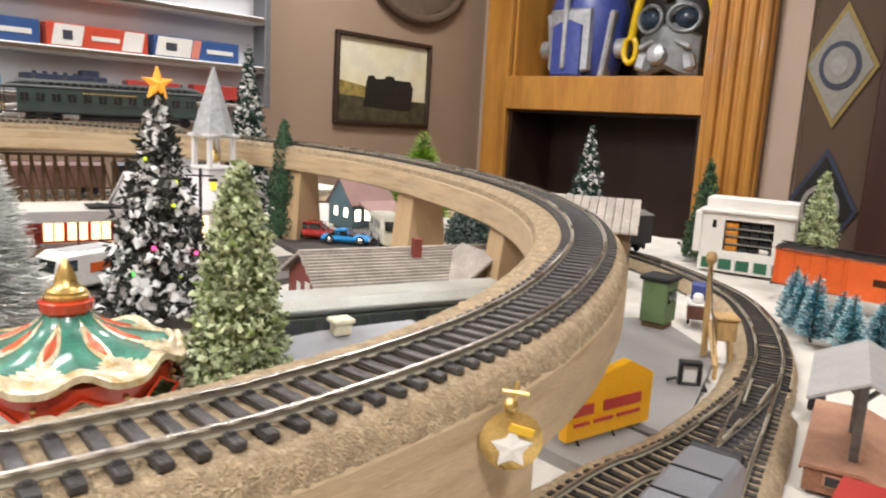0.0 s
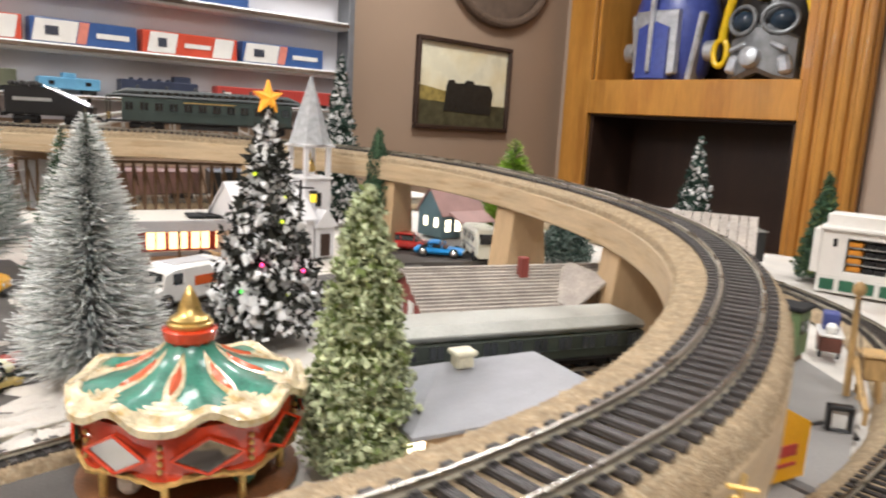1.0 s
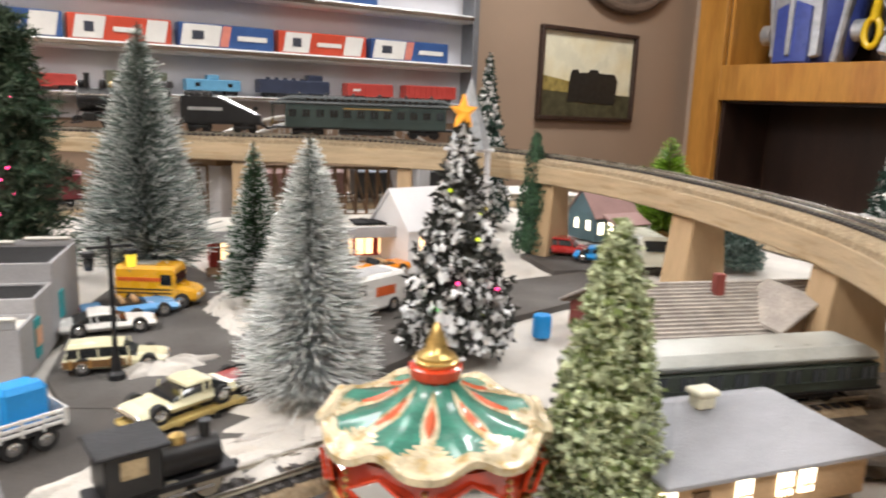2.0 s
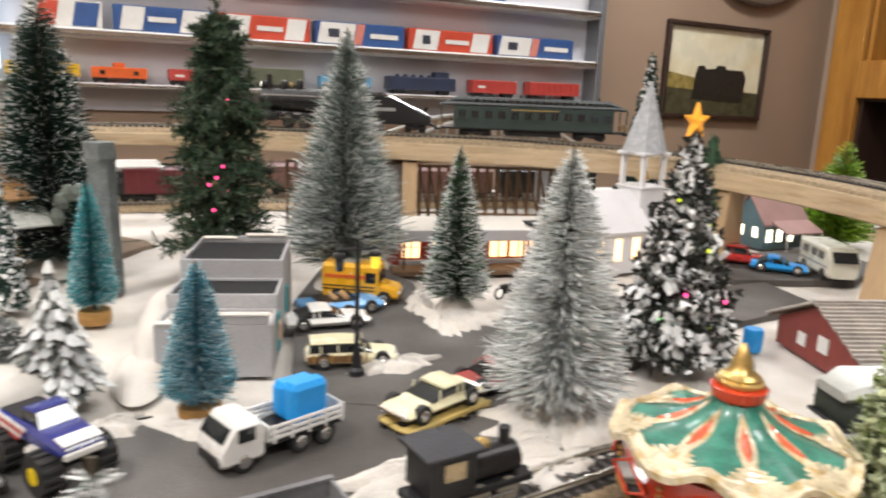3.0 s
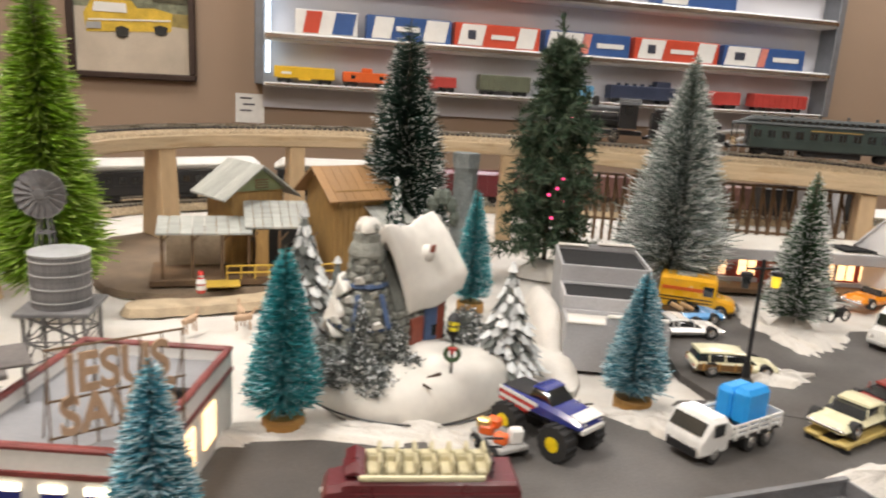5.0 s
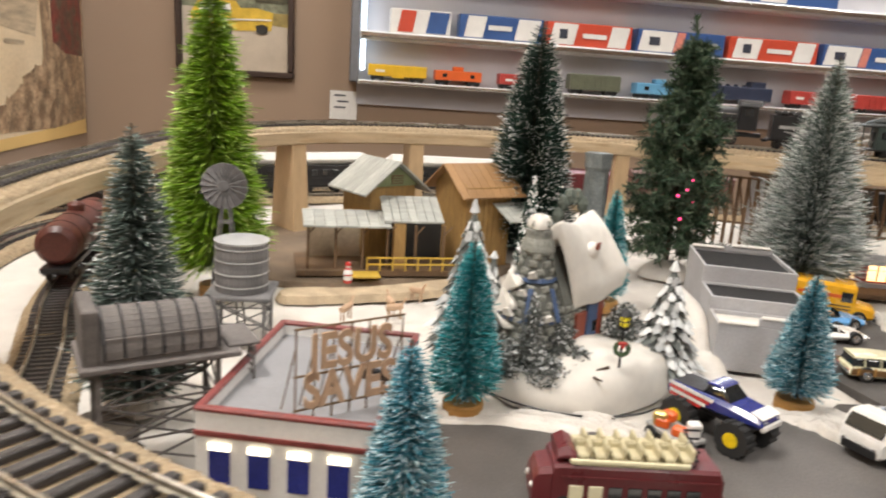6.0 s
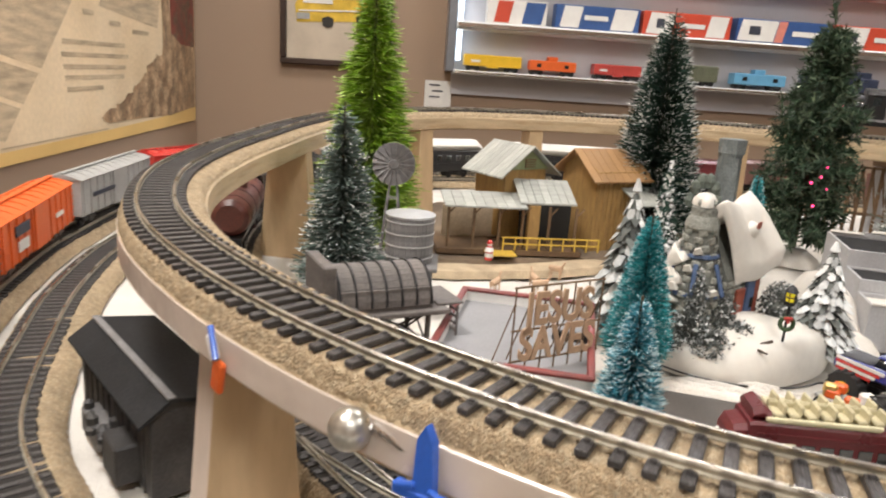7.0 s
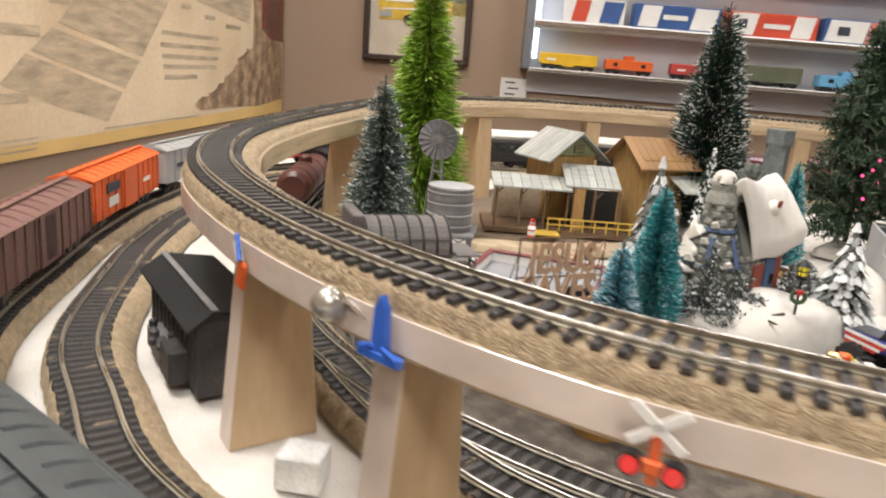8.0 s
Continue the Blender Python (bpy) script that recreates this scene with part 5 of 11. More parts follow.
flat("sheet", PARCH, [(0, 0.032), (1.55, 0.032), (1.55, 1.0), (0, 1.0)], 0.0)
flat("border", PYELLOW, [(0, 0.030), (1.55, 0.030), (1.55, 0.052), (1.0, 0.049), (0.6, 0.051), (0.3, 0.055), (0.0, 0.066)], 0.002)
flat("trunk", PTRUNK, [(0.006, 0.07), (0.20, 0.18), (0.205, 0.30), (0.22, 0.6), (0.18, 1.0), (0.006, 1.0)], 0.003, "printed red bark")
rock = [(0.008, 0.066), (0.22, 0.056), (0.42, 0.062), (0.60, 0.064)]
rr = random.Random(5)
for i in range(22):
    u = i / 21
    rock.append((0.625 - 0.35 * u ** 0.9 + rr.uniform(-0.012, 0.012), 0.072 + 0.13 * u + rr.uniform(-0.008, 0.008)))
for i in range(9):
    rock.append((0.275 + rr.uniform(-0.014, 0.014), 0.215 + 0.05 * i))
rock += [(0.215, 0.6), (0.222, 0.4), (0.207, 0.25), (0.13, 0.225), (0.008, 0.22)]
flat("rock", PROCK, rock, 0.006, "printed rock face")
# slanted text blocks, a column of lines, and small headings
flat("text_block", PTEXT, [(1.09, 0.205), (0.85, 0.165), (0.72, 0.285), (0.60, 0.40), (0.87, 0.45), (0.98, 0.30)], 0.002, "unreadable printed text block")
flat("text_block", PTEXT, [(1.107, 0.198), (0.86, 0.158), (0.911, 0.114), (1.154, 0.167)], 0.002, "unreadable printed text block")
flat("text_block", PTEXT, [(1.165, 0.163), (0.92, 0.108), (0.968, 0.064), (1.114, 0.097), (1.22, 0.125)], 0.002, "unreadable printed text block")
flat("text_block", PTEXT, [(0.62, 0.276), (0.30, 0.253), (0.275, 0.33), (0.55, 0.37)], 0.002, "unreadable printed text block")
flat("text_block", PTEXT, [(1.36, 0.33), (1.16, 0.29), (1.12, 0.40), (1.3, 0.45)], 0.002, "unreadable printed text block")
for z0, y0, y1 in ((0.205, 0.50, 0.775), (0.184, 0.484, 0.78), (0.164, 0.50, 0.775), (0.146, 0.51, 0.77), (0.127, 0.615, 0.765)):
    flat("text_bar", PTEXT, [(y0, z0), (y1, z0), (y1, z0 + 0.008), (y0, z0 + 0.008)], 0.002, "unreadable printed line")
for y0, y1, z0, z1 in ((1.06, 1.108, 0.230, 0.243), (1.133, 1.22, 0.185, 0.198), (1.165, 1.23, 0.102, 0.114), (0.645, 0.69, 0.257, 0.266), (0.52, 0.575, 0.245, 0.254), (0.36, 0.455, 0.234, 0.243)):
    flat("text_bar", PTEXT, [(y0, z0), (y1, z0), (y1, z1), (y0, z1)], 0.0045, "unreadable printed heading")
flat("text_bar", PTEXT, [(0.60, 0.0525), (0.98, 0.0535), (0.98, 0.056), (0.60, 0.055)], 0.0045, "unreadable printed line")
for z0 in (0.040, 0.047, 0.054):
    flat("text_bar", PTEXT, [(1.15, z0), (1.32, z0), (1.32, z0 + 0.0025), (1.15, z0 + 0.0025)], 0.0045, "unreadable printed line")

into_room(BEFORE_ROOM)

# ---- buildings ----
ROOFGREY = mat("grey_shingle", (0.36, 0.37, 0.40), 0.7, vary=0.1, grain=30, fine=700, bump=0.5, stretch=(1, 3, 1))
TANWALL = mat("tan_wall", (0.55, 0.38, 0.22), 0.7, vary=0.12, grain=40, bump=0.2)
RIBROOF = mat("weathered_ribbed_roof", (0.37, 0.335, 0.30), 0.8, vary=0.2, grain=60, fine=400, bump=0.3, rnd=0.12)
BARNRED = mat("barn_red", (0.22, 0.045, 0.035), 0.65, vary=0.18, grain=50, stretch=(6, 6, 1))
CHURCHW = mat("church_white", (0.74, 0.74, 0.76), 0.55, vary=0.05, grain=30)
SPIRE = mat("grey_glitter_spire", (0.42, 0.44, 0.46), 0.5, vary=0.2, grain=150, fine=1200, bump=0.5)
MAUVE = mat("mauve_roof", (0.33, 0.2, 0.185), 0.7, vary=0.1, grain=40)
HOUSEBLUE = mat("slate_blue_wall", (0.1, 0.17, 0.2), 0.6, vary=0.12, grain=50)
BRICKRED = mat("brick_red_wall", (0.36, 0.045, 0.035), 0.7, vary=0.2, grain=80)
LTGREY = mat("pale_grey_wall", (0.42, 0.42, 0.435), 0.6, vary=0.12, grain=20, second=(0.36, 0.355, 0.36), mix_scale=18)
ROOFBLACK = mat("black_felt_roof", (0.02, 0.02, 0.021), 0.85, vary=0.3, grain=60, spec=0.25)
STONE = mat("field_stone", (0.26, 0.265, 0.235), 0.75, vary=0.25, rnd=0.3, grain=120, bump=0.5)
MORTAR = mat("grey_green_mortar", (0.13, 0.135, 0.12), 0.9, vary=0.25, grain=80)
TRIMBLUE = mat("timber_blue", (0.06, 0.1, 0.2), 0.55, vary=0.2, grain=80)
DOORRED = mat("door_brick_red", (0.25, 0.06, 0.035), 0.55, vary=0.2)
PLANKROOF = mat("grey_green_planks", (0.38, 0.39, 0.36), 0.75, vary=0.15, rnd=0.14, grain=60, stretch=(1, 5, 1))
ORANGEROOF = mat("tan_brown_roof", (0.33, 0.19, 0.085), 0.6, vary=0.12, grain=40, rnd=0.08)
OCHRE = mat("ochre_timber", (0.33, 0.2, 0.07), 0.7, vary=0.2, grain=60, stretch=(4, 4, 1))
SAGE = mat("sage_green_gable", (0.2, 0.235, 0.12), 0.7, vary=0.15, grain=60)
BROWNW = mat("brown_timber", (0.14, 0.085, 0.045), 0.8, vary=0.25, grain=60)
YELRAIL = mat("yellow_railing", (0.6, 0.4, 0.06), 0.5, vary=0.12)
GREYTIMBER = mat("grey_timber", (0.17, 0.165, 0.165), 0.75, vary=0.25, grain=70, rnd=0.12, stretch=(1, 1, 3))
LOADERWOOD = mat("brown_grey_timber", (0.125, 0.112, 0.105), 0.75, vary=0.25, grain=70, rnd=0.15, stretch=(1, 1, 3))
ROOFTIN = mat("grey_tin_lid", (0.5, 0.51, 0.52), 0.4, metal=0.3, vary=0.12)
REDTRIM = mat("red_trim", (0.45, 0.05, 0.045), 0.4, vary=0.1)
LASER = mat("laser_cut_wood", (0.46, 0.31, 0.2), 0.7, vary=0.15, grain=60)
SAND = mat("sand_coloured_path", (0.42, 0.33, 0.22), 0.9, vary=0.2, grain=60, fine=700, bump=0.5)
COALBLK = mat("soot_black_wall", (0.036, 0.034, 0.034), 0.6, vary=0.4, grain=60, second=(0.06, 0.055, 0.05), mix_scale=40, mix_at=0.62)


def gable(s, x0, x1, y0, y1, ze, zr, k=0, over=0.003, thick=0.0022, axis="x"):
    """Two roof slabs whose ridge runs along x (or y)."""
    ym = (y0 + y1) / 2
    for sg, ye in ((-1, y0), (1, y1)):
        slope = (zr - ze) / abs(ym - ye)
        yo, zo = ye + sg * over, ze - slope * over
        p = [(yo, zo), (ym, zr), (ym, zr + thick), (yo, zo + thick)]
        if axis == "x":
            s.prism(p, x0 - over, x1 + over, k, axis="x")
        else:
            s.prism(p, x0 - over, x1 + over, k, axis="y")
    return s


def hip_house():
    b = thing("model_house", "small tan house with grey hip roof and lit windows", "house", 0.216, 0.349, 1.0, 2)
    w, d, ze, zr = 0.064, 0.042, 0.024, 0.042
    Shape().box(0, 0, ze / 2, 2 * w - 0.012, 2 * d - 0.012, ze).obj("wall", TANWALL, b)
    s = Shape()
    s.add([(-w, -d, ze), (w, -d, ze), (w, d, ze), (-w, d, ze), (-w + 0.034, 0, zr), (w - 0.034, 0, zr), (-w, -d, ze - 0.002), (w, -d, ze - 0.002), (w, d, ze - 0.002), (-w, d, ze - 0.002)],
          [(0, 1, 5, 4), (1, 2, 5), (2, 3, 4, 5), (3, 0, 4), (0, 6, 7, 1), (1, 7, 8, 2), (2, 8, 9, 3), (3, 9, 6, 0), (9, 8, 7, 6)])
    roof = s.obj("roof", ROOFGREY, b, "pale grey shingled hip roof", smooth=0)
    vent = Shape().box(-0.018, -0.004, zr + 0.0015, 0.010, 0.008, 0.007, 0.0006)
    vent.box(-0.018, -0.004, zr + 0.006, 0.013, 0.011, 0.003, 0.0008)
    vent.obj("roof_vent", mat("cream_plastic", (0.72, 0.7, 0.55), 0.5), b, "cream plastic roof vent")
    for x in (-0.059, -0.017, 0.007, 0.020):
        win = Shape().box(x, -d + 0.0055, 0.0125, 0.0085, 0.001, 0.012).obj("window", LITWHITE, b, "brightly lit window")
        Shape().box(x, -d + 0.0048, 0.0105, 0.0007, 0.0008, 0.011).box(x, -d + 0.0048, 0.0105, 0.0085, 0.0008, 0.0007).obj("muntin", TANWALL, win)
    Shape().box(-0.041, -d + 0.0055, 0.008, 0.009, 0.001, 0.016).obj("door", BROWNW, b)


hip_house()


def barn():
    b = thing("model_barn", "red barn with a weathered ribbed roof and chimney", "barn", 0.345, 0.532, 1.0, -5)
    w, d, ze, zr = 0.099, 0.056, 0.022, 0.047
    Shape().box(0, 0, ze / 2, 2 * w - 0.01, 2 * d - 0.012, ze).obj("wall", BARNRED, b)
    for sx in (-1, 1):
        g = Shape()
        g.prism([(-d + 0.006, ze), (d - 0.006, ze), (0, zr - 0.002)], sx * (w - 0.008), sx * (w - 0.005), axis="x")
        g.obj("gable", BARNRED, b)
    under = Shape()
    for sg in (-1, 1):
        under.prism([(sg * (d + 0.003), ze - 0.0025), (0, zr - 0.0005), (0, zr + 0.0003), (sg * (d + 0.003), ze - 0.0017)], -w + 0.001, w - 0.001, axis="x")
    under.obj("roof_deck", BROWNW, b, "brown roof boarding", smooth=0)
    # lapped courses, each a little proud of the one above
    n, run_, rise = 15, d + 0.004, zr - ze + 0.002
    for sg in (-1, 1):
        for k in range(n):
            u0, u1 = k / n, (k + 0.86) / n
            lo, hi = (sg * run_ * (1 - u0), ze - 0.002 + rise * u0), (sg * run_ * (1 - u1), ze - 0.002 + rise * u1)
            s = Shape()
            s.prism([(lo[0], lo[1] + 0.0002), (hi[0], hi[1] + 0.0002), (hi[0], hi[1] + 0.0010), (lo[0], lo[1] + 0.0026)], -w - 0.001 + 0.0006 * math.sin(k * 2.1), w + 0.001 - 0.0006 * math.cos(k * 1.7), axis="x")
            s.obj("roof_course", RIBROOF, b, smooth=0)
    Shape().box(0, 0, zr + 0.0018, 2 * w + 0.002, 0.004, 0.002, 0.0005).obj("ridge_board", RIBROOF, b)
    Shape().box(0.001, -0.012, 0.0445, 0.0075, 0.0075, 0.029, 0.0006).obj("chimney", BARNRED, b, "dull red brick chimney")
    dm = Shape()
    dm.x = pose(0.050, -0.034, 0.0)
    gable(dm, -0.031, 0.026, -0.030, 0.028, 0.029, 0.0505, axis="y")
    dm.x = Matrix()
    dm.obj("dormer_roof", RIBROOF, b, smooth=0)
    Shape().prism([(0.024, 0.024), (0.071, 0.024), (0.0475, 0.046)], -0.060, -0.03).obj("dormer_face", BROWNW, b)
    Shape().box(-w + 0.0045, -0.01, 0.018, 0.001, 0.012, 0.012).obj("window", BOXWHITE, b, "white framed window")
    Shape().box(-w + 0.0045, 0.016, 0.014, 0.001, 0.01, 0.01).obj("window", BOXWHITE, b)


barn()


def church():
    b = thing("model_church", "white wooden church with a grey pointed spire", "church", 0.258, 0.862, 1.0, 20)
    t = 0.0185
    Shape().box(0, 0, 0.045, 2 * t, 2 * t, 0.09, 0.0006).obj("tower", CHURCHW, b)
    for sx in (-1, 1):
        for sy in (-1, 1):
            Shape().box(sx * (t - 0.003), sy * (t - 0.003), 0.109, 0.005, 0.005, 0.038).obj("belfry_post", CHURCHW, b)
    Shape().box(0, 0, 0.1285, 2 * t + 0.006, 2 * t + 0.006, 0.004, 0.0008).obj("cornice", CHURCHW, b)
    Shape().box(0, 0, 0.091, 2 * t + 0.004, 2 * t + 0.004, 0.003, 0.0006).obj("belfry_floor", CHURCHW, b)
    Shape().lathe([(0.004, 0.097), (0.0075, 0.098), (0.006, 0.108), (0.003, 0.112), (0.001, 0.12)], n=12).obj("bell", BRASS, b, "small brass bell")
    Shape().lathe([(0.0255, 0.130), (0.0245, 0.132), (0.016, 0.160), (0.008, 0.185), (0.0012, 0.207), (0.0, 0.208)], n=8).obj("spire", SPIRE, b, "glittery grey spire", smooth=20)
    Shape().box(-0.062, 0, 0.024, 0.09, 0.07, 0.048).obj("nave", CHURCHW, b)
    s = Shape()
    gable(s, -0.108, -0.018, -0.036, 0.036, 0.048, 0.086)
    s.obj("nave_roof", CHURCHW, b, "snow-white nave roof", smooth=0)
    for sx in (-0.107, -0.017):
        g = Shape()
        g.prism([(-0.035, 0.048), (0.035, 0.048), (0, 0.085)], sx - 0.0015, sx + 0.0015, axis="x")
        g.obj("gable", CHURCHW, b)
    for i in range(3):
        Shape().box(-0.088 + 0.026 * i, -0.0355, 0.027, 0.009, 0.0012, 0.024).obj("window", LITWIN, b, "warm lit window")
    Shape().box(0, -0.026, 0.018, 0.026, 0.016, 0.036, 0.0006).obj("porch", CHURCHW, b)
    s = Shape()
    s.prism([(-0.018, 0.036), (0.018, 0.036), (0, 0.056)], -0.037, -0.017)
    s.obj("porch_roof", CHURCHW, b)
    Shape().box(0, -0.0348, 0.015, 0.013, 0.0012, 0.026).obj("door", DARKWOOD, b)
    Shape().box(0, -0.0192, 0.066, 0.008, 0.0012, 0.016).obj("window", GLASSD, b)


church()


def station():
    b = thing("model_station", "long red station with snowy roof and lit windows", "station", 0.075, 0.872, 1.0, 3)
    w = 0.108
    Shape().box(0, 0, 0.019, 2 * w, 0.06, 0.038).obj("wall", BRICKRED, b)
    Shape().box(0, -0.012, 0.0425, 2 * w + 0.016, 0.096, 0.008, 0.002).obj("roof", SNOWGLAZE, b, "flat snow-covered roof")
    Shape().box(0, -0.0605, 0.042, 2 * w + 0.018, 0.002, 0.012, 0.0006).obj("fascia", LTGREY, b)
    for i, x in enumerate((-0.088, -0.055, 0.01, 0.033, 0.056, 0.082)):
        win = Shape().box(x, -0.0305, 0.023, 0.019, 0.0014, 0.021).obj("window", LITWIN, b, "warm lit window")
        Shape().box(x, -0.0316, 0.022, 0.0012, 0.001, 0.022).obj("muntin", BRICKRED, win)
    for x, w_ in ((-0.0715, 0.058), (0.046, 0.098)):
        Shape().box(x, -0.0325, 0.0078, w_, 0.004, 0.0052, 0.0006).obj("sill_slab", LTGREY, b, "grey sill slab under the windows")
    Shape().box(-0.02, -0.0305, 0.016, 0.02, 0.0014, 0.031).obj("door", DOORRED, b)
    for x in (-0.1, -0.035, 0.03, 0.1):
        Shape().tube((x, -0.056, 0), (x, -0.056, 0.038), 0.0014, n=8).obj("post", BROWNW, b)
    Shape().box(-0.024, -0.045, 0.019, 0.026, 0.03, 0.036, 0.0008).obj("porch", DOORRED, b, "bright red entrance porch")
    rag = Shape()
    for i in range(5):
        rag.box(0.05 + 0.014 * i, -0.03, 0.049, 0.016, 0.03, 0.002, 0.0005, ry=8 * (i % 2), rz=10 * i)
    rag.obj("roof_felt", ROOFBLACK, b, "torn black felt")
    snowbank = thing("station_platform", "brown platform beneath the station windows", "platform", 0.075, 0.822, 1.0, 3)
    Shape().box(0, 0, 0.003, 0.22, 0.03, 0.006, 0.001).obj("slab", BROWNW, snowbank)


station()


def blue_house():
    b = thing("model_house", "slate blue house with mauve roof and lit windows", "house", 0.498, 0.965, 1.0, 12)
    b.matrix_basis = b.matrix_basis @ Matrix.Scale(0.82, 4)
    Shape().box(0, 0, 0.022, 0.085, 0.07, 0.044).obj("wall", HOUSEBLUE, b)
    for sx in (-1, 1):
        g = Shape()
        g.prism([(-0.035, 0.044), (0.035, 0.044), (0, 0.083)], sx * 0.0425 - 0.001, sx * 0.0425 + 0.001, axis="x")
        g.obj("gable", HOUSEBLUE, b)
    s = Shape()
    gable(s, -0.044, 0.05, -0.037, 0.037, 0.042, 0.085)
    s.obj("roof", MAUVE, b, "mauve gabled roof", smooth=0)
    Shape().prism([(-0.037, 0.044), (-0.07, 0.03), (-0.07, 0.032), (-0.037, 0.047)], -0.03, 0.05, axis="x").obj("porch_roof", MAUVE, b, smooth=0)
    for i, x in enumerate((-0.03, -0.008, 0.016)):
        Shape().box(x, -0.0355, 0.022, 0.011, 0.0012, 0.02).obj("window", LITWHITE, b, "bright lit window")
    for x in (-0.043,):
        for y in (-0.018, 0.012):
            Shape().box(x - 0.0003, y, 0.026, 0.0012, 0.009, 0.016).obj("window", LITWHITE, b)
    for x in (-0.026, 0.048):
        Shape().tube((x, -0.068, 0), (x, -0.068, 0.03), 0.0014, n=8).obj("post", BOXWHITE, b)


blue_house()


def store():
    b = thing("model_store", "pale grey flat-roofed store with black roof and posters", "store", -0.174, 0.63, 1.0, -3)
    x0, x1, t = -0.038, 0.036, 0.0022
    for y0, y1, h, drop, roof in ((-0.08, -0.044, 0.036, 0.004, SNOWGLAZE), (-0.044, 0.0, 0.046, 0.0025, ROOFBLACK), (0.0, 0.078, 0.060, 0.004, ROOFBLACK)):
        for nm, cx, cy, sx, sy in (("front_wall", (x0 + x1) / 2, y0 + t / 2, x1 - x0, t), ("back_wall", (x0 + x1) / 2, y1 - t / 2, x1 - x0, t), ("side_wall", x0 + t / 2, (y0 + y1) / 2, t, y1 - y0 - 2 * t), ("side_wall", x1 - t / 2, (y0 + y1) / 2, t, y1 - y0 - 2 * t)):
            Shape().box(cx, cy, h / 2, sx, sy, h, 0.0003).obj(nm, LTGREY, b, "pale grey wall")
        Shape().box((x0 + x1) / 2, (y0 + y1) / 2, h - drop, x1 - x0 - 2 * t - 0.0004, y1 - y0 - 2 * t - 0.0004, 0.002).obj("roof", roof, b, "snowy ledge roof" if roof is SNOWGLAZE else "black felt roof")
    Shape().box(0.012, -0.0788, 0.039, 0.044, 0.0026, 0.006, 0.0006).obj("parapet_step", LTGREY, b)
    for cx, cz, w_ in ((-0.024, 0.0368, 0.027), (0.013, 0.0428, 0.044)):
        Shape().box(cx, -0.079, cz, w_, 0.0042, 0.0024, 0.001).obj("snow_cap", SNOWGLAZE, b)
    for cx, cz, w_ in ((-0.022, 0.0608, 0.028), (0.016, 0.0635, 0.034)):
        Shape().box(cx, 0.0765, cz, w_, 0.0046, 0.0026, 0.001).obj("snow_cap", SNOWGLAZE, b)
    Shape().box(0.014, 0.0765, 0.0605, 0.042, 0.0024, 0.004).obj("back_step", LTGREY, b)
    TEALP = mat("teal_poster", (0.03, 0.33, 0.36), 0.5, vary=0.1)
    for y, z, m, h in ((-0.045, 0.02, TEALP, 0.026), (-0.045, 0.021, mat("peach_poster", (0.75, 0.42, 0.25), 0.5), 0.012), (0.02, 0.025, TEALP, 0.02)):
        Shape().box(0.0368 + (0.0008 if h < 0.015 else 0), y, z, 0.0014, 0.011, h).obj("poster", m, b, "small bright wall poster")
    Shape().box(-0.006, -0.0788, 0.03, 0.05, 0.0012, 0.003).obj("sign_strip", LTGREY, b)


store()
for dx, dy, sx_, sy_, h_, rz_ in ((-0.224, 0.625, 0.019, 0.085, 0.034, 2), (-0.226, 0.56, 0.020, 0.05, 0.012, 8)):
    bank = Shape().lathe([(1.0, 0), (0.93, 0.12 * h_), (0.8, 0.42 * h_), (0.62, 0.74 * h_), (0.4, 0.93 * h_), (0.15, h_), (0.0, h_)], n=30, sx=sx_, sy=sy_, wave=lambda a, j: (0.05 * math.sin(3 * a + j) if j < 5 else 0, 0)).obj("snow_bank", SNOW, smooth=80)
    bank.matrix_basis = pose(dx, dy, 1.0005, 0, 0, rz_)
    tagged(bank, "smooth bank of white snow cloth against the grey store", "snow drift", "snow drifts")


RESINSNOW = mat("grey_white_resin_snow", (0.58, 0.6, 0.6), 0.7, island=0.35, bump=0)


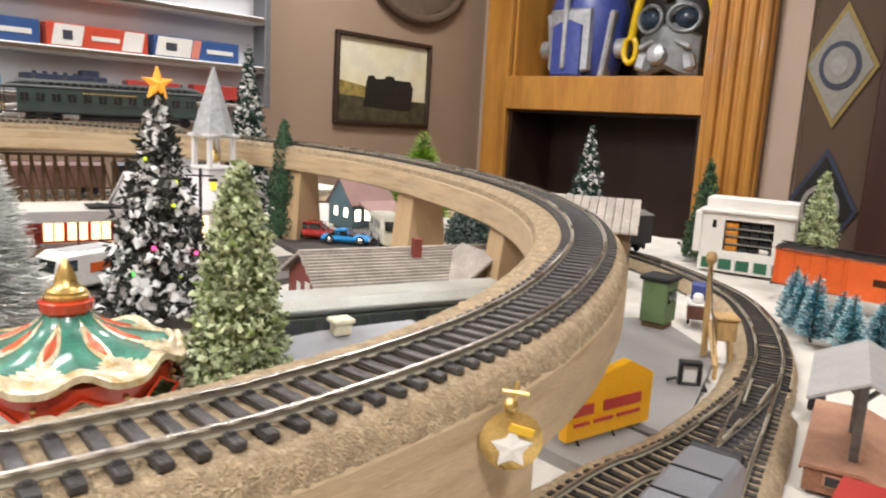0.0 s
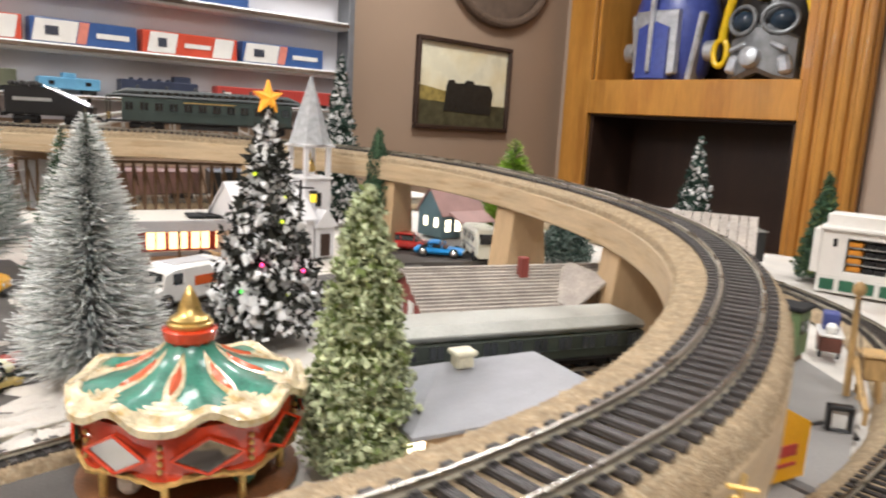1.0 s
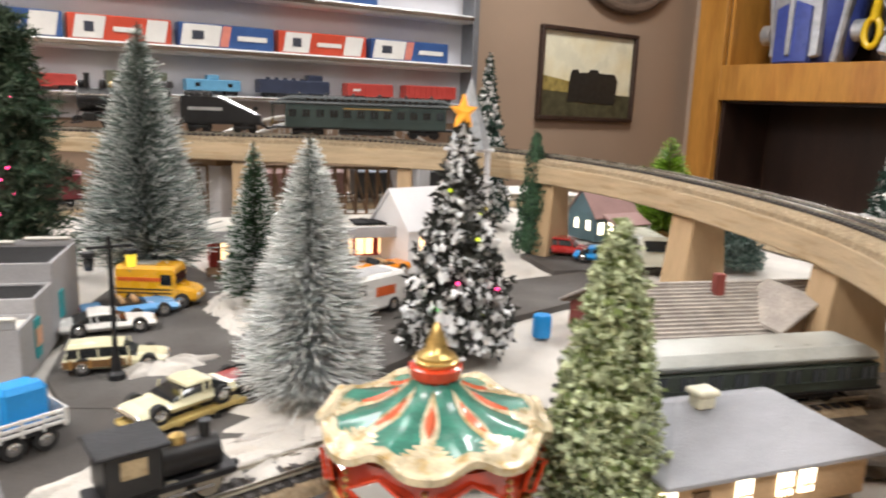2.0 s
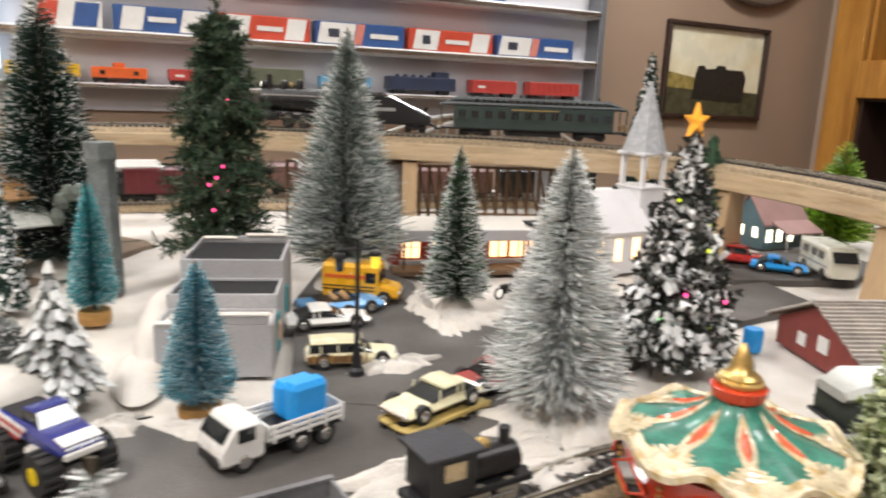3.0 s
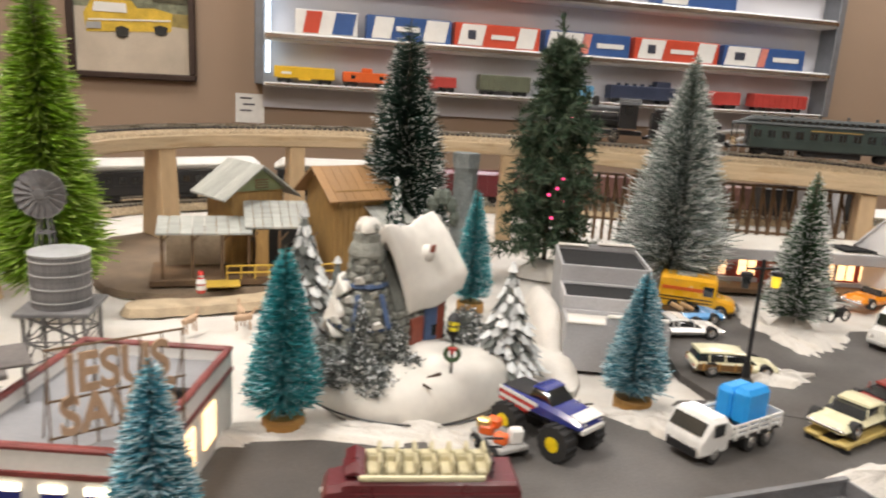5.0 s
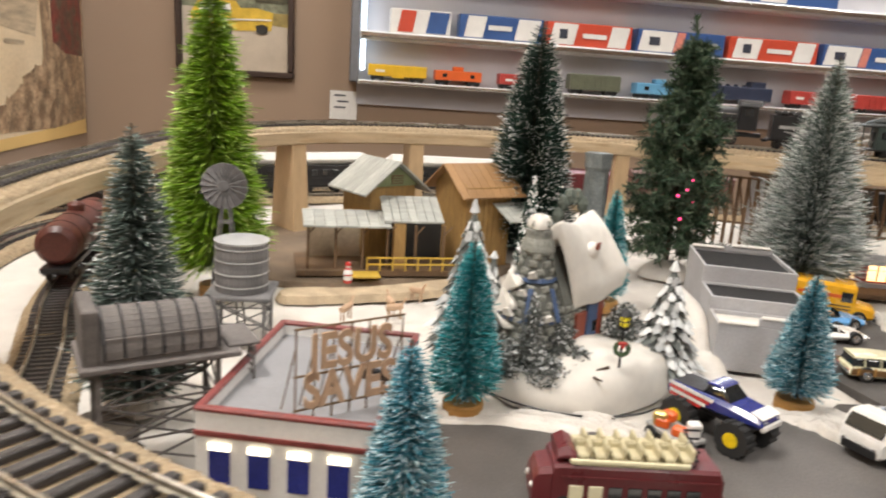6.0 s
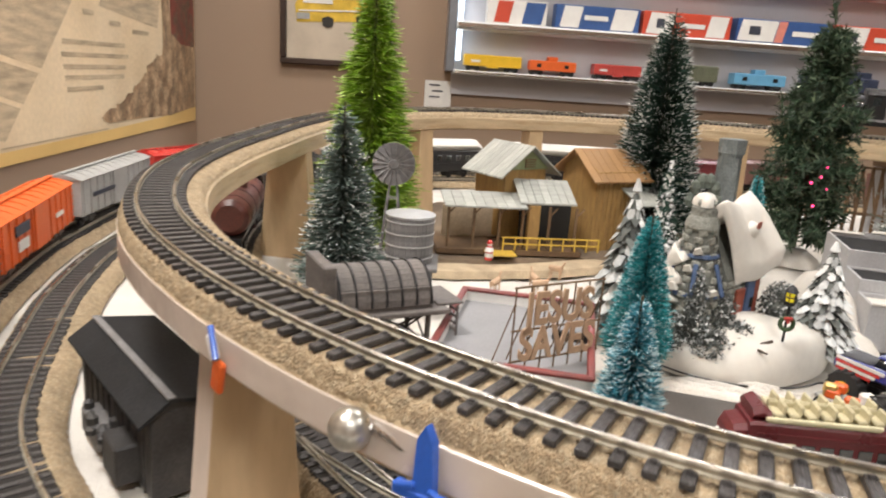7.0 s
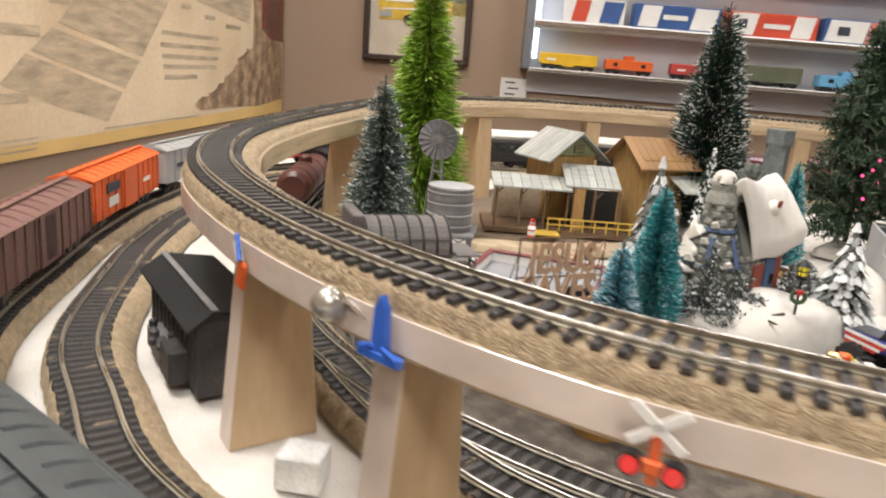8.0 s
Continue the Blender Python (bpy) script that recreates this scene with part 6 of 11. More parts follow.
def snow_cottage():
    """The glazed ornament: a stone cottage with a heavy snow roof on a round snowy mound."""
    b = thing("snow_cottage", "ceramic stone cottage with thick snow roof on a mound", "ornament", -0.325, 0.52, 1.0, 0)
    Shape().lathe([(0.0, 0.0), (0.0765, 0.0), (0.0775, 0.005), (0.076, 0.016), (0.070, 0.025), (0.055, 0.030), (0.03, 0.032), (0.0, 0.033)], n=44,
                  wave=lambda a, j: (0.004 * math.sin(3 * a + 1) if 0 < j < 6 else 0, 0.0035 * math.sin(2 * a + 0.7 * j) if 2 < j < 7 else 0), sx=0.93).obj("mound", SNOWGLAZE, b, "glossy white snow mound", smooth=70)
    # stone walls
    wx, wy = 0.025, 0.0165
    hx, hy, rz = -0.007, -0.012, 55
    m = pose(hx, hy, 0.02, 0, 0, rz)
    core = Shape().box(0, 0, 0.020, 2 * wx, 2 * wy, 0.040)
    core.prism([(-wy, 0.040), (wy, 0.040), (0, 0.075)], -wx, wx, axis="x")
    core.obj("wall_core", MORTAR, b, at=m)
    stone = Shape().box(0, 0, 0, 0.0058, 0.0017, 0.0045, 0.0007).mesh("stone", STONE)
    rng = random.Random(9)
    for side in range(4):
        n = 7 if side % 2 == 0 else 6
        half = wx if side % 2 == 0 else wy
        dist = wy if side % 2 == 0 else wx
        for r in range(7):
            for i in range(n):
                u = -half + (i + 0.5 + 0.25 * (r % 2)) * 2 * half / n
                if abs(u) > half - 0.001:
                    continue
                o = new("stone", stone)
                o.parent = b
                o.matrix_basis = m @ Matrix.Rotation(side * math.pi / 2, 4, "Z") @ pose(u, -dist - 0.0004, 0.004 + r * 0.0054, rng.uniform(-6, 6), rng.uniform(-12, 12), 0)
    # tower at the back left
    tm = pose(-0.0285, -0.037, 0.022)
    Shape().lathe([(0.0, 0), (0.021, 0), (0.0205, 0.028), (0.0165, 0.040), (0.0115, 0.056), (0.0095, 0.070), (0.0, 0.071)], n=10).obj("tower_core", MORTAR, b, at=tm)
    for r in range(14):
        zz = 0.003 + r * 0.0051
        rad = float(np.interp(zz, (0, 0.028, 0.040, 0.056, 0.070), (0.0208, 0.0203, 0.0165, 0.0116, 0.0097)))
        cnt = max(6, int(rad * 700))
        for i in range(cnt):
            a = 2 * math.pi * (i + 0.5 * (r % 2)) / cnt
            o = new("stone", stone)
            o.parent = b
            o.matrix_basis = tm @ pose(rad * math.cos(a), rad * math.sin(a), zz, rng.uniform(-8, 8), rng.uniform(-15, 15), math.degrees(a) + 90)
    for z0, r0 in ((0.027, 0.0208), (0.052, 0.0135)):
        Shape().lathe([(r0, z0), (r0 + 0.001, z0 + 0.001), (r0 + 0.0002, z0 + 0.003), (r0 - 0.004, z0 + 0.0034)], n=10).obj("timber_band", TRIMBLUE, b, "blue timber band", at=tm)
    for a in (200, 262, 320):
        Shape().box(0, 0, 0, 0.0035, 0.002, 0.022, 0.0006, rx=-22).obj("timber_post", TRIMBLUE, b, at=tm @ pose(0.0186 * math.cos(radians(a)), 0.0186 * math.sin(radians(a)), 0.039, 0, 0, a + 90))
    Shape().lathe([(0.0105, 0.070), (0.0115, 0.072), (0.0105, 0.077), (0.0085, 0.080), (0.0085, 0.085), (0.0, 0.086)], n=10).obj("tower_cap", STONE, b, at=tm)
    for a_ in (0, 120, 240):
        Shape().ball(0.004 * math.cos(radians(a_)), 0.004 * math.sin(radians(a_)), 0.088, 0.0036, 8).obj("cap_stone", STONE, b, at=tm)
    Shape().lathe([(0.0075, 0.086), (0.007, 0.090), (0.004, 0.0935), (0.0, 0.095)], n=12, wave=lambda a, j: (0.0018 * math.sin(3 * a), 0)).obj("snow_cap", SNOWGLAZE, b, at=tm, smooth=70)
    # snow lying down the tower's shoulder
    vs, fs = [], []
    for i in range(9):
        u = i / 8
        for j in range(7):
            a = radians(150 + 95 * (j / 6) * (0.75 + 0.25 * math.sin(i * 1.7)))
            zz = 0.056 - 0.032 * u
            rad = float(np.interp(zz, (0, 0.028, 0.040, 0.056, 0.070), (0.0208, 0.0203, 0.0165, 0.0116, 0.0097))) + 0.0022 + 0.0018 * math.sin(math.pi * j / 6)
            vs.append((rad * math.cos(a), rad * math.sin(a), zz + 0.002 * math.sin(j * 2.1)))
    for i in range(8):
        for j in range(6):
            fs.append((i * 7 + j, i * 7 + j + 1, i * 7 + 8 + j, i * 7 + 7 + j))
    sh = Shape().add(vs, fs).obj("shoulder_snow", SNOWGLAZE, b, "snow slope on the tower shoulder", smooth=70, at=tm)
    sol = sh.modifiers.new("thick", "SOLIDIFY")
    sol.thickness, sol.offset = 0.0035, 0
    for a_, z_, w_, h_ in ((225, 0.0305, 0.0085, 0.006), (262, 0.0555, 0.0060, 0.005), (300, 0.030, 0.0065, 0.0045), (245, 0.044, 0.006, 0.005)):
        r_ = float(np.interp(z_, (0, 0.028, 0.040, 0.056, 0.070), (0.0208, 0.0203, 0.0165, 0.0116, 0.0097))) + 0.0012
        wd = Shape()
        wd.prism([(-w_ / 2, 0), (w_ / 2, 0.001), (w_ * 0.2, h_), (-w_ * 0.4, h_ * 0.75)], -0.0016, 0.0012)
        wd.obj("ledge_snow", SNOWGLAZE, b, "patch of snow on a ledge", smooth=60, at=tm @ pose(r_ * math.cos(radians(a_)), r_ * math.sin(radians(a_)), z_, 12, 0, a_ + 90))
    # the sagging snow roof: a thick blanket over both slopes
    rx, ry = 28, 24
    def blanket(u, v):
        side = 2 * v - 1
        q = abs(side)
        # horned ridge ends, a sagging middle and one long drooping front corner
        top = (-0.0305 + 0.065 * u, -0.0085 + 0.0135 * u, 0.0885 + 0.003 * u + 0.0045 * abs(2 * u - 1) ** 1.7)
        eave = (-0.0165 + 0.0495 * u, -0.0190 - 0.0100 * u, 0.0440 + 0.0105 * u + 0.002 * (2 * u - 1) ** 2) if side < 0 else (-0.030 + 0.06 * u, 0.024, 0.047)
        belly = 0.0045 * math.sin(math.pi * q) * (0.55 + 0.45 * math.sin(math.pi * u))
        return top[0] + (eave[0] - top[0]) * q, top[1] + (eave[1] - top[1]) * q, top[2] + (eave[2] - top[2]) * q ** 1.12 + belly + 0.0012 * math.sin(u * 9 + 3 * v)
    vs, fs = [], []
    for i in range(rx + 1):
        for j in range(ry + 1):
            x, y, z = blanket(i / rx, j / ry)
            vs.append((x, y, z + 0.0034 * noise.noise((x * 55, y * 55, 1)) + 0.0012 * noise.noise((x * 170, y * 170, 4))))
    k = len(vs)
    for i in range(rx + 1):
        for j in range(ry + 1):
            x, y, z = blanket(i / rx, j / ry)
            vs.append((x * 0.95, y * 0.92, z - 0.0120))
    for i in range(rx):
        for j in range(ry):
            q = (i * (ry + 1) + j, (i + 1) * (ry + 1) + j, (i + 1) * (ry + 1) + j + 1, i * (ry + 1) + j + 1)
            fs += [q, tuple(k + t for t in q[::-1])]
    edge = [i * (ry + 1) for i in range(rx + 1)] + [rx * (ry + 1) + j for j in range(1, ry + 1)] + [i * (ry + 1) + ry for i in range(rx - 1, -1, -1)] + [j for j in range(ry - 1, 0, -1)]
    fs += [(edge[i], edge[(i + 1) % len(edge)], k + edge[(i + 1) % len(edge)], k + edge[i]) for i in range(len(edge))]
    roof = Shape().add(vs, fs).obj("snow_roof", SNOWGLAZE, b, "thick white snow roof", smooth=75, at=m)
    soft_ = roof.modifiers.new("soft", "BEVEL")
    soft_.width, soft_.segments, soft_.angle_limit = 0.0036, 4, radians(50)
    Shape().lathe([(0.0055, 0), (0.006, 0.002), (0.0045, 0.007), (0.0, 0.008)], n=12).obj("dormer_snow", SNOWGLAZE, b, at=m @ pose(0.006, -0.0115, 0.0690, 40, 0, 0), smooth=70)
    Shape().box(0, 0, 0, 0.005, 0.0015, 0.0065, 0.0006).obj("dormer_window", DOORRED, b, "small red dormer window", at=m @ pose(0.006, -0.0180, 0.0745, 10, 0, 0))
    # front under the eave: door, blue wall, window
    Shape().box(0, 0, 0, 0.012, 0.0022, 0.030, 0.0004).obj("door", DOORRED, b, "brick red door", at=m @ pose(-0.007, -wy - 0.002, 0.017))
    Shape().box(0, 0, 0, 0.012, 0.0024, 0.040, 0.0004).obj("blue_panel", TRIMBLUE, b, "blue timber panel", at=m @ pose(0.0065, -wy - 0.0024, 0.020))
    Shape().box(0, 0, 0, 0.009, 0.0020, 0.036, 0.0004).obj("brick_panel", DOORRED, b, "brick red wall panel", at=m @ pose(0.0175, -wy - 0.0014, 0.022))
    Shape().box(0, 0, 0, 0.006, 0.0016, 0.008, 0.0004).obj("window", GLASSD, b, at=m @ pose(0.0095, -wy - 0.003, 0.02))
    Shape().box(0, 0, 0, 0.0016, 0.011, 0.024, 0.0004).obj("side_panel", TRIMBLUE, b, at=m @ pose(wx + 0.002, 0.0, 0.016))
    # path, lamp post with a wreath
    Shape().lathe([(0, 0), (0.011, 0), (0.012, 0.002), (0.008, 0.004), (0, 0.0045)], n=16, sx=1.6).obj("snow_path", SNOWGLAZE, b, at=pose(0.038, -0.03, 0.018, 8, 6, 20), smooth=70)
    lp = pose(0.028, -0.060, 0.029) @ Matrix.Scale(0.8, 4)
    Shape().tube((0, 0, 0), (0, 0, 0.03), 0.0011, n=8).obj("lamp_post", BLACKM, b, at=lp)
    wr = torus(Shape(), 0.005, 0.005, 0.0018, 20, 8)
    wr.obj("wreath", mat("wreath_green", (0.05, 0.09, 0.04), 0.8), b, at=lp @ pose(0, -0.002, 0.016))
    Shape().box(0, 0, 0, 0.007, 0.002, 0.003, 0.0008).box(0.0, 0, -0.002, 0.0025, 0.0018, 0.004, 0.0005).obj("bow", REDTRIM, b, "red bow", at=lp @ pose(0, -0.0045, 0.021))
    lan = Shape().lathe([(0.0015, 0.03), (0.0042, 0.031), (0.0042, 0.034)], n=8).lathe([(0.0055, 0.042), (0.003, 0.046), (0.0, 0.048)], n=8)
    lan.obj("lantern_frame", BLACKM, b, at=lp)
    Shape().lathe([(0.0034, 0.034), (0.0038, 0.038), (0.0036, 0.042)], n=8).obj("lantern_glass", mat("lantern_yellow", (0.75, 0.6, 0.03), 0.4, emit=0.5), b, "yellow lantern glass", at=lp)
    for k_ in range(6):
        a = k_ * math.pi / 3
        Shape().tube((0.0042 * math.cos(a), 0.0042 * math.sin(a), 0.033), (0.0042 * math.cos(a), 0.0042 * math.sin(a), 0.0425), 0.0004, n=5).obj("lantern_bar", BLACKM, b, at=lp)
    Shape().lathe([(0.0042, 0.0373), (0.0047, 0.0378), (0.0042, 0.0383)], n=10).obj("lantern_band", BLACKM, b, at=lp)
    # resin pines: overlapping snow-laden boughs
    DARKRESIN = mat("dark_grey_green_resin", (0.105, 0.115, 0.108), 0.75, island=0.55)
    for x, y, z, h, r, tiers, seed in ((-0.072, -0.016, 0.012, 0.107, 0.029, 14, 1), (0.064, -0.009, 0.010, 0.078, 0.0262, 13, 2), (-0.058, 0.03, 0.014, 0.06, 0.014, 8, 10)):
        rg = random.Random(seed)
        s = Shape()
        for k_ in range(tiers):
            u = k_ / tiers
            rad = r * (1 - u) ** 0.85 + 0.002
            zz = h * (0.09 + 0.85 * u)
            cnt = max(8, int(20 * (1 - u) + 7))
            for i in range(cnt):
                a = 2 * math.pi * (i + 0.5 * (k_ % 2) + rg.uniform(-0.25, 0.25)) / cnt
                ln = rad * rg.uniform(0.8, 1.12)
                w = 3.3 * rad / cnt + 0.0007
                dz = -h / tiers * rg.uniform(0.75, 1.35)
                ca, sa = math.cos(a), math.sin(a)
                p = lambda d, o, zq: (d * ca - o * sa, d * sa + o * ca, zz + zq)
                s.add([p(0, 0, 0.003), p(ln * 0.6, -w, dz * 0.3), p(ln * 0.6, w, dz * 0.3), p(ln * 0.95, 0, dz * 1.1)], [(0, 1, 2), (1, 3, 2), (0, 3, 1), (0, 2, 3)], 0)
                if rg.random() < 0.52:
                    t_ = w * 0.55
                    s.add([p(ln * 0.5, -w * 0.7, dz * 0.2), p(ln * 0.5, w * 0.7, dz * 0.2), p(ln * 0.9, w * 0.75, dz * 0.8), p(ln * 1.03, 0, dz * 1.0), p(ln * 0.9, -w * 0.75, dz * 0.8), p(ln * 0.74, 0, dz * 0.38 + t_)],
                          [(0, 1, 5), (1, 2, 5), (2, 3, 5), (3, 4, 5), (4, 0, 5), (0, 4, 3, 2, 1)], 1)
        s.lathe([(0.0, h * 0.9), (0.0035, h * 0.92), (0.001, h), (0, h)], n=7, k=1)
        s.lathe([(r * 0.55, 0), (r * 0.4, h * 0.3), (0.002, h * 0.9)], n=9)
        s.obj("resin_pine", [DARKRESIN, RESINSNOW], b, "snow-laden grey-green pine", smooth=0, fix=False, at=pose(x, y, z))
    # bristly snow-flecked bushes heaped in front of the tower
    for x, y, z, h, r, n_, size, seed, cone in ((-0.0275, -0.060, 0.022, 0.050, 0.0125, 1000, 0.0012, 3, 1), (-0.042, -0.056, 0.016, 0.024, 0.016, 1100, 0.0013, 4, 0), (-0.016, -0.064, 0.016, 0.017, 0.014, 900, 0.0013, 5, 0), (-0.055, -0.042, 0.014, 0.026, 0.012, 700, 0.0013, 7, 0),
                                                (-0.010, -0.046, 0.024, 0.030, 0.012, 800, 0.0013, 9, 0), (0.036, -0.006, 0.024, 0.030, 0.015, 900, 0.0013, 6, 0), (0.004, -0.052, 0.022, 0.013, 0.010, 500, 0.0013, 12, 0)):
        def dome(u):
            k = (1 - u) ** 0.8 if cone else math.sqrt(max(0.0, 1 - u * u))
            return k * (1 + 0.12 * math.sin(u * 17 + seed)), h * u, r
        v, f, m_ = clumps(dome, n_, size, 200 + seed, 0.36, 0.7, 0.22, 0.62)
        cr = sheet("resin_bush", v, f, [DARKRESIN, RESINSNOW], False, m_)
        cr.parent, cr.matrix_basis = b, pose(x, y, z)
        cr["label"] = "bristly snow-flecked bush"
        Shape().lathe([(r * 0.6 * max(0.05, dome(i / 8)[0]), dome(i / 8)[1] * 0.92) for i in range(9)], n=10).obj("bush_core", DARKRESIN, b, at=pose(x, y, z))
    # branch lying at the edge of the bushes
    Shape().tube((0.0, -0.070, 0.021), (0.022, -0.060, 0.028), 0.0028, 0.0012, n=8).tube((0.010, -0.066, 0.024), (0.017, -0.074, 0.024), 0.0012, 0.0006, n=6).obj("fallen_branch", BARK, b, "dark fallen branch")


snow_cottage()
clump_tree("small snow-laden pine behind the stone cottage", -0.357, 0.700, 1.004, 1.112, 0.0165, 900, 0.0030, [G_DARK, FLOCK], 61, "flocked trees", split=0.6, leaf=0.6, waves=8)


def floor_cable():
    """The cottage's thin black lead, lying round the foot of the mound and over the street."""
    pts = [(-0.325 + 0.079 * math.cos(radians(a)), 0.52 + 0.083 * math.sin(radians(a))) for a in range(205, 316, 10)] + [(-0.256, 0.462), (-0.235, 0.474), (-0.205, 0.486)]
    line, _ = spline(pts, 90, False)
    s = Shape()
    for p, q in zip(line, line[1:]):
        s.tube((p[0], p[1], 1.0042), (q[0], q[1], 1.0042), 0.0007, n=6, caps=False)
    tagged(s.obj("power_cable", BLACK), "thin black power lead lying round the snowy mound", "cable")


floor_cable()


def lettering(text, size, depth):
    cu = bpy.data.curves.new("letters", "FONT")
    cu.body, cu.size, cu.extrude, cu.align_x, cu.offset = text, size, depth, "CENTER", 0.0005
    ob = new("letters", cu)
    bpy.context.view_layer.update()
    me = bpy.data.meshes.new_from_object(ob.evaluated_get(bpy.context.evaluated_depsgraph_get()))
    bpy.data.objects.remove(ob)
    return me


def diner():
    b = thing("model_diner", "white flat-roofed diner with red trim and blue windows", "diner", -0.459, 0.366, 1.0, 1)
    DINERRED = mat("dull_red_trim", (0.19, 0.04, 0.035), 0.5, vary=0.25)
    w, d, h, t = 0.040, 0.058, 0.048, 0.0025
    for cx, cy, sx, sy in ((0, -d, 2 * w + t, t), (0, d, 2 * w + t, t), (-w, 0, t, 2 * d - t), (w, 0, t, 2 * d - t)):
        Shape().box(cx, cy, h / 2, sx, sy, h).obj("wall", BOXWHITE, b, "white parapet wall")
    Shape().box(0, 0, h - 0.008, 2 * w - t, 2 * d - t, 0.003).obj("roof", mat("diner_grey_roof", (0.24, 0.24, 0.25), 0.8, vary=0.1, grain=30), b, "flat grey roof")
    for x, y, sx, sy in ((0, -d, 2 * w + 0.004, 0.004), (0, d, 2 * w + 0.004, 0.004), (-w, 0, 0.004, 2 * d), (w, 0, 0.004, 2 * d)):
        Shape().box(x, y, h + 0.0006, sx, sy, 0.0026, 0.0008).obj("coping", DINERRED, b, "red coping strip")
    Shape().box(0, -d - 0.0016, h - 0.0105, 2 * w + 0.003, 0.0016, 0.0022).obj("stripe", DINERRED, b, "red stripe")
    Shape().box(w + 0.0016, 0, h - 0.0105, 0.0016, 2 * d, 0.0022).obj("stripe", DINERRED, b)
    BLUEWIN = mat("blue_window", (0.02, 0.03, 0.2), 0.2, vary=0.2)
    for x in (-0.03, -0.012, 0.006, 0.024):
        Shape().box(x, -d - 0.0016, 0.022, 0.0095, 0.0014, 0.017).obj("window", BLUEWIN, b, "blue window")
        Shape().box(x, -d - 0.002, 0.0315, 0.0095, 0.0012, 0.003).obj("lit_transom", LITWHITE, b)
    for y in (-0.04, -0.01, 0.02):
        Shape().box(w + 0.0018, y, 0.022, 0.0014, 0.016, 0.02).obj("window", LITWIN, b, "warm lit window")
    # low black bar put in for the notch of the stepped roof edge
    Shape().box(w * 0.72, 0.008, h - 0.0045, w * 0.5, 0.004, 0.006, 0.0006).obj("roof_divider", ROOFBLACK, b, "low black bar standing for the notch in the roof edge")
    # rooftop sign on a wire frame
    sg = thing("rooftop_sign", "laser-cut wooden rooftop sign reading JESUS SAVES", "sign", -0.437, 0.334, 1.0415, 41)
    sg.matrix_basis = sg.matrix_basis @ Matrix.Diagonal((0.9, 1.0, 1.2, 1.0))
    for i in range(7):
        x = -0.03 + 0.01 * i
        Shape().tube((x, 0, 0), (x, 0, 0.037), 0.0005, n=6).obj("upright", BROWNW, sg)
        Shape().tube((x, 0, 0.03), (x, 0.016, 0), 0.0004, n=6).obj("brace", BROWNW, sg)
    for z in (0.005, 0.0185, 0.037):
        Shape().tube((-0.031, 0, z), (0.031, 0, z), 0.0005, n=6).obj("crossbar", BROWNW, sg)
    for text, z in (("JESUS", 0.021), ("SAVES", 0.006)):
        ob = new("word", lettering(text, 0.0195, 0.0006))
        ob.data.materials.clear()
        ob.data.materials.append(LASER)
        ob.parent, ob.matrix_basis = sg, pose(0, -0.0012, z, 90, 0, 0)
        ob["label"] = "cut-out wooden letters"


diner()


def trestle_legs(parent, x0, x1, y0, y1, z0, z1, material, r=0.0011, n=2):
    for x in (x0, x1):
        for y in (y0, y1):
            Shape().box(x, y, (z0 + z1) / 2, 2 * r, 2 * r, z1 - z0).obj("leg", material, parent)
    for a, b in (((x0, y0), (x1, y0)), ((x1, y0), (x1, y1)), ((x1, y1), (x0, y1)), ((x0, y1), (x0, y0))):
        for i in range(n):
            za, zb = z0 + (z1 - z0) * i / n, z0 + (z1 - z0) * (i + 1) / n
            Shape().tube((*a, za), (*b, zb), r * 0.6, n=6).tube((*b, za), (*a, zb), r * 0.6, n=6).obj("cross_brace", material, parent)
            Shape().tube((*a, zb), (*b, zb), r * 0.6, n=6).obj("girt", material, parent)


def water_tank():
    b = thing("water_tank", "grey wooden water tank on a braced timber stand", "water tower", -0.5605, 0.508, 1.0, 12)
    trestle_legs(b, -0.02, 0.02, -0.02, 0.02, 0.0, 0.036, GREYTIMBER)
    Shape().box(0, 0, 0.0375, 0.05, 0.05, 0.003, 0.0006).obj("platform", GREYTIMBER, b)
    stave = Shape().box(0, 0, 0, 0.0044, 0.0018, 0.036, 0.0004).mesh("stave", GREYTIMBER)
    for i in range(28):
        a = 2 * math.pi * i / 28
        o = new("stave", stave)
        o.parent, o.matrix_basis = b, pose(0.0192 * math.cos(a), 0.0192 * math.sin(a), 0.057, 0, 0, math.degrees(a) + 90)
    for z in (0.043, 0.052, 0.061, 0.070):
        Shape().lathe([(0.0202, z), (0.0208, z + 0.0003), (0.0208, z + 0.001), (0.0202, z + 0.0013)], n=28).obj("hoop", CARGREY, b)
    Shape().lathe([(0, 0.074), (0.0205, 0.074), (0.021, 0.0755), (0.0, 0.077)], n=28).obj("lid", ROOFTIN, b, "pale grey lid")
    b.matrix_basis = b.matrix_basis @ Matrix.Diagonal((0.92, 0.92, 1.0, 1.0))


water_tank()


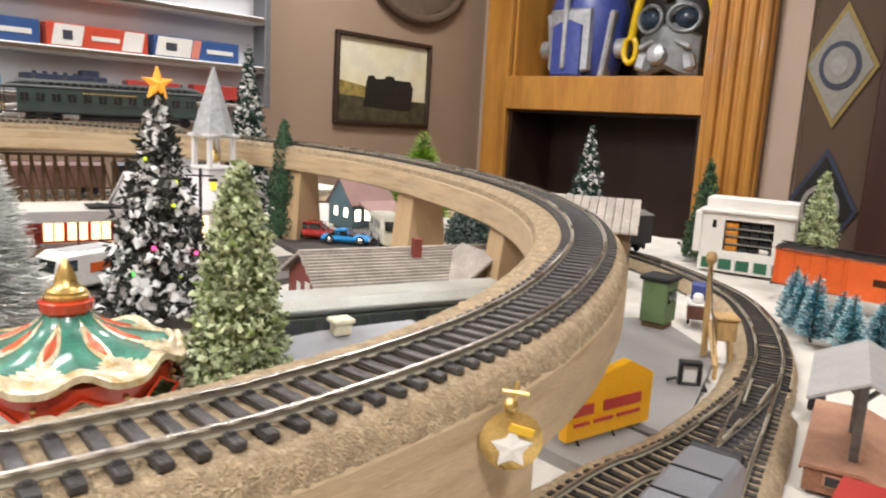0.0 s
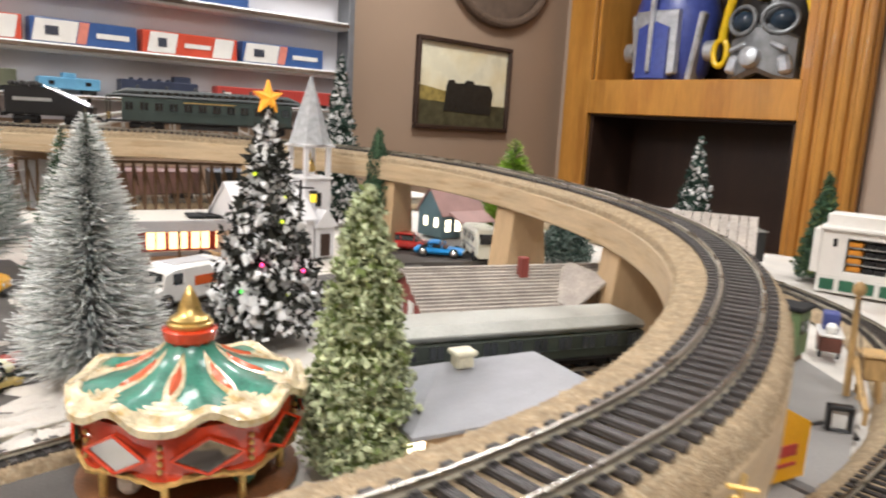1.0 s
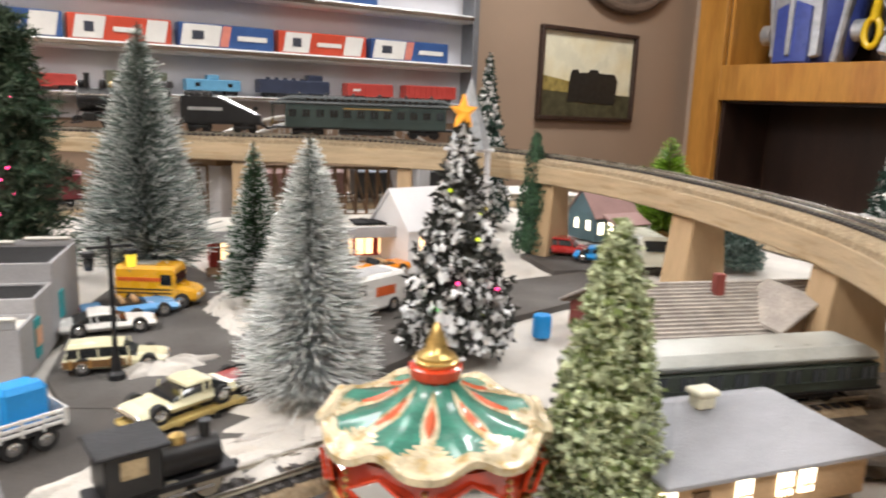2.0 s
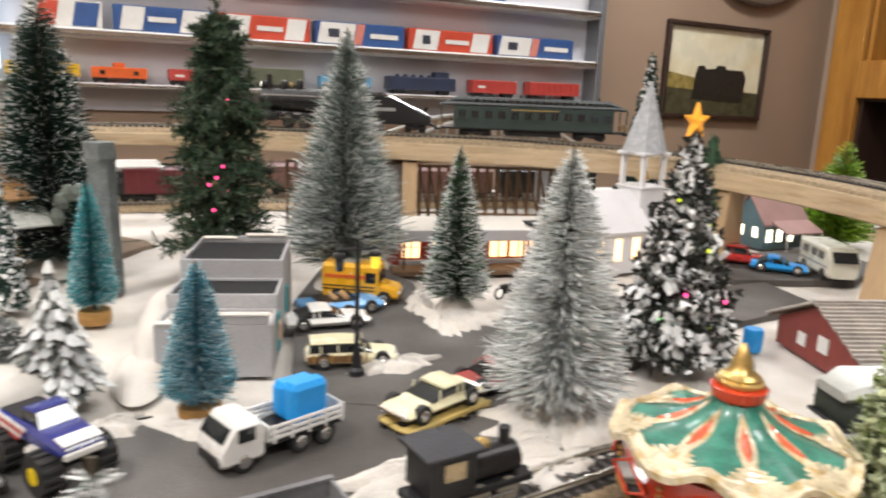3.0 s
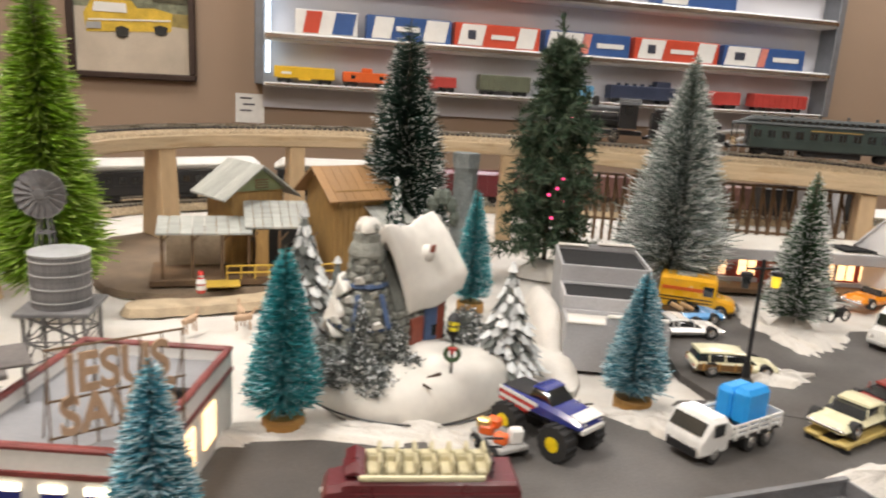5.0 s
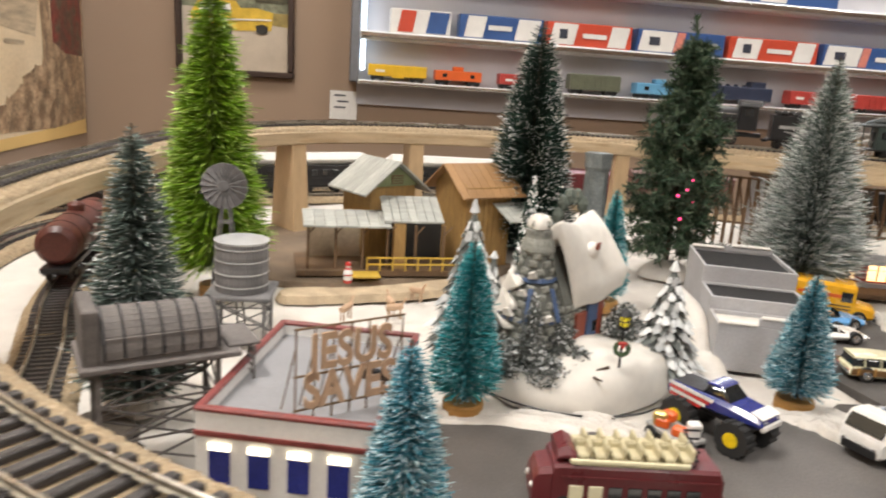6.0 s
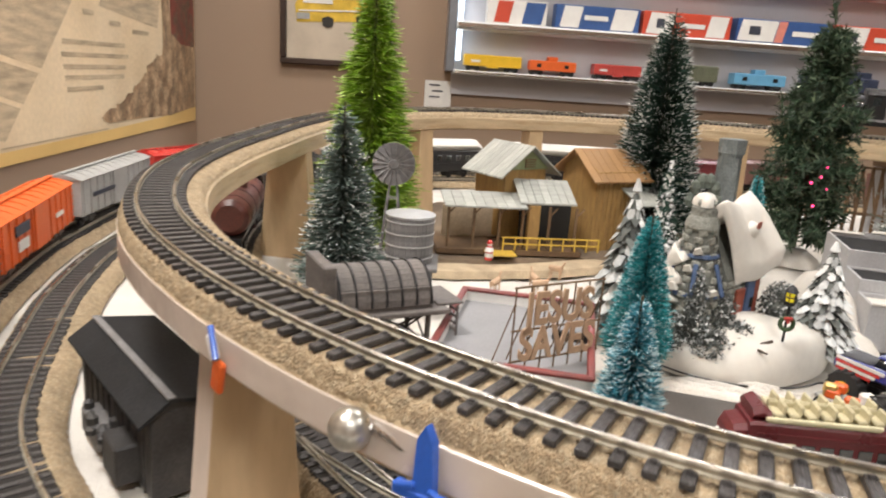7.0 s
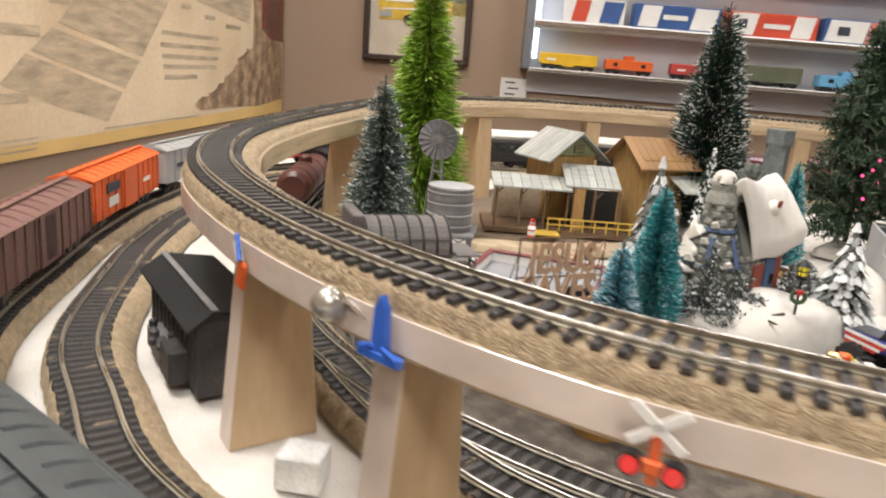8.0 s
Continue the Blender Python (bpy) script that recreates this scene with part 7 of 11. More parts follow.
def windmill():
    b = thing("model_windmill", "dark grey model windmill with a bladed wheel", "windmill", -0.581, 0.528, 0.9975, 10)
    for sx in (-1, 1):
        for sy in (-1, 1):
            Shape().tube((sx * 0.012, sy * 0.012, 0), (sx * 0.002, sy * 0.002, 0.105), 0.0008, n=6).obj("leg", GREYTIMBER, b)
    for z in (0.03, 0.06, 0.085):
        k = 0.012 - 0.01 * z / 0.105
        Shape().box(0, -k, z, 2 * k, 0.001, 0.001).box(0, k, z, 2 * k, 0.001, 0.001).box(-k, 0, z, 0.001, 2 * k, 0.001).box(k, 0, z, 0.001, 2 * k, 0.001).obj("girt", GREYTIMBER, b)
    Shape().box(0, 0.006, 0.11, 0.004, 0.018, 0.004, 0.0006).obj("gearbox", CARGREY, b)
    Shape().lathe([(0, 0), (0.004, 0), (0.0036, 0.0012), (0, 0.0016)], n=14).obj("hub", GREYTIMBER, b, at=pose(0, -0.005, 0.112, 90, 0, 0))
    blade = Shape().prism([(-0.0010, 0.0025), (0.0010, 0.0025), (0.0034, 0.0165), (-0.0034, 0.0165)], -0.0003, 0.0003).mesh("blade", GREYTIMBER)
    for i in range(18):
        o = new("blade", blade)
        o.parent = b
        o.matrix_basis = pose(0, -0.005, 0.112) @ Matrix.Rotation(2 * math.pi * i / 18, 4, "Y") @ Matrix.Rotation(0.4, 4, "Z")
    rim = Shape()
    for i in range(24):
        a0, a1 = 2 * math.pi * i / 24, 2 * math.pi * (i + 1) / 24
        for r in (0.0115, 0.0165):
            rim.tube((r * math.cos(a0), 0, r * math.sin(a0)), (r * math.cos(a1), 0, r * math.sin(a1)), 0.0004, n=5)
    rim.obj("wheel_rim", GREYTIMBER, b, at=pose(0, -0.005, 0.112))
    Shape().prism([(0.0, -0.006), (0.014, -0.008), (0.014, 0.008), (0.0, 0.006)], -0.0004, 0.0004).obj("tail_vane", GREYTIMBER, b, at=pose(0, 0.014, 0.112, 0, 0, 90))


windmill()


def coal_tower():
    """The grey barrel-roofed loader on tall braced legs."""
    b = thing("coal_loader", "grey barrel-roofed timber coal loader on tall legs", "coal loader", -0.539, 0.340, 1.021, 38)
    trestle_legs(b, -0.024, 0.03, -0.014, 0.014, -0.021, 0.036, LOADERWOOD, n=3)
    Shape().box(0.004, 0, 0.0375, 0.072, 0.042, 0.003, 0.0006).obj("platform", LOADERWOOD, b)
    slat = Shape().box(0, 0, 0, 0.052, 0.0042, 0.0012, 0.0003).mesh("slat", LOADERWOOD)
    for i in range(17):
        a = math.pi * (0.02 + 0.96 * i / 16)
        o = new("slat", slat)
        o.parent, o.matrix_basis = b, pose(0.004, 0.0175 * math.cos(a), 0.042 + 0.0185 * math.sin(a), math.degrees(a) - 90, 0, 0)
    for k in range(7):
        x = -0.021 + k * 0.0084
        rib = Shape()
        arc_ = [(math.cos(math.pi * i / 16), math.sin(math.pi * i / 16)) for i in range(17)]
        rib.prism([(0.0190 * p, 0.042 + 0.0200 * q) for p, q in arc_] + [(0.0180 * p, 0.042 + 0.0190 * q) for p, q in arc_[::-1]], x - 0.0005, x + 0.0005, axis="x")
        rib.obj("hoop", BLACKM, b, smooth=0)
    Shape().box(0.004, 0, 0.045, 0.05, 0.034, 0.012).obj("bin", LOADERWOOD, b)
    for x in (-0.022, 0.03):
        g = Shape()
        g.prism([(0.0175 * math.cos(math.pi * i / 12), 0.039 + 0.0215 * math.sin(math.pi * i / 12)) for i in range(13)], x - 0.001, x + 0.001, axis="x")
        g.obj("end_wall", LOADERWOOD, b)
    Shape().box(-0.0265, 0, 0.05, 0.007, 0.034, 0.03, 0.0008).obj("end_bin", LOADERWOOD, b)
    for o in range(13):
        Shape().box(0.0475, -0.01, -0.013 + 0.004 * o, 0.001, 0.009, 0.001).obj("ladder_rung", LOADERWOOD, b)
    for y in (-0.0145, -0.0055):
        Shape().box(0.0475, y, 0.011, 0.001, 0.001, 0.054).obj("ladder_rail", LOADERWOOD, b)
    Shape().box(0.043, 0, 0.0395, 0.016, 0.03, 0.0015, 0.0004).obj("balcony", LOADERWOOD, b)


coal_tower()


def mine_sheds():
    b = thing("freight_station", "timber freight station with grey plank roofs and platform", "station", -0.51, 0.75, 1.0, 20)
    # raised centre house with a sage gable
    hm_ = pose(0.0, 0.02, 0, 0, 0, 27) @ pose(0, -0.02, 0)
    Shape().box(0.0, 0.02, 0.05, 0.056, 0.05, 0.075).obj("upper_wall", OCHRE, b, at=hm_)
    gb = Shape()
    gb.prism([(-0.030, 0.085), (0.030, 0.085), (0, 0.108)], -0.0052, -0.0072, axis="y")
    gb.obj("gable", SAGE, b, "sage green gable", at=hm_)
    Shape().box(0.002, -0.0085, 0.092, 0.014, 0.0014, 0.009).obj("louvre", BROWNW, b, at=hm_)
    for i in range(3):
        Shape().box(0.002, -0.0095, 0.0895 + 0.0025 * i, 0.013, 0.0012, 0.0008).obj("louvre_slat", SAGE, b, at=hm_)
    for i in range(9):
        y = -0.013 + 0.0078 * i
        for sg in (-1, 1):
            s = Shape()
            s.prism([(sg * 0.042, 0.0775), (0, 0.109), (0, 0.1108), (sg * 0.042, 0.0793)], y - 0.0034, y + 0.0037)
            s.obj("roof_plank", PLANKROOF, b, smooth=0, at=hm_)
    # lean-to roofs over the platform
    for i in range(10):
        x = -0.076 + 0.0105 * i
        if x < 0.0:
            s = Shape()
            s.prism([(-0.058, 0.052), (-0.015, 0.06), (-0.015, 0.0618), (-0.058, 0.0538)], x - 0.0049, x + 0.005, axis="x")
            s.obj("roof_plank", PLANKROOF, b, smooth=0)
    for i in range(7):
        x = 0.0005 + 0.0085 * i
        s = Shape()
        s.prism([(-0.05, 0.056), (-0.008, 0.074), (-0.008, 0.0758), (-0.05, 0.0578)], x - 0.0039, x + 0.004, axis="x")
        s.obj("roof_plank", PLANKROOF, b, smooth=0)
    for x in (-0.076, -0.05, -0.024, 0.0, 0.028, 0.056):
        Shape().box(x, -0.05, 0.031, 0.0026, 0.0026, 0.046, 0.0003).obj("post", BROWNW, b)
        Shape().tube((x, -0.05, 0.044), (x + 0.008, -0.05, 0.053), 0.0008, n=6).obj("knee_brace", BROWNW, b)
    Shape().box(-0.012, -0.022, 0.007, 0.15, 0.07, 0.006, 0.0006).obj("platform", BROWNW, b, "brown plank platform")
    Shape().box(-0.04, -0.0, 0.026, 0.07, 0.002, 0.034).obj("back_wall", mat("beige_back_wall", (0.45, 0.36, 0.26), 0.8), b)
    # black sheet paints the shade inside the open bay
    Shape().box(0.034, -0.012, 0.029, 0.056, 0.002, 0.04).obj("dark_bay", BLACK, b, "black sheet standing for the shade in the open freight bay")
    Shape().box(0.012, -0.046, 0.03, 0.012, 0.008, 0.05, 0.0005).obj("pier", OCHRE, b)
    # yellow railing along the platform edge
    for i in range(9):
        x = -0.02 + 0.0125 * i
        Shape().box(x, -0.058, 0.0165, 0.0013, 0.0013, 0.013).obj("baluster", YELRAIL, b)
    for z in (0.0165, 0.023):
        Shape().box(0.03, -0.058, z, 0.102, 0.0014, 0.0014).obj("handrail", YELRAIL, b, "yellow handrail")
    Shape().box(-0.024, -0.065, 0.0085, 0.03, 0.022, 0.002, 0.0004).obj("ramp", YELRAIL, b, "yellow ramp")
    c = thing("mine_shed", "ochre timber shed with tan-brown gabled roof", "shed", -0.42, 0.80, 1.0, 40)
    Shape().box(0, 0, 0.044, 0.058, 0.06, 0.088).obj("wall", OCHRE, c)
    for i in range(9):
        Shape().box(-0.026 + 0.0065 * i, -0.0305, 0.044, 0.0008, 0.001, 0.088).obj("batten", OCHRE, c)
    for i in range(8):
        x = -0.036 + 0.0103 * i
        for sg in (-1, 1):
            s = Shape()
            s.prism([(sg * 0.04, 0.078), (0, 0.108), (0, 0.1096), (sg * 0.04, 0.0796)], x - 0.0049, x + 0.005, axis="x")
            s.obj("roof_panel", ORANGEROOF, c, smooth=0)
    for sx in (-1, 1):
        g = Shape()
        g.prism([(-0.03, 0.088), (0.03, 0.088), (0, 0.107)], sx * 0.0285, sx * 0.0295, axis="x")
        g.obj("gable", OCHRE, c)
    for i in range(6):
        s = Shape()
        x = 0.008 + 0.0075 * i
        s.prism([(-0.062, 0.056), (-0.03, 0.07), (-0.03, 0.0716), (-0.062, 0.0576)], x - 0.0035, x + 0.0036, axis="x")
        s.obj("awning_plank", PLANKROOF, c, smooth=0)
    path_ = patch("sand_path", [(-0.56, 0.60), (-0.5, 0.625), (-0.44, 0.66), (-0.40, 0.70), (-0.42, 0.72), (-0.5, 0.66), (-0.57, 0.63)], 0.998, 1.0045, SAND, "raised sandy path beside the freight station", "path")


mine_sheds()


def black_depot():
    b = thing("black_coal_shed", "soot-black timber shed beside the lower track", "shed", -0.624, 0.270, 1.0, 142)
    b.matrix_basis = b.matrix_basis @ Matrix.Scale(0.92, 4)
    Shape().box(0, 0, 0.022, 0.116, 0.038, 0.044, 0.0006).obj("wall", COALBLK, b)
    s = Shape()
    s.prism([(-0.019, 0.044), (0.019, 0.044), (0.010, 0.0482)], -0.058, 0.058, axis="x")
    s.obj("gable", COALBLK, b, smooth=0)
    s = Shape()
    s.prism([(-0.023, 0.0440), (0.010, 0.0490), (0.025, 0.0390), (0.025, 0.0408), (0.010, 0.0510), (-0.023, 0.0460)], -0.061, 0.061, axis="x")
    s.obj("roof", ROOFBLACK, b, "low black gabled roof", smooth=0)
    Shape().box(0, 0.010, 0.0512, 0.122, 0.004, 0.0012, 0.0004).obj("ridge_cap", GREYTIMBER, b, "dusty grey ridge cap")
    for i in range(10):
        Shape().box(-0.048 + 0.0107 * i, 0.0192, 0.022, 0.001, 0.001, 0.044).obj("batten", COALBLK, b)
    Shape().box(-0.03, 0.023, 0.012, 0.022, 0.014, 0.02, 0.001).obj("bunker", COALBLK, b, "black bunker")
    Shape().box(0.012, 0.022, 0.008, 0.03, 0.012, 0.014, 0.001).obj("bunker", GREYTIMBER, b)
    rg = random.Random(3)
    for i in range(10):
        Shape().ball(0.0 + rg.uniform(-0.02, 0.03), 0.024 + rg.uniform(-0.005, 0.008), 0.017, 0.003 * rg.uniform(0.7, 1.3), 6).obj("coal_lump", COALBLK, b)


black_depot()


def depot_right():
    b = thing("white_depot", "white depot with a shelved front opening and green base", "depot", 0.80, 0.52, 1.0, -62)
    b.matrix_basis = b.matrix_basis @ Matrix.Scale(0.82, 4)
    GREENP = mat("bottle_green", (0.02, 0.11, 0.06), 0.5, vary=0.12)
    w = 0.062
    Shape().box(0, 0.022, 0.055, 2 * w, 0.004, 0.07).obj("back_wall", BOXWHITE, b)
    Shape().box(0, 0.0, 0.0115, 2 * w, 0.05, 0.023, 0.0008).obj("plinth", BOXWHITE, b)
    Shape().box(0.003, 0.004, 0.098, 2 * w - 0.002, 0.05, 0.018, 0.001).obj("roof", BOXWHITE, b, "white raised flat roof")
    Shape().box(0, -0.002, 0.088, 2 * w + 0.006, 0.058, 0.005, 0.001).obj("cornice", BOXWHITE, b)
    for x0, x1, z0, z1 in ((-w, -w + 0.032, 0.023, 0.086), (w - 0.026, w, 0.023, 0.086), (-w + 0.032, w - 0.026, 0.076, 0.086), (-w + 0.032, w - 0.026, 0.023, 0.031)):
        Shape().box((x0 + x1) / 2, -0.023, (z0 + z1) / 2, x1 - x0, 0.004, z1 - z0, 0.0004).obj("front_wall", BOXWHITE, b)
    Shape().box(-w - 0.004, -0.012, 0.056, 0.010, 0.036, 0.06, 0.001).obj("side_bay", BOXWHITE, b, "white side bay")
    Shape().box(-w + 0.018, -0.0255, 0.069, 0.005, 0.0014, 0.011, 0.0003).obj("wall_lamp", BLACK, b)
    for sx in (-1, 1):
        Shape().box(sx * (w - 0.002), 0, 0.055, 0.004, 0.042, 0.064).obj("side_wall", BOXWHITE, b)
    for k in range(4):
        z = 0.0345 + 0.0112 * k
        Shape().box(0.003, -0.006, z - 0.004, 2 * w - 0.062, 0.028, 0.0014).obj("shelf", CARGREY, b)
        Shape().box(-w + 0.042, -0.012, z, 0.017, 0.016, 0.0072, 0.0012).obj("crate", mat("amber_crate", (0.6, 0.24, 0.02), 0.45, vary=0.2), b, "amber crate")
        for i in range(3):
            Shape().box(-w + 0.060 + 0.0135 * i, -0.012, z, 0.0125, 0.015, 0.0064, 0.0012).obj("crate", BOXWHITE if (k == 0 and i == 2) else BLACK, b, "dark crate")
    for i in range(5):
        x = -w + 0.014 + i * (2 * w - 0.028) / 4
        Shape().box(x, -0.0258, 0.0115, 0.017, 0.002, 0.015, 0.0004).obj("panel", GREENP, b, "green panel")
        Shape().box(x + 0.0121, -0.0262, 0.0115, 0.004, 0.003, 0.021, 0.0004).obj("pilaster", BOXWHITE, b)


depot_right()


def brick_shop():
    b = thing("platform_house", "long low red-brown building with a fold in its flat roof", "building", 0.404, 0.172, 1.0, -62.5)
    WALLB = mat("brown_brick", (0.24, 0.115, 0.065), 0.75, vary=0.25, grain=120, fine=500, bump=0.4)
    RUST = mat("rust_roof", (0.36, 0.19, 0.12), 0.8, vary=0.2, grain=45, fine=600)
    s = Shape()
    s.prism([(-0.0155, -0.001), (0.0205, -0.001), (0.0205, 0.0062), (0.0085, 0.0108), (-0.0155, 0.0108)], -0.0475, 0.048)
    s.obj("wall", WALLB, b, smooth=0)
    s = Shape()
    s.prism([(-0.0172, 0.0106), (0.0086, 0.0110), (0.0228, 0.0056), (0.0230, 0.0068), (0.0090, 0.0128), (-0.0172, 0.0122)], -0.0490, 0.0495)
    s.obj("roof", RUST, b, "rust-brown folded roof", smooth=0)
    Shape().box(-0.001, -0.0480, 0.0058, 0.0125, 0.0012, 0.0062, 0.0003).obj("window_frame", RUST, b)
    Shape().box(-0.001, -0.0484, 0.0058, 0.0100, 0.0010, 0.0044, 0.0002).obj("window", GLASSD, b)
    Shape().box(-0.0168, 0, 0.0100, 0.0012, 0.097, 0.0026, 0.0003).obj("fascia", WALLB, b)
    c = thing("platform_canopy", "grey gabled canopy on two dark timber posts", "canopy", 0.377, 0.1535, 1.0118, -61)
    SLATE = mat("matt_grey_slab", (0.30, 0.295, 0.29), 0.7, vary=0.12, grain=60, bump=0.2)
    for sx in (-1, 1):
        s = Shape()
        s.prism([(0, 0.0495), (sx * 0.0225, 0.0385), (sx * 0.0228, 0.0398), (0, 0.0510)], -0.039, 0.039)
        s.obj("canopy_slab", SLATE, c, "matt grey roof slab", smooth=0)
    Shape().box(0, 0, 0.0482, 0.0024, 0.070, 0.0022, 0.0004).obj("ridge_beam", GREYTIMBER, c)
    for y in (0.0, 0.0385):
        Shape().box(0, y, 0.0235, 0.0042, 0.0042, 0.0475, 0.0006).obj("post", GREYTIMBER, c)
        for sx in (-1, 1):
            Shape().tube((0, y, 0.030), (sx * 0.012, y, 0.0432), 0.0013, n=6).obj("brace", GREYTIMBER, c)
    r = thing("red_crate", "shallow bright red plastic tray on the snow", "tray", 0.352, 0.135, 1.0025, 20)
    Shape().box(0, 0, 0.003, 0.026, 0.018, 0.006, 0.001).obj("base", REDTRIM, r)
    Shape().box(0, 0, 0.0072, 0.028, 0.020, 0.0024, 0.0008).obj("rim", REDTRIM, r)


brick_shop()


def yard_right():
    # the yellow freight sign leaning inside the curve
    b = thing("yellow_billboard", "yellow tin billboard with red lettering on wire feet", "sign", 0.304, 0.2415, 1.0, 3)
    YB = mat("chrome_yellow", (0.80, 0.40, 0.006), 0.35, vary=0.06)
    s = Shape()
    s.prism([(-0.031, 0.006), (0.030, 0.006), (0.0305, 0.0335), (0.012, 0.0425), (-0.031, 0.0335)], -0.0028, 0.0028)
    s.obj("panel", YB, b, smooth=0)
    for x, w in ((-0.0205, 0.0135), (0.0075, 0.0285)):
        Shape().box(x, -0.0031, 0.0215, w, 0.0008, 0.0058, 0.0002).obj("text_bar", REDTRIM, b, "red flat bar for lettering and for the open door's dark inside")
    for x, w in ((-0.0215, 0.011), (-0.006, 0.014), (0.013, 0.018)):
        Shape().box(x, -0.0031, 0.0142, w, 0.0008, 0.0020, 0.0002).obj("text_bar", REDTRIM, b, "red flat bar for lettering and for the open door's dark inside")
    for x in (-0.022, 0.004):
        Shape().tube((x, 0, 0.007), (x, -0.004, 0.0), 0.0007, n=6).tube((x, 0, 0.007), (x, 0.006, 0.0), 0.0007, n=6).tube((x, -0.004, 0.0007), (x - 0.006, -0.003, 0.0007), 0.0007, n=6).obj("wire_foot", BLACKM, b)
    rp_ = thing("loading_ramp", "dark grey loading ramp beside the billboard", "ramp", 0.333, 0.2385, 1.0, 8)
    s = Shape()
    s.prism([(-0.010, 0.0), (0.0095, 0.0), (0.0095, 0.0012), (-0.010, 0.0045)], -0.0085, 0.0085)
    s.obj("slab", GREYTIMBER, rp_, smooth=0)
    g = thing("green_signal_hut", "small green signal hut with dark windows", "hut", 0.498, 0.383, 1.0, 20)
    g.matrix_basis = g.matrix_basis @ Matrix.Scale(0.82, 4)
    GH = mat("moss_green_paint", (0.13, 0.2, 0.09), 0.55, vary=0.12)
    Shape().box(0, 0, 0.03, 0.028, 0.026, 0.042, 0.0006).obj("wall", GH, g)
    Shape().box(0, 0, 0.053, 0.034, 0.032, 0.004, 0.001).obj("roof", ROOFBLACK, g)
    Shape().box(0, 0, 0.0045, 0.024, 0.022, 0.009).obj("footing", BROWNW, g)
    for x in (-0.007, 0.006):
        Shape().box(x, -0.0134, 0.036, 0.007, 0.0012, 0.012).obj("window", GLASSD, g)
    k = thing("switch_stand", "black switch stand frame round a pale dial", "switch stand", 0.410, 0.276, 1.0, -40)
    for x in (-0.0058, 0.0058):
        Shape().box(x, 0, 0.009, 0.0026, 0.006, 0.018, 0.0006).obj("case_side", BLACK, k)
    for z in (0.0025, 0.0165):
        Shape().box(0, 0, z, 0.0142, 0.0064, 0.003, 0.0006).obj("case_bar", BLACK, k)
    Shape().box(0, 0.0005, 0.0095, 0.0094, 0.0020, 0.0112).obj("dial", BOXWHITE, k, "pale dial")
    Shape().box(0, 0, 0.001, 0.021, 0.012, 0.002).obj("base", BLACK, k)
    Shape().tube((-0.008, 0, 0.006), (-0.014, -0.002, 0.005), 0.0012, n=7).obj("lever", BLACK, k)
    d = thing("timber_derrick", "tan timber loading crane with a box body and boom", "crane", 0.474, 0.306, 1.0, 35)
    TANT = mat("tan_timber", (0.42, 0.27, 0.11), 0.6, vary=0.3, grain=80, stretch=(1, 1, 0.2))
    Shape().box(0.004, -0.004, 0.024, 0.017, 0.014, 0.015, 0.0008, rz=15).obj("box_body", TANT, d, "tan box body")
    Shape().box(0.004, -0.004, 0.0325, 0.020, 0.017, 0.0022, 0.0006, rz=15).obj("box_lid", TANT, d)
    for x, y in ((-0.003, -0.009), (0.010, -0.008), (0.010, 0.002), (-0.003, 0.001)):
        Shape().tube((x * 1.2, y * 1.2, 0.0), (x, y, 0.018), 0.0015, 0.0013, n=7).obj("leg", TANT, d)
    for o in (-0.004, 0.004):
        Shape().tube((o, 0.008, 0.004), (o * 0.4 - 0.004, 0.010, 0.074), 0.0022, 0.0016, n=8).obj("mast_pole", TANT, d)
    for z in (0.02, 0.036, 0.052, 0.066):
        Shape().box(-0.002, 0.0092, z, 0.009, 0.002, 0.002, 0.0004).obj("mast_rung", TANT, d)
    Shape().ball(-0.005, 0.010, 0.075, 0.0042, 10, 1.2).obj("mast_head", TANT, d)
    Shape().tube((0.0, 0.006, 0.028), (-0.044, -0.002, 0.009), 0.0026, 0.0019, n=8).obj("boom", TANT, d)
    Shape().tube((-0.044, -0.002, 0.0), (-0.044, -0.002, 0.010), 0.0015, n=7).obj("boom_foot", TANT, d)
    Shape().tube((-0.005, 0.010, 0.073), (-0.036, 0.0, 0.013), 0.0004, n=5).obj("cable", BLACKM, d)
    fl = thing("small_flat_wagon", "small brown wagon with a white rim and navy crate", "wagon", 0.548, 0.384, 1.0, 40)
    Shape().box(0, 0, 0.012, 0.034, 0.016, 0.012, 0.001).obj("body", mat("rust_wagon", (0.13, 0.045, 0.03), 0.6, vary=0.25), fl)
    Shape().box(0, 0, 0.0188, 0.036, 0.018, 0.0018, 0.0005).obj("rim", BOXWHITE, fl, "white rim")
    Shape().box(0.006, 0, 0.0265, 0.015, 0.012, 0.014, 0.001).obj("crate", mat("navy_crate", (0.05, 0.07, 0.24), 0.5, vary=0.2), fl, "navy crate")
    Shape().ball(-0.010, 0, 0.0235, 0.0048, 10).obj("sack", BOXWHITE, fl, "white sack")
    for x in (-0.011, 0.011):
        for s_ in (-1, 1):
            Shape().tube((x, s_ * 0.0055, 0.0036), (x, s_ * 0.0075, 0.0036), 0.0036, n=12).obj("wheel", BLACK, fl)


yard_right()
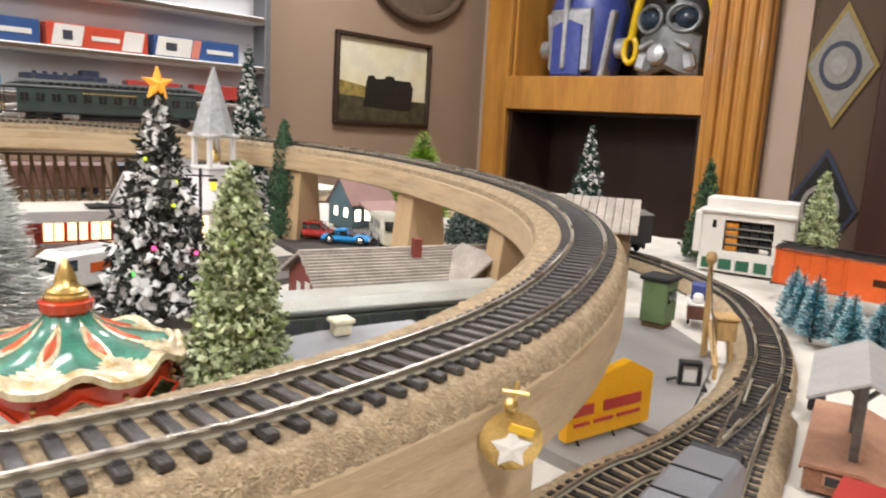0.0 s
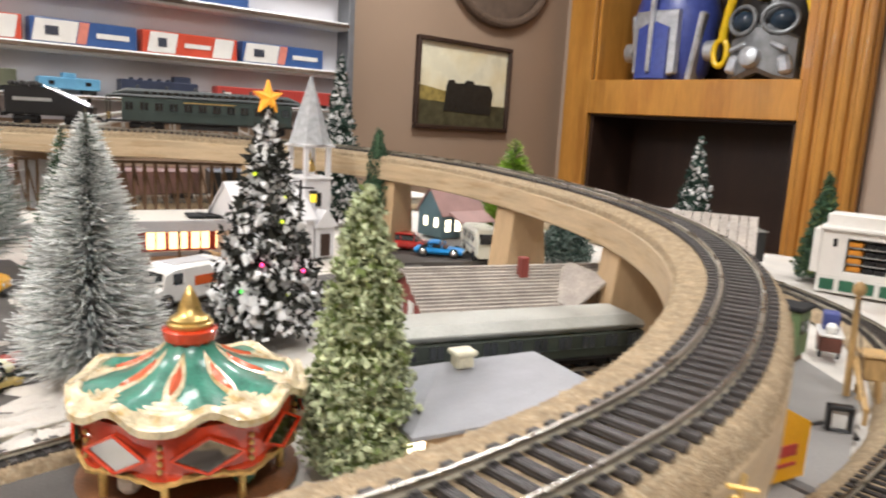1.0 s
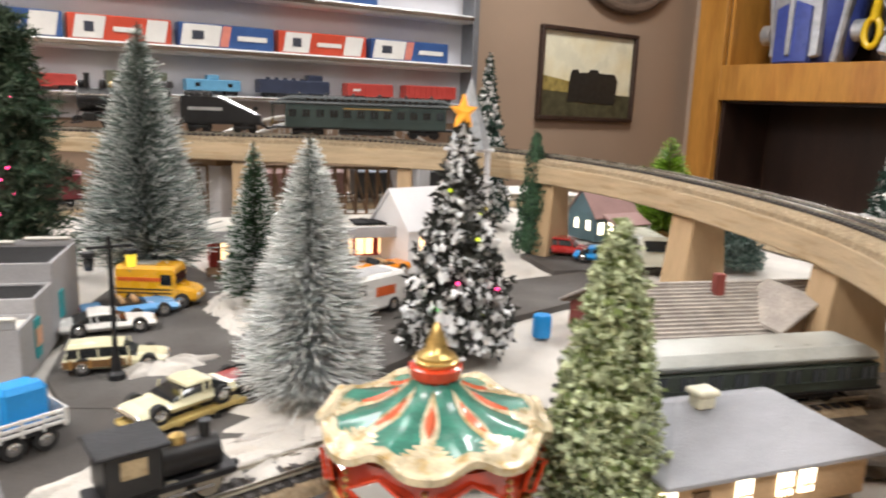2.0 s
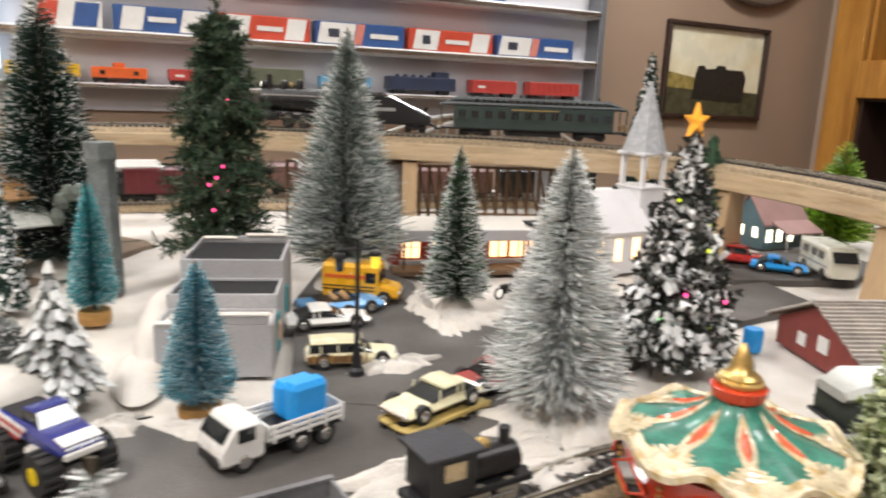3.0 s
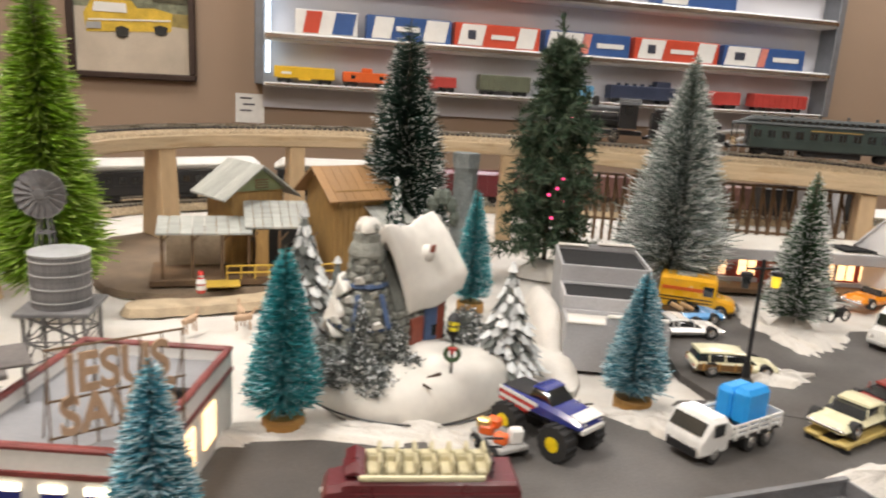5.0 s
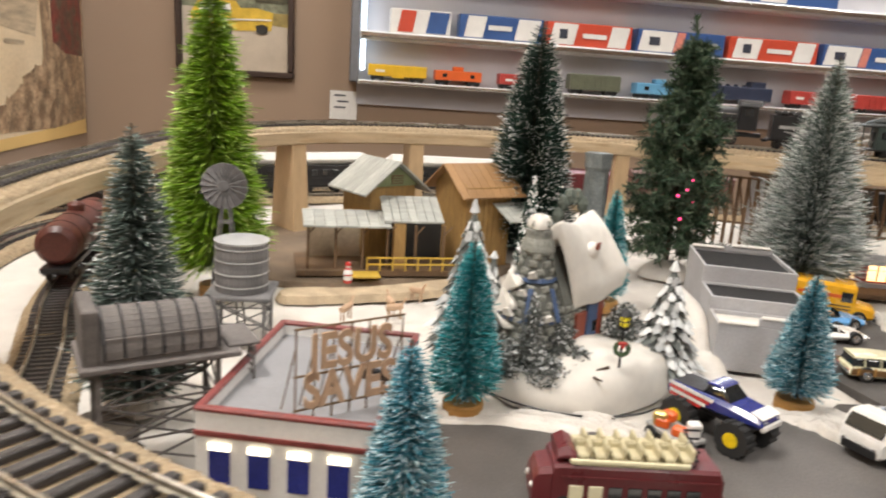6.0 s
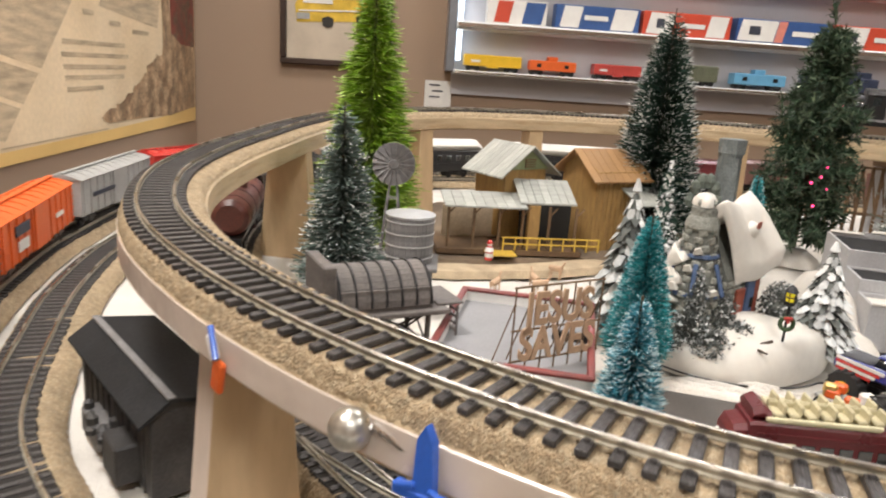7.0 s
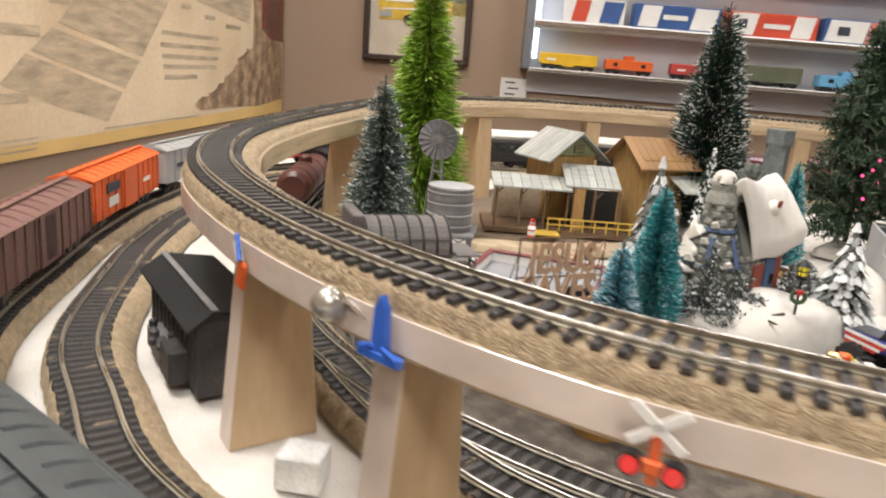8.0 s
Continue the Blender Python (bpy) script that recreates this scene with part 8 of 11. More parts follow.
# small green shed at the end of the street track
gs = thing("green_shed", "dull green shed with a dark grey roof inside the curve", "shed", 0.432, 0.402, 1.0, 28)
Shape().box(0, 0, 0.014, 0.036, 0.028, 0.030, 0.0008).obj("wall", mat("dull_green_paint", (0.075, 0.12, 0.055), 0.6, vary=0.25, grain=80), gs)
dk = Shape()
gable(dk, -0.021, 0.021, -0.018, 0.018, 0.029, 0.037)
dk.obj("roof", ROOFBLACK, gs, "dark grey roof", smooth=0)
Shape().box(0, -0.0146, 0.016, 0.012, 0.0014, 0.012, 0.0003).obj("window", GLASSD, gs)
Shape().box(0.0185, 0, 0.012, 0.0014, 0.010, 0.022, 0.0003).obj("door", BROWNW, gs)
# snowy-roofed shed beyond the right curve
rs = thing("ribbed_shed", "small shed with a pale ribbed roof beyond the track", "shed", 0.589, 0.570, 1.0, -48)
rs.matrix_basis = rs.matrix_basis @ Matrix.Scale(1.3, 4)
Shape().box(0, 0, 0.022, 0.07, 0.05, 0.044).obj("wall", BROWNW, rs)
for i in range(12):
    for sg in (-1, 1):
        s = Shape()
        x = -0.038 + 0.0069 * i
        s.prism([(sg * 0.032, 0.042), (0, 0.066), (0, 0.0676), (sg * 0.032, 0.0436)], x - 0.0031, x + 0.0032, axis="x")
        s.obj("roof_sheet", RIBROOF, rs, smooth=0)

# ---- carousel ----
def carousel():
    # carousel
    b = thing("carousel", "enamelled carousel with green and gold scalloped roof", "carousel", 0.064, 0.354, 1.0, 24)
    b.matrix_basis = b.matrix_basis @ Matrix.Scale(0.965, 4)
    GREEN = mat("glossy_green_enamel", (0.035, 0.19, 0.135), 0.38, vary=0.3, grain=120, coat=0.5, second=(0.1, 0.26, 0.2), mix_scale=140, mix_at=0.66)
    RED = mat("glossy_red_enamel", (0.55, 0.045, 0.012), 0.22, vary=0.12, grain=60, coat=0.6)
    CREAM = mat("gold_cream_enamel", (0.62, 0.53, 0.36), 0.3, vary=0.22, grain=90, coat=0.4, metal=0.1, second=(0.45, 0.31, 0.12), mix_scale=160, mix_at=0.58)
    GILT = mat("worn_gilt", (0.55, 0.36, 0.12), 0.4, metal=0.6, vary=0.3, grain=90)
    CORAL = mat("coral_enamel", (0.65, 0.13, 0.06), 0.25, vary=0.15, coat=0.5)
    n, lobes = 96, 8

    prof = [(0.0095, 0.0665), (0.0125, 0.0615), (0.018, 0.0570), (0.025, 0.0535), (0.033, 0.0508), (0.041, 0.0488), (0.048, 0.0470), (0.0535, 0.0448)]
    # gold scalloped border that follows the eave
    s = Shape()
    def eave(a, u, lift):
        k = math.cos(lobes * a)
        i0 = u * 7
        j = min(int(i0), 6)
        f = i0 - j
        r = prof[j][0] * (1 - f) + prof[j + 1][0] * f + 0.0012 * k * u ** 4
        z = prof[j][1] * (1 - f) + prof[j + 1][1] * f - 0.0030 * k * u ** 2.5 + 0.0008 * math.cos(2 * lobes * a) * u ** 3
        return (r * math.cos(a), r * math.sin(a), z + lift)
    grid, faces = [], []
    for q in range(15):
        grid += [eave(2 * math.pi * i / n, q / 14, 0.0) for i in range(n)]
    for q in range(14):
        faces += [(q * n + i, q * n + (i + 1) % n, (q + 1) * n + (i + 1) % n, (q + 1) * n + i) for i in range(n)]
    Shape().add(grid, faces).obj("roof", GREEN, b, "glossy green roof", smooth=60)
    vs, fs = [], []
    for i in range(n):
        a = 2 * math.pi * i / n
        inner = 0.79 - 0.03 * math.cos(lobes * a) + 0.02 * math.cos(3 * lobes * a)
        us = [inner + (1 - inner) * q / 9 for q in range(10)]
        vs += [eave(a, u, 0.0002 if q == 0 else 0.0016 + 0.0006 * math.sin(q * 0.9)) for q, u in enumerate(us)] + [eave(a, 1.0, -0.0010)]
    for i in range(n):
        j = (i + 1) % n
        for q in range(10):
            fs.append((11 * i + q, 11 * j + q, 11 * j + q + 1, 11 * i + q + 1))
    s.add(vs, fs).obj("border", CREAM, b, "cream and gold scalloped border", smooth=60)
    # gold leaves down each rib, coral drops between
    for i in range(lobes):
        a = 2 * math.pi * (i + 0.0) / lobes
        s, t = Shape(), Shape()
        for u0, u1, m_, lift, dest in ((0.10, 0.94, 42, 0.0013, s), (0.25, 0.58, 12, 0.0024, t)):
            vs, fs = [], []
            for q in range(m_ + 1):
                u = u0 + (u1 - u0) * q / m_
                if dest is t:
                    half = 0.095 * math.sin(math.pi * (q / m_) ** 0.85) ** 0.9 + 0.003
                elif u < 0.6:
                    half = 0.155 * math.sin(math.pi * (u - 0.10) / 0.56) ** 0.8 + 0.006
                else:
                    half = (0.06 + 0.20 * math.sin(math.pi * (u - 0.58) / 0.40) ** 0.8) * (1.0, 0.86, 0.55)[q % 3]
                vs += [eave(a - half, u, lift * 0.3), eave(a, u, lift), eave(a + half, u, lift * 0.3)]
            for q in range(m_):
                for e in range(2):
                    fs.append((3 * q + e, 3 * q + e + 1, 3 * q + 4 + e, 3 * q + 3 + e))
            dest.add(vs, fs, 0)
        s.obj("gold_leaf", CREAM, b, "raised gold leaf", smooth=60)
        t.obj("coral_drop", CORAL, b, "coral enamel drop", smooth=60)
    # red drum with mirrors
    dr = [(0.046, 0.0185), (0.0478, 0.0195), (0.0478, 0.0215), (0.0468, 0.0225), (0.0485, 0.039), (0.049, 0.0435), (0.0445, 0.0455)]
    Shape().lathe(dr, n=48).obj("drum", RED, b, "glossy red drum", smooth=50)
    MIRROR = mat("small_mirror", (0.42, 0.42, 0.42), 0.06, metal=1.0, vary=0.03, bump=0)
    for i in range(lobes):
        a = 2 * math.pi * (i + 0.5) / lobes
        m_ = pose(0.0486 * math.cos(a), 0.0486 * math.sin(a), 0.0305, 0, 0, math.degrees(a) + 90)
        s = Shape()
        s.prism([(-0.0150, 0), (0, -0.0082), (0.0150, 0), (0, 0.0082)], -0.0008, 0.0012)
        s.obj("mirror", MIRROR, b, "diamond mirror", smooth=0, at=m_)
        s = Shape()
        for p, q in (((-0.0150, 0), (0, -0.0082)), ((0, -0.0082), (0.0150, 0)), ((0.0150, 0), (0, 0.0082)), ((0, 0.0082), (-0.0150, 0))):
            s.tube((p[0], -0.0012, p[1]), (q[0], -0.0012, q[1]), 0.0007, n=6)
        s.obj("mirror_frame", RED, b, at=m_)
        a = 2 * math.pi * i / lobes
        for z in (0.0245, 0.028, 0.0315, 0.035):
            Shape().ball(0.0486 * math.cos(a), 0.0486 * math.sin(a), z, 0.0013, 8).obj("gold_bead", BRASS, b)
    def rim(a, j):
        return (0.0, 0.0042 * abs(math.sin(lobes / 2 * a)) + 0.0005 * math.sin(lobes * 5 * a))
    Shape().lathe([(0.0470, 0.0158), (0.0490, 0.0164), (0.0492, 0.0178), (0.0474, 0.0186)], n=96, wave=rim).obj("lower_rim", GILT, b, "gold lower rim", smooth=50)
    for i in range(lobes):
        a = 2 * math.pi * i / lobes
        Shape().tube((0.042 * math.cos(a), 0.042 * math.sin(a), 0.0035), (0.042 * math.cos(a), 0.042 * math.sin(a), 0.0195), 0.0019, n=8).obj("pole", BRASS, b)
        if i % 2 == 0:
            Shape().ball(0.034 * math.cos(a + 0.2), 0.034 * math.sin(a + 0.2), 0.0095, 0.0055, 10).obj("seat", GREEN if i % 4 else BOXWHITE, b)
    Shape().lathe([(0, 0), (0.05, 0), (0.051, 0.001), (0.05, 0.0032), (0, 0.0034)], n=48).obj("base", mat("brown_enamel", (0.16, 0.07, 0.03), 0.4, vary=0.3), b)
    Shape().tube((0, 0, 0.0035), (0, 0, 0.042), 0.014, n=16).obj("centre_column", CREAM, b)
    Shape().lathe([(0.0095, 0.0655), (0.0118, 0.067), (0.0125, 0.0715), (0.0105, 0.0725)], n=24, wave=lambda a, j: (0.0007 * math.sin(12 * a), -0.0012 * abs(math.sin(6 * a)) if j == 0 else 0)).obj("collar", RED, b, "red ruffled collar")
    Shape().lathe([(0.0098, 0.0725), (0.0105, 0.0735), (0.0105, 0.0745), (0.0088, 0.0752), (0.009, 0.0765), (0.0075, 0.0775), (0.0055, 0.079), (0.0046, 0.083), (0.0028, 0.0875), (0.0008, 0.0915), (0.0, 0.0918)], n=20).obj("finial", BRASS, b, "gold pointed finial", smooth=50)


carousel()


# ---- road vehicles ----
def wheel_pair(root, x, w, r, thick=0.0042, rim=CHROME, tread=0, hub=0.58):
    for s in (-1, 1):
        t = Shape()
        t.tube((x, s * (w - thick), r), (x, s * w, r), r, r, 18)
        lugs = []
        if tread:
            for i in range(14):
                a = 2 * math.pi * i / 14
                lugs.append(Shape().box(x + r * math.cos(a), s * (w - thick / 2), r + r * math.sin(a), 0.003, thick * 0.96, 0.0034, 0.0006, ry=-math.degrees(a)))
        wh = t.obj("wheel", RUBBER, root, "black rubber tyre")
        for lug in lugs:
            lug.obj("tread_lug", RUBBER, wh)
        Shape().lathe([(0, 0), (r * hub, 0), (r * hub * 1.03, 0.0004), (r * hub * 0.72, 0.0009), (r * hub * 0.26, 0.0007), (0, 0.0013)], n=14).obj("rim", rim, wh, at=pose(x, s * (w + 0.0001), r, -90 * s, 0, 0))


def sedan(label, x, y, rz, paint, L=0.072, W=0.0145, H=0.021, roof=None, cabin=(-0.42, 0.2), z=1.0031, group="parked toy cars", wagon=False, open_top=False, r=0.0056, rim=CHROME, wood=None, van=False, slope=0.008):
    c = thing("toy_car", label, "car", x, y, z, rz, group)
    g = 0.0035
    bh = H * 0.58 if not van else H * 0.55
    h = L / 2
    secs = [(-h, W * 0.82, g + 0.002, bh * 0.86), (-h * 0.96, W * 0.94, g, bh * 0.97), (-h * 0.6, W, g - 0.0005, bh), (h * 0.3, W, g - 0.0005, bh), (h * 0.72, W * 0.97, g, bh * 0.93), (h * 0.95, W * 0.9, g, bh * 0.82), (h, W * 0.78, g + 0.0015, bh * 0.66)]
    Shape().loft(secs, 0.22).obj("body", paint, c)
    x0, x1 = cabin[0] * L, cabin[1] * L
    if wagon:
        x0 = -h * 0.93
    if not open_top:
        sl = slope if not van else 0.002
        Shape().loft([(x0, W * 0.84, bh - 0.001, bh + 0.0005), (x0 + (0.0015 if wagon else sl), W * 0.8, bh - 0.001, H - 0.001), (x1 - sl, W * 0.78, bh - 0.001, H - 0.001), (x1 + 0.003, W * 0.84, bh - 0.001, bh + 0.0005)], 0.18).obj("glasshouse", GLASSD, c, "dark tinted windows")
        Shape().loft([(x0 + (0.0005 if wagon else sl * 0.8), W * 0.78, H - 0.0022, H - 0.0004), (x0 + sl * 1.4, W * 0.79, H - 0.002, H), ((x0 + x1) / 2, W * 0.8, H - 0.002, H + 0.0004), (x1 - sl * 0.6, W * 0.76, H - 0.0022, H - 0.0006)], 0.25).obj("roof", roof or paint, c)
        for u in (x0 + sl, (x0 + x1) / 2, x1 - sl * 0.2):
            for s in (-1, 1):
                Shape().tube((u, s * W * 0.86, bh - 0.0008), (u - 0.0008, s * W * 0.79, H - 0.0012), 0.0006, n=6).obj("pillar", roof or paint, c)
    else:
        Shape().loft([(x0, W * 0.78, bh - 0.0012, bh + 0.0008), (x1, W * 0.78, bh - 0.0012, bh + 0.0008)], 0.1).obj("cockpit", BLACK, c)
        for u in (x0 * 0.3, x1 * 0.4):
            Shape().box(u, 0, bh + 0.0022, 0.004, W * 1.3, 0.0045, 0.0012).obj("seat", mat("tan_seat", (0.4, 0.25, 0.12), 0.5), c)
        Shape().box(x1, 0, bh + 0.003, 0.0012, W * 1.5, 0.0065, 0.0004, ry=-30).obj("windscreen", GLASSD, c)
    if wood:
        for s in (-1, 1):
            Shape().box(x0 * 0.42, s * (W + 0.0002), bh * 0.72, -x0 * 1.05 + h * 0.2, 0.0012, bh * 0.4).obj("wood_panel", wood, c, "brown wood side panel")
            for i in range(4):
                Shape().box(x0 * 0.9 + 0.0115 * i, s * (W + 0.0006), bh * 0.75, 0.0014, 0.001, bh * 0.55).obj("wood_rib", DISC, c)
    for s in (-1, 1):
        Shape().box(s * (h + 0.0002), 0, g + 0.0025, 0.0022, W * 1.75, 0.0024, 0.0008).obj("bumper", CHROME, c)
        Shape().tube((h * 0.97, s * W * 0.6, bh * 0.6), (h * 1.01, s * W * 0.6, bh * 0.6), 0.0019, n=10).obj("headlight", BOXWHITE, c)
        Shape().box(-h * 0.99, s * W * 0.62, bh * 0.66, 0.0012, 0.0032, 0.0018).obj("tail_light", REDTRIM, c)
    for u in (-0.62, 0.64):
        wheel_pair(c, h * u, W + 0.0004, r, rim=rim)
    return c


CREAMP = mat("cream_car_paint", (0.72, 0.68, 0.46), 0.25, vary=0.05, coat=0.5)
WHITEC = mat("white_car_paint", (0.78, 0.77, 0.74), 0.25, vary=0.04, coat=0.5)
SKYC = mat("sky_blue_paint", (0.13, 0.36, 0.68), 0.25, vary=0.05, coat=0.5)
REDC = mat("red_car_paint", (0.5, 0.035, 0.03), 0.25, vary=0.06, coat=0.5)
ORNGC = mat("orange_car_paint", (0.75, 0.25, 0.012), 0.25, vary=0.06, coat=0.5)
BUSY = mat("school_bus_yellow", (0.78, 0.4, 0.012), 0.3, vary=0.05, coat=0.4)
NAVYC = mat("navy_car_paint", (0.025, 0.035, 0.2), 0.2, vary=0.15, coat=0.6)
WOODP = mat("wagon_wood", (0.16, 0.085, 0.03), 0.5, vary=0.25)
TEALC = mat("vivid_blue_plastic", (0.02, 0.3, 0.75), 0.4, vary=0.06)

sedan("cream coupe toy car parked on a yellow ramp", -0.048, 0.474, 215, CREAMP, L=0.062, W=0.0135, H=0.0165, z=1.0085, r=0.0055, slope=0.0125, cabin=(-0.40, 0.14))
rp = thing("car_ramp", "yellow car ramp trailer beneath the cream coupe", "trailer", -0.046, 0.472, 1.0015, 215)
TRAYY = mat("dull_gold_tray", (0.5, 0.38, 0.13), 0.5, vary=0.25, grain=60)
for s in (-1, 1):
    Shape().box(0, s * 0.0085, 0.0057, 0.066, 0.008, 0.0018, 0.0006).obj("wheel_track", TRAYY, rp)
    Shape().box(0, s * 0.0128, 0.0062, 0.066, 0.0012, 0.003, 0.0004).obj("side_rail", TRAYY, rp)
for x in (-0.03, -0.01, 0.01, 0.03):
    Shape().box(x, 0, 0.0042, 0.004, 0.026, 0.0014, 0.0003).obj("crossbar", TRAYY, rp)
for s in (-1, 1):
    Shape().tube((-0.012, s * 0.010, 0.002), (-0.012, s * 0.014, 0.002), 0.002, n=10).obj("wheel", RUBBER, rp)
    Shape().box(0.03, s * 0.011, 0.002, 0.004, 0.004, 0.004).obj("foot", BLACK, rp)
sedan("dark red toy coupe parked behind the ramp", 0.0, 0.516, 202, mat("dull_red_paint", (0.3, 0.05, 0.04), 0.35, vary=0.1), L=0.056, W=0.013, H=0.017, slope=0.011)
sedan("cream and wood station wagon toy beside the street lamp", -0.090, 0.562, 2, CREAMP, L=0.062, W=0.0125, H=0.0185, wagon=True, cabin=(-0.45, 0.16), wood=WOODP)
sedan("white toy sports car in the parking row", -0.105, 0.644, 10, WHITEC, L=0.066, H=0.0165, slope=0.012, cabin=(-0.36, 0.14))
sedan("sky blue open-top toy convertible in the parking row", -0.093, 0.680, 16, SKYC, L=0.072, H=0.02, open_top=True, cabin=(-0.3, 0.12))
sedan("bright blue toy car on the far lot", 0.406, 0.803, -35, TEALC, L=0.060, H=0.018, slope=0.012, cabin=(-0.38, 0.12))
sedan("bright red toy car on the far lot", 0.382, 0.846, -35, REDC, L=0.060, H=0.022)
sedan("orange toy hot rod beside the station", 0.135, 0.785, 205, ORNGC, L=0.07, H=0.02, open_top=True, cabin=(-0.2, 0.1))


def bus_yellow():
    c = thing("school_bus", "yellow short school bus toy in the parking row", "bus", -0.071, 0.714, 1.0031, -18)
    c.matrix_basis = c.matrix_basis @ Matrix.Scale(0.9, 4)
    Shape().loft([(-0.038, 0.0135, 0.006, 0.036), (-0.036, 0.0152, 0.004, 0.039), (0.016, 0.0152, 0.004, 0.039), (0.0185, 0.0145, 0.004, 0.037)], 0.2).obj("body", BUSY, c)
    Shape().loft([(0.0185, 0.013, 0.005, 0.021), (0.034, 0.012, 0.005, 0.018), (0.0375, 0.0105, 0.006, 0.015)], 0.25).obj("hood", BUSY, c)
    for s in (-1, 1):
        for z in (0.0135, 0.017):
            Shape().box(-0.011, s * 0.0153, z, 0.052, 0.0008, 0.0012).obj("stripe", BLACK, c)
        Shape().box(-0.012, s * 0.0153, 0.0265, 0.046, 0.0008, 0.0035).obj("text_bar", CARORANGE, c, "unreadable lettering")
        Shape().box(0.0105, s * 0.0153, 0.0265, 0.010, 0.001, 0.01).obj("window", GLASSD, c)
        Shape().tube((0.036, s * 0.008, 0.012), (0.0385, s * 0.008, 0.012), 0.0018, n=10).obj("headlight", BOXWHITE, c)
    Shape().box(0.0184, 0, 0.0275, 0.0014, 0.024, 0.011, 0.0004, ry=-8).obj("windscreen", GLASSD, c)
    Shape().box(-0.012, 0.0, 0.0395, 0.02, 0.018, 0.0014, 0.0004).obj("roof_hatch", mat("grey_hatch", (0.35, 0.34, 0.3), 0.5), c)
    Shape().box(0.038, 0, 0.006, 0.0022, 0.025, 0.003, 0.0006).obj("bumper", BLACK, c)
    for x in (-0.022, 0.024):
        wheel_pair(c, x, 0.0156, 0.0068)


bus_yellow()


def white_truck():
    c = thing("flatbed_truck", "white stake-bed toy truck carrying a blue crate", "truck", -0.138, 0.444, 1.0031, 214)
    c.matrix_basis = c.matrix_basis @ Matrix.Scale(0.84, 4)
    Shape().box(-0.002, 0, 0.0085, 0.08, 0.015, 0.004, 0.0006).obj("chassis", BLACK, c)
    Shape().loft([(0.014, 0.0155, 0.006, 0.028), (0.017, 0.016, 0.005, 0.031), (0.031, 0.016, 0.005, 0.0315), (0.0385, 0.0155, 0.005, 0.021), (0.0405, 0.0145, 0.006, 0.017)], 0.18).obj("cab", WHITEC, c)
    Shape().box(0.0368, 0, 0.0246, 0.0014, 0.026, 0.0098, 0.0003, ry=-34).obj("windscreen", GLASSD, c)
    for s in (-1, 1):
        Shape().box(0.0255, s * 0.0161, 0.0235, 0.0105, 0.0009, 0.008).obj("side_window", GLASSD, c)
        Shape().tube((0.040, s * 0.0105, 0.011), (0.0418, s * 0.0105, 0.011), 0.002, n=10).obj("headlight", CHROME, c)
        for z in (0.0155, 0.019, 0.0225):
            Shape().box(-0.0165, s * 0.0158, z, 0.052, 0.0012, 0.0022, 0.0003).obj("stake_rail", WHITEC, c)
        for i in range(5):
            Shape().box(-0.041 + 0.0122 * i, s * 0.0166, 0.0185, 0.0018, 0.001, 0.0115).obj("stake", WHITEC, c)
    for x in (-0.043, 0.0105):
        Shape().box(x, 0, 0.0185, 0.0012, 0.031, 0.0105).obj("end_board", WHITEC, c)
    Shape().box(-0.0165, 0, 0.0125, 0.053, 0.031, 0.003, 0.0005).obj("bed", BLACK, c)
    Shape().box(0.0412, 0, 0.0085, 0.0015, 0.024, 0.006, 0.0004).obj("grille", BLACK, c)
    for x in (-0.03, -0.012, 0.0265):
        wheel_pair(c, x, 0.0155, 0.007)
    k = thing("blue_crate", "bright blue plastic crates roped on the truck bed", "crate", -0.1235, 0.4565, 1.0148, 214)
    k.matrix_basis = k.matrix_basis @ Matrix.Diagonal((0.85, 0.88, 1.2, 1.0))
    Shape().box(0, 0.006, 0.0095, 0.026, 0.0125, 0.019, 0.0025).box(0, -0.0065, 0.0085, 0.026, 0.0125, 0.017, 0.0025).obj("crate", TEALC, k)


white_truck()


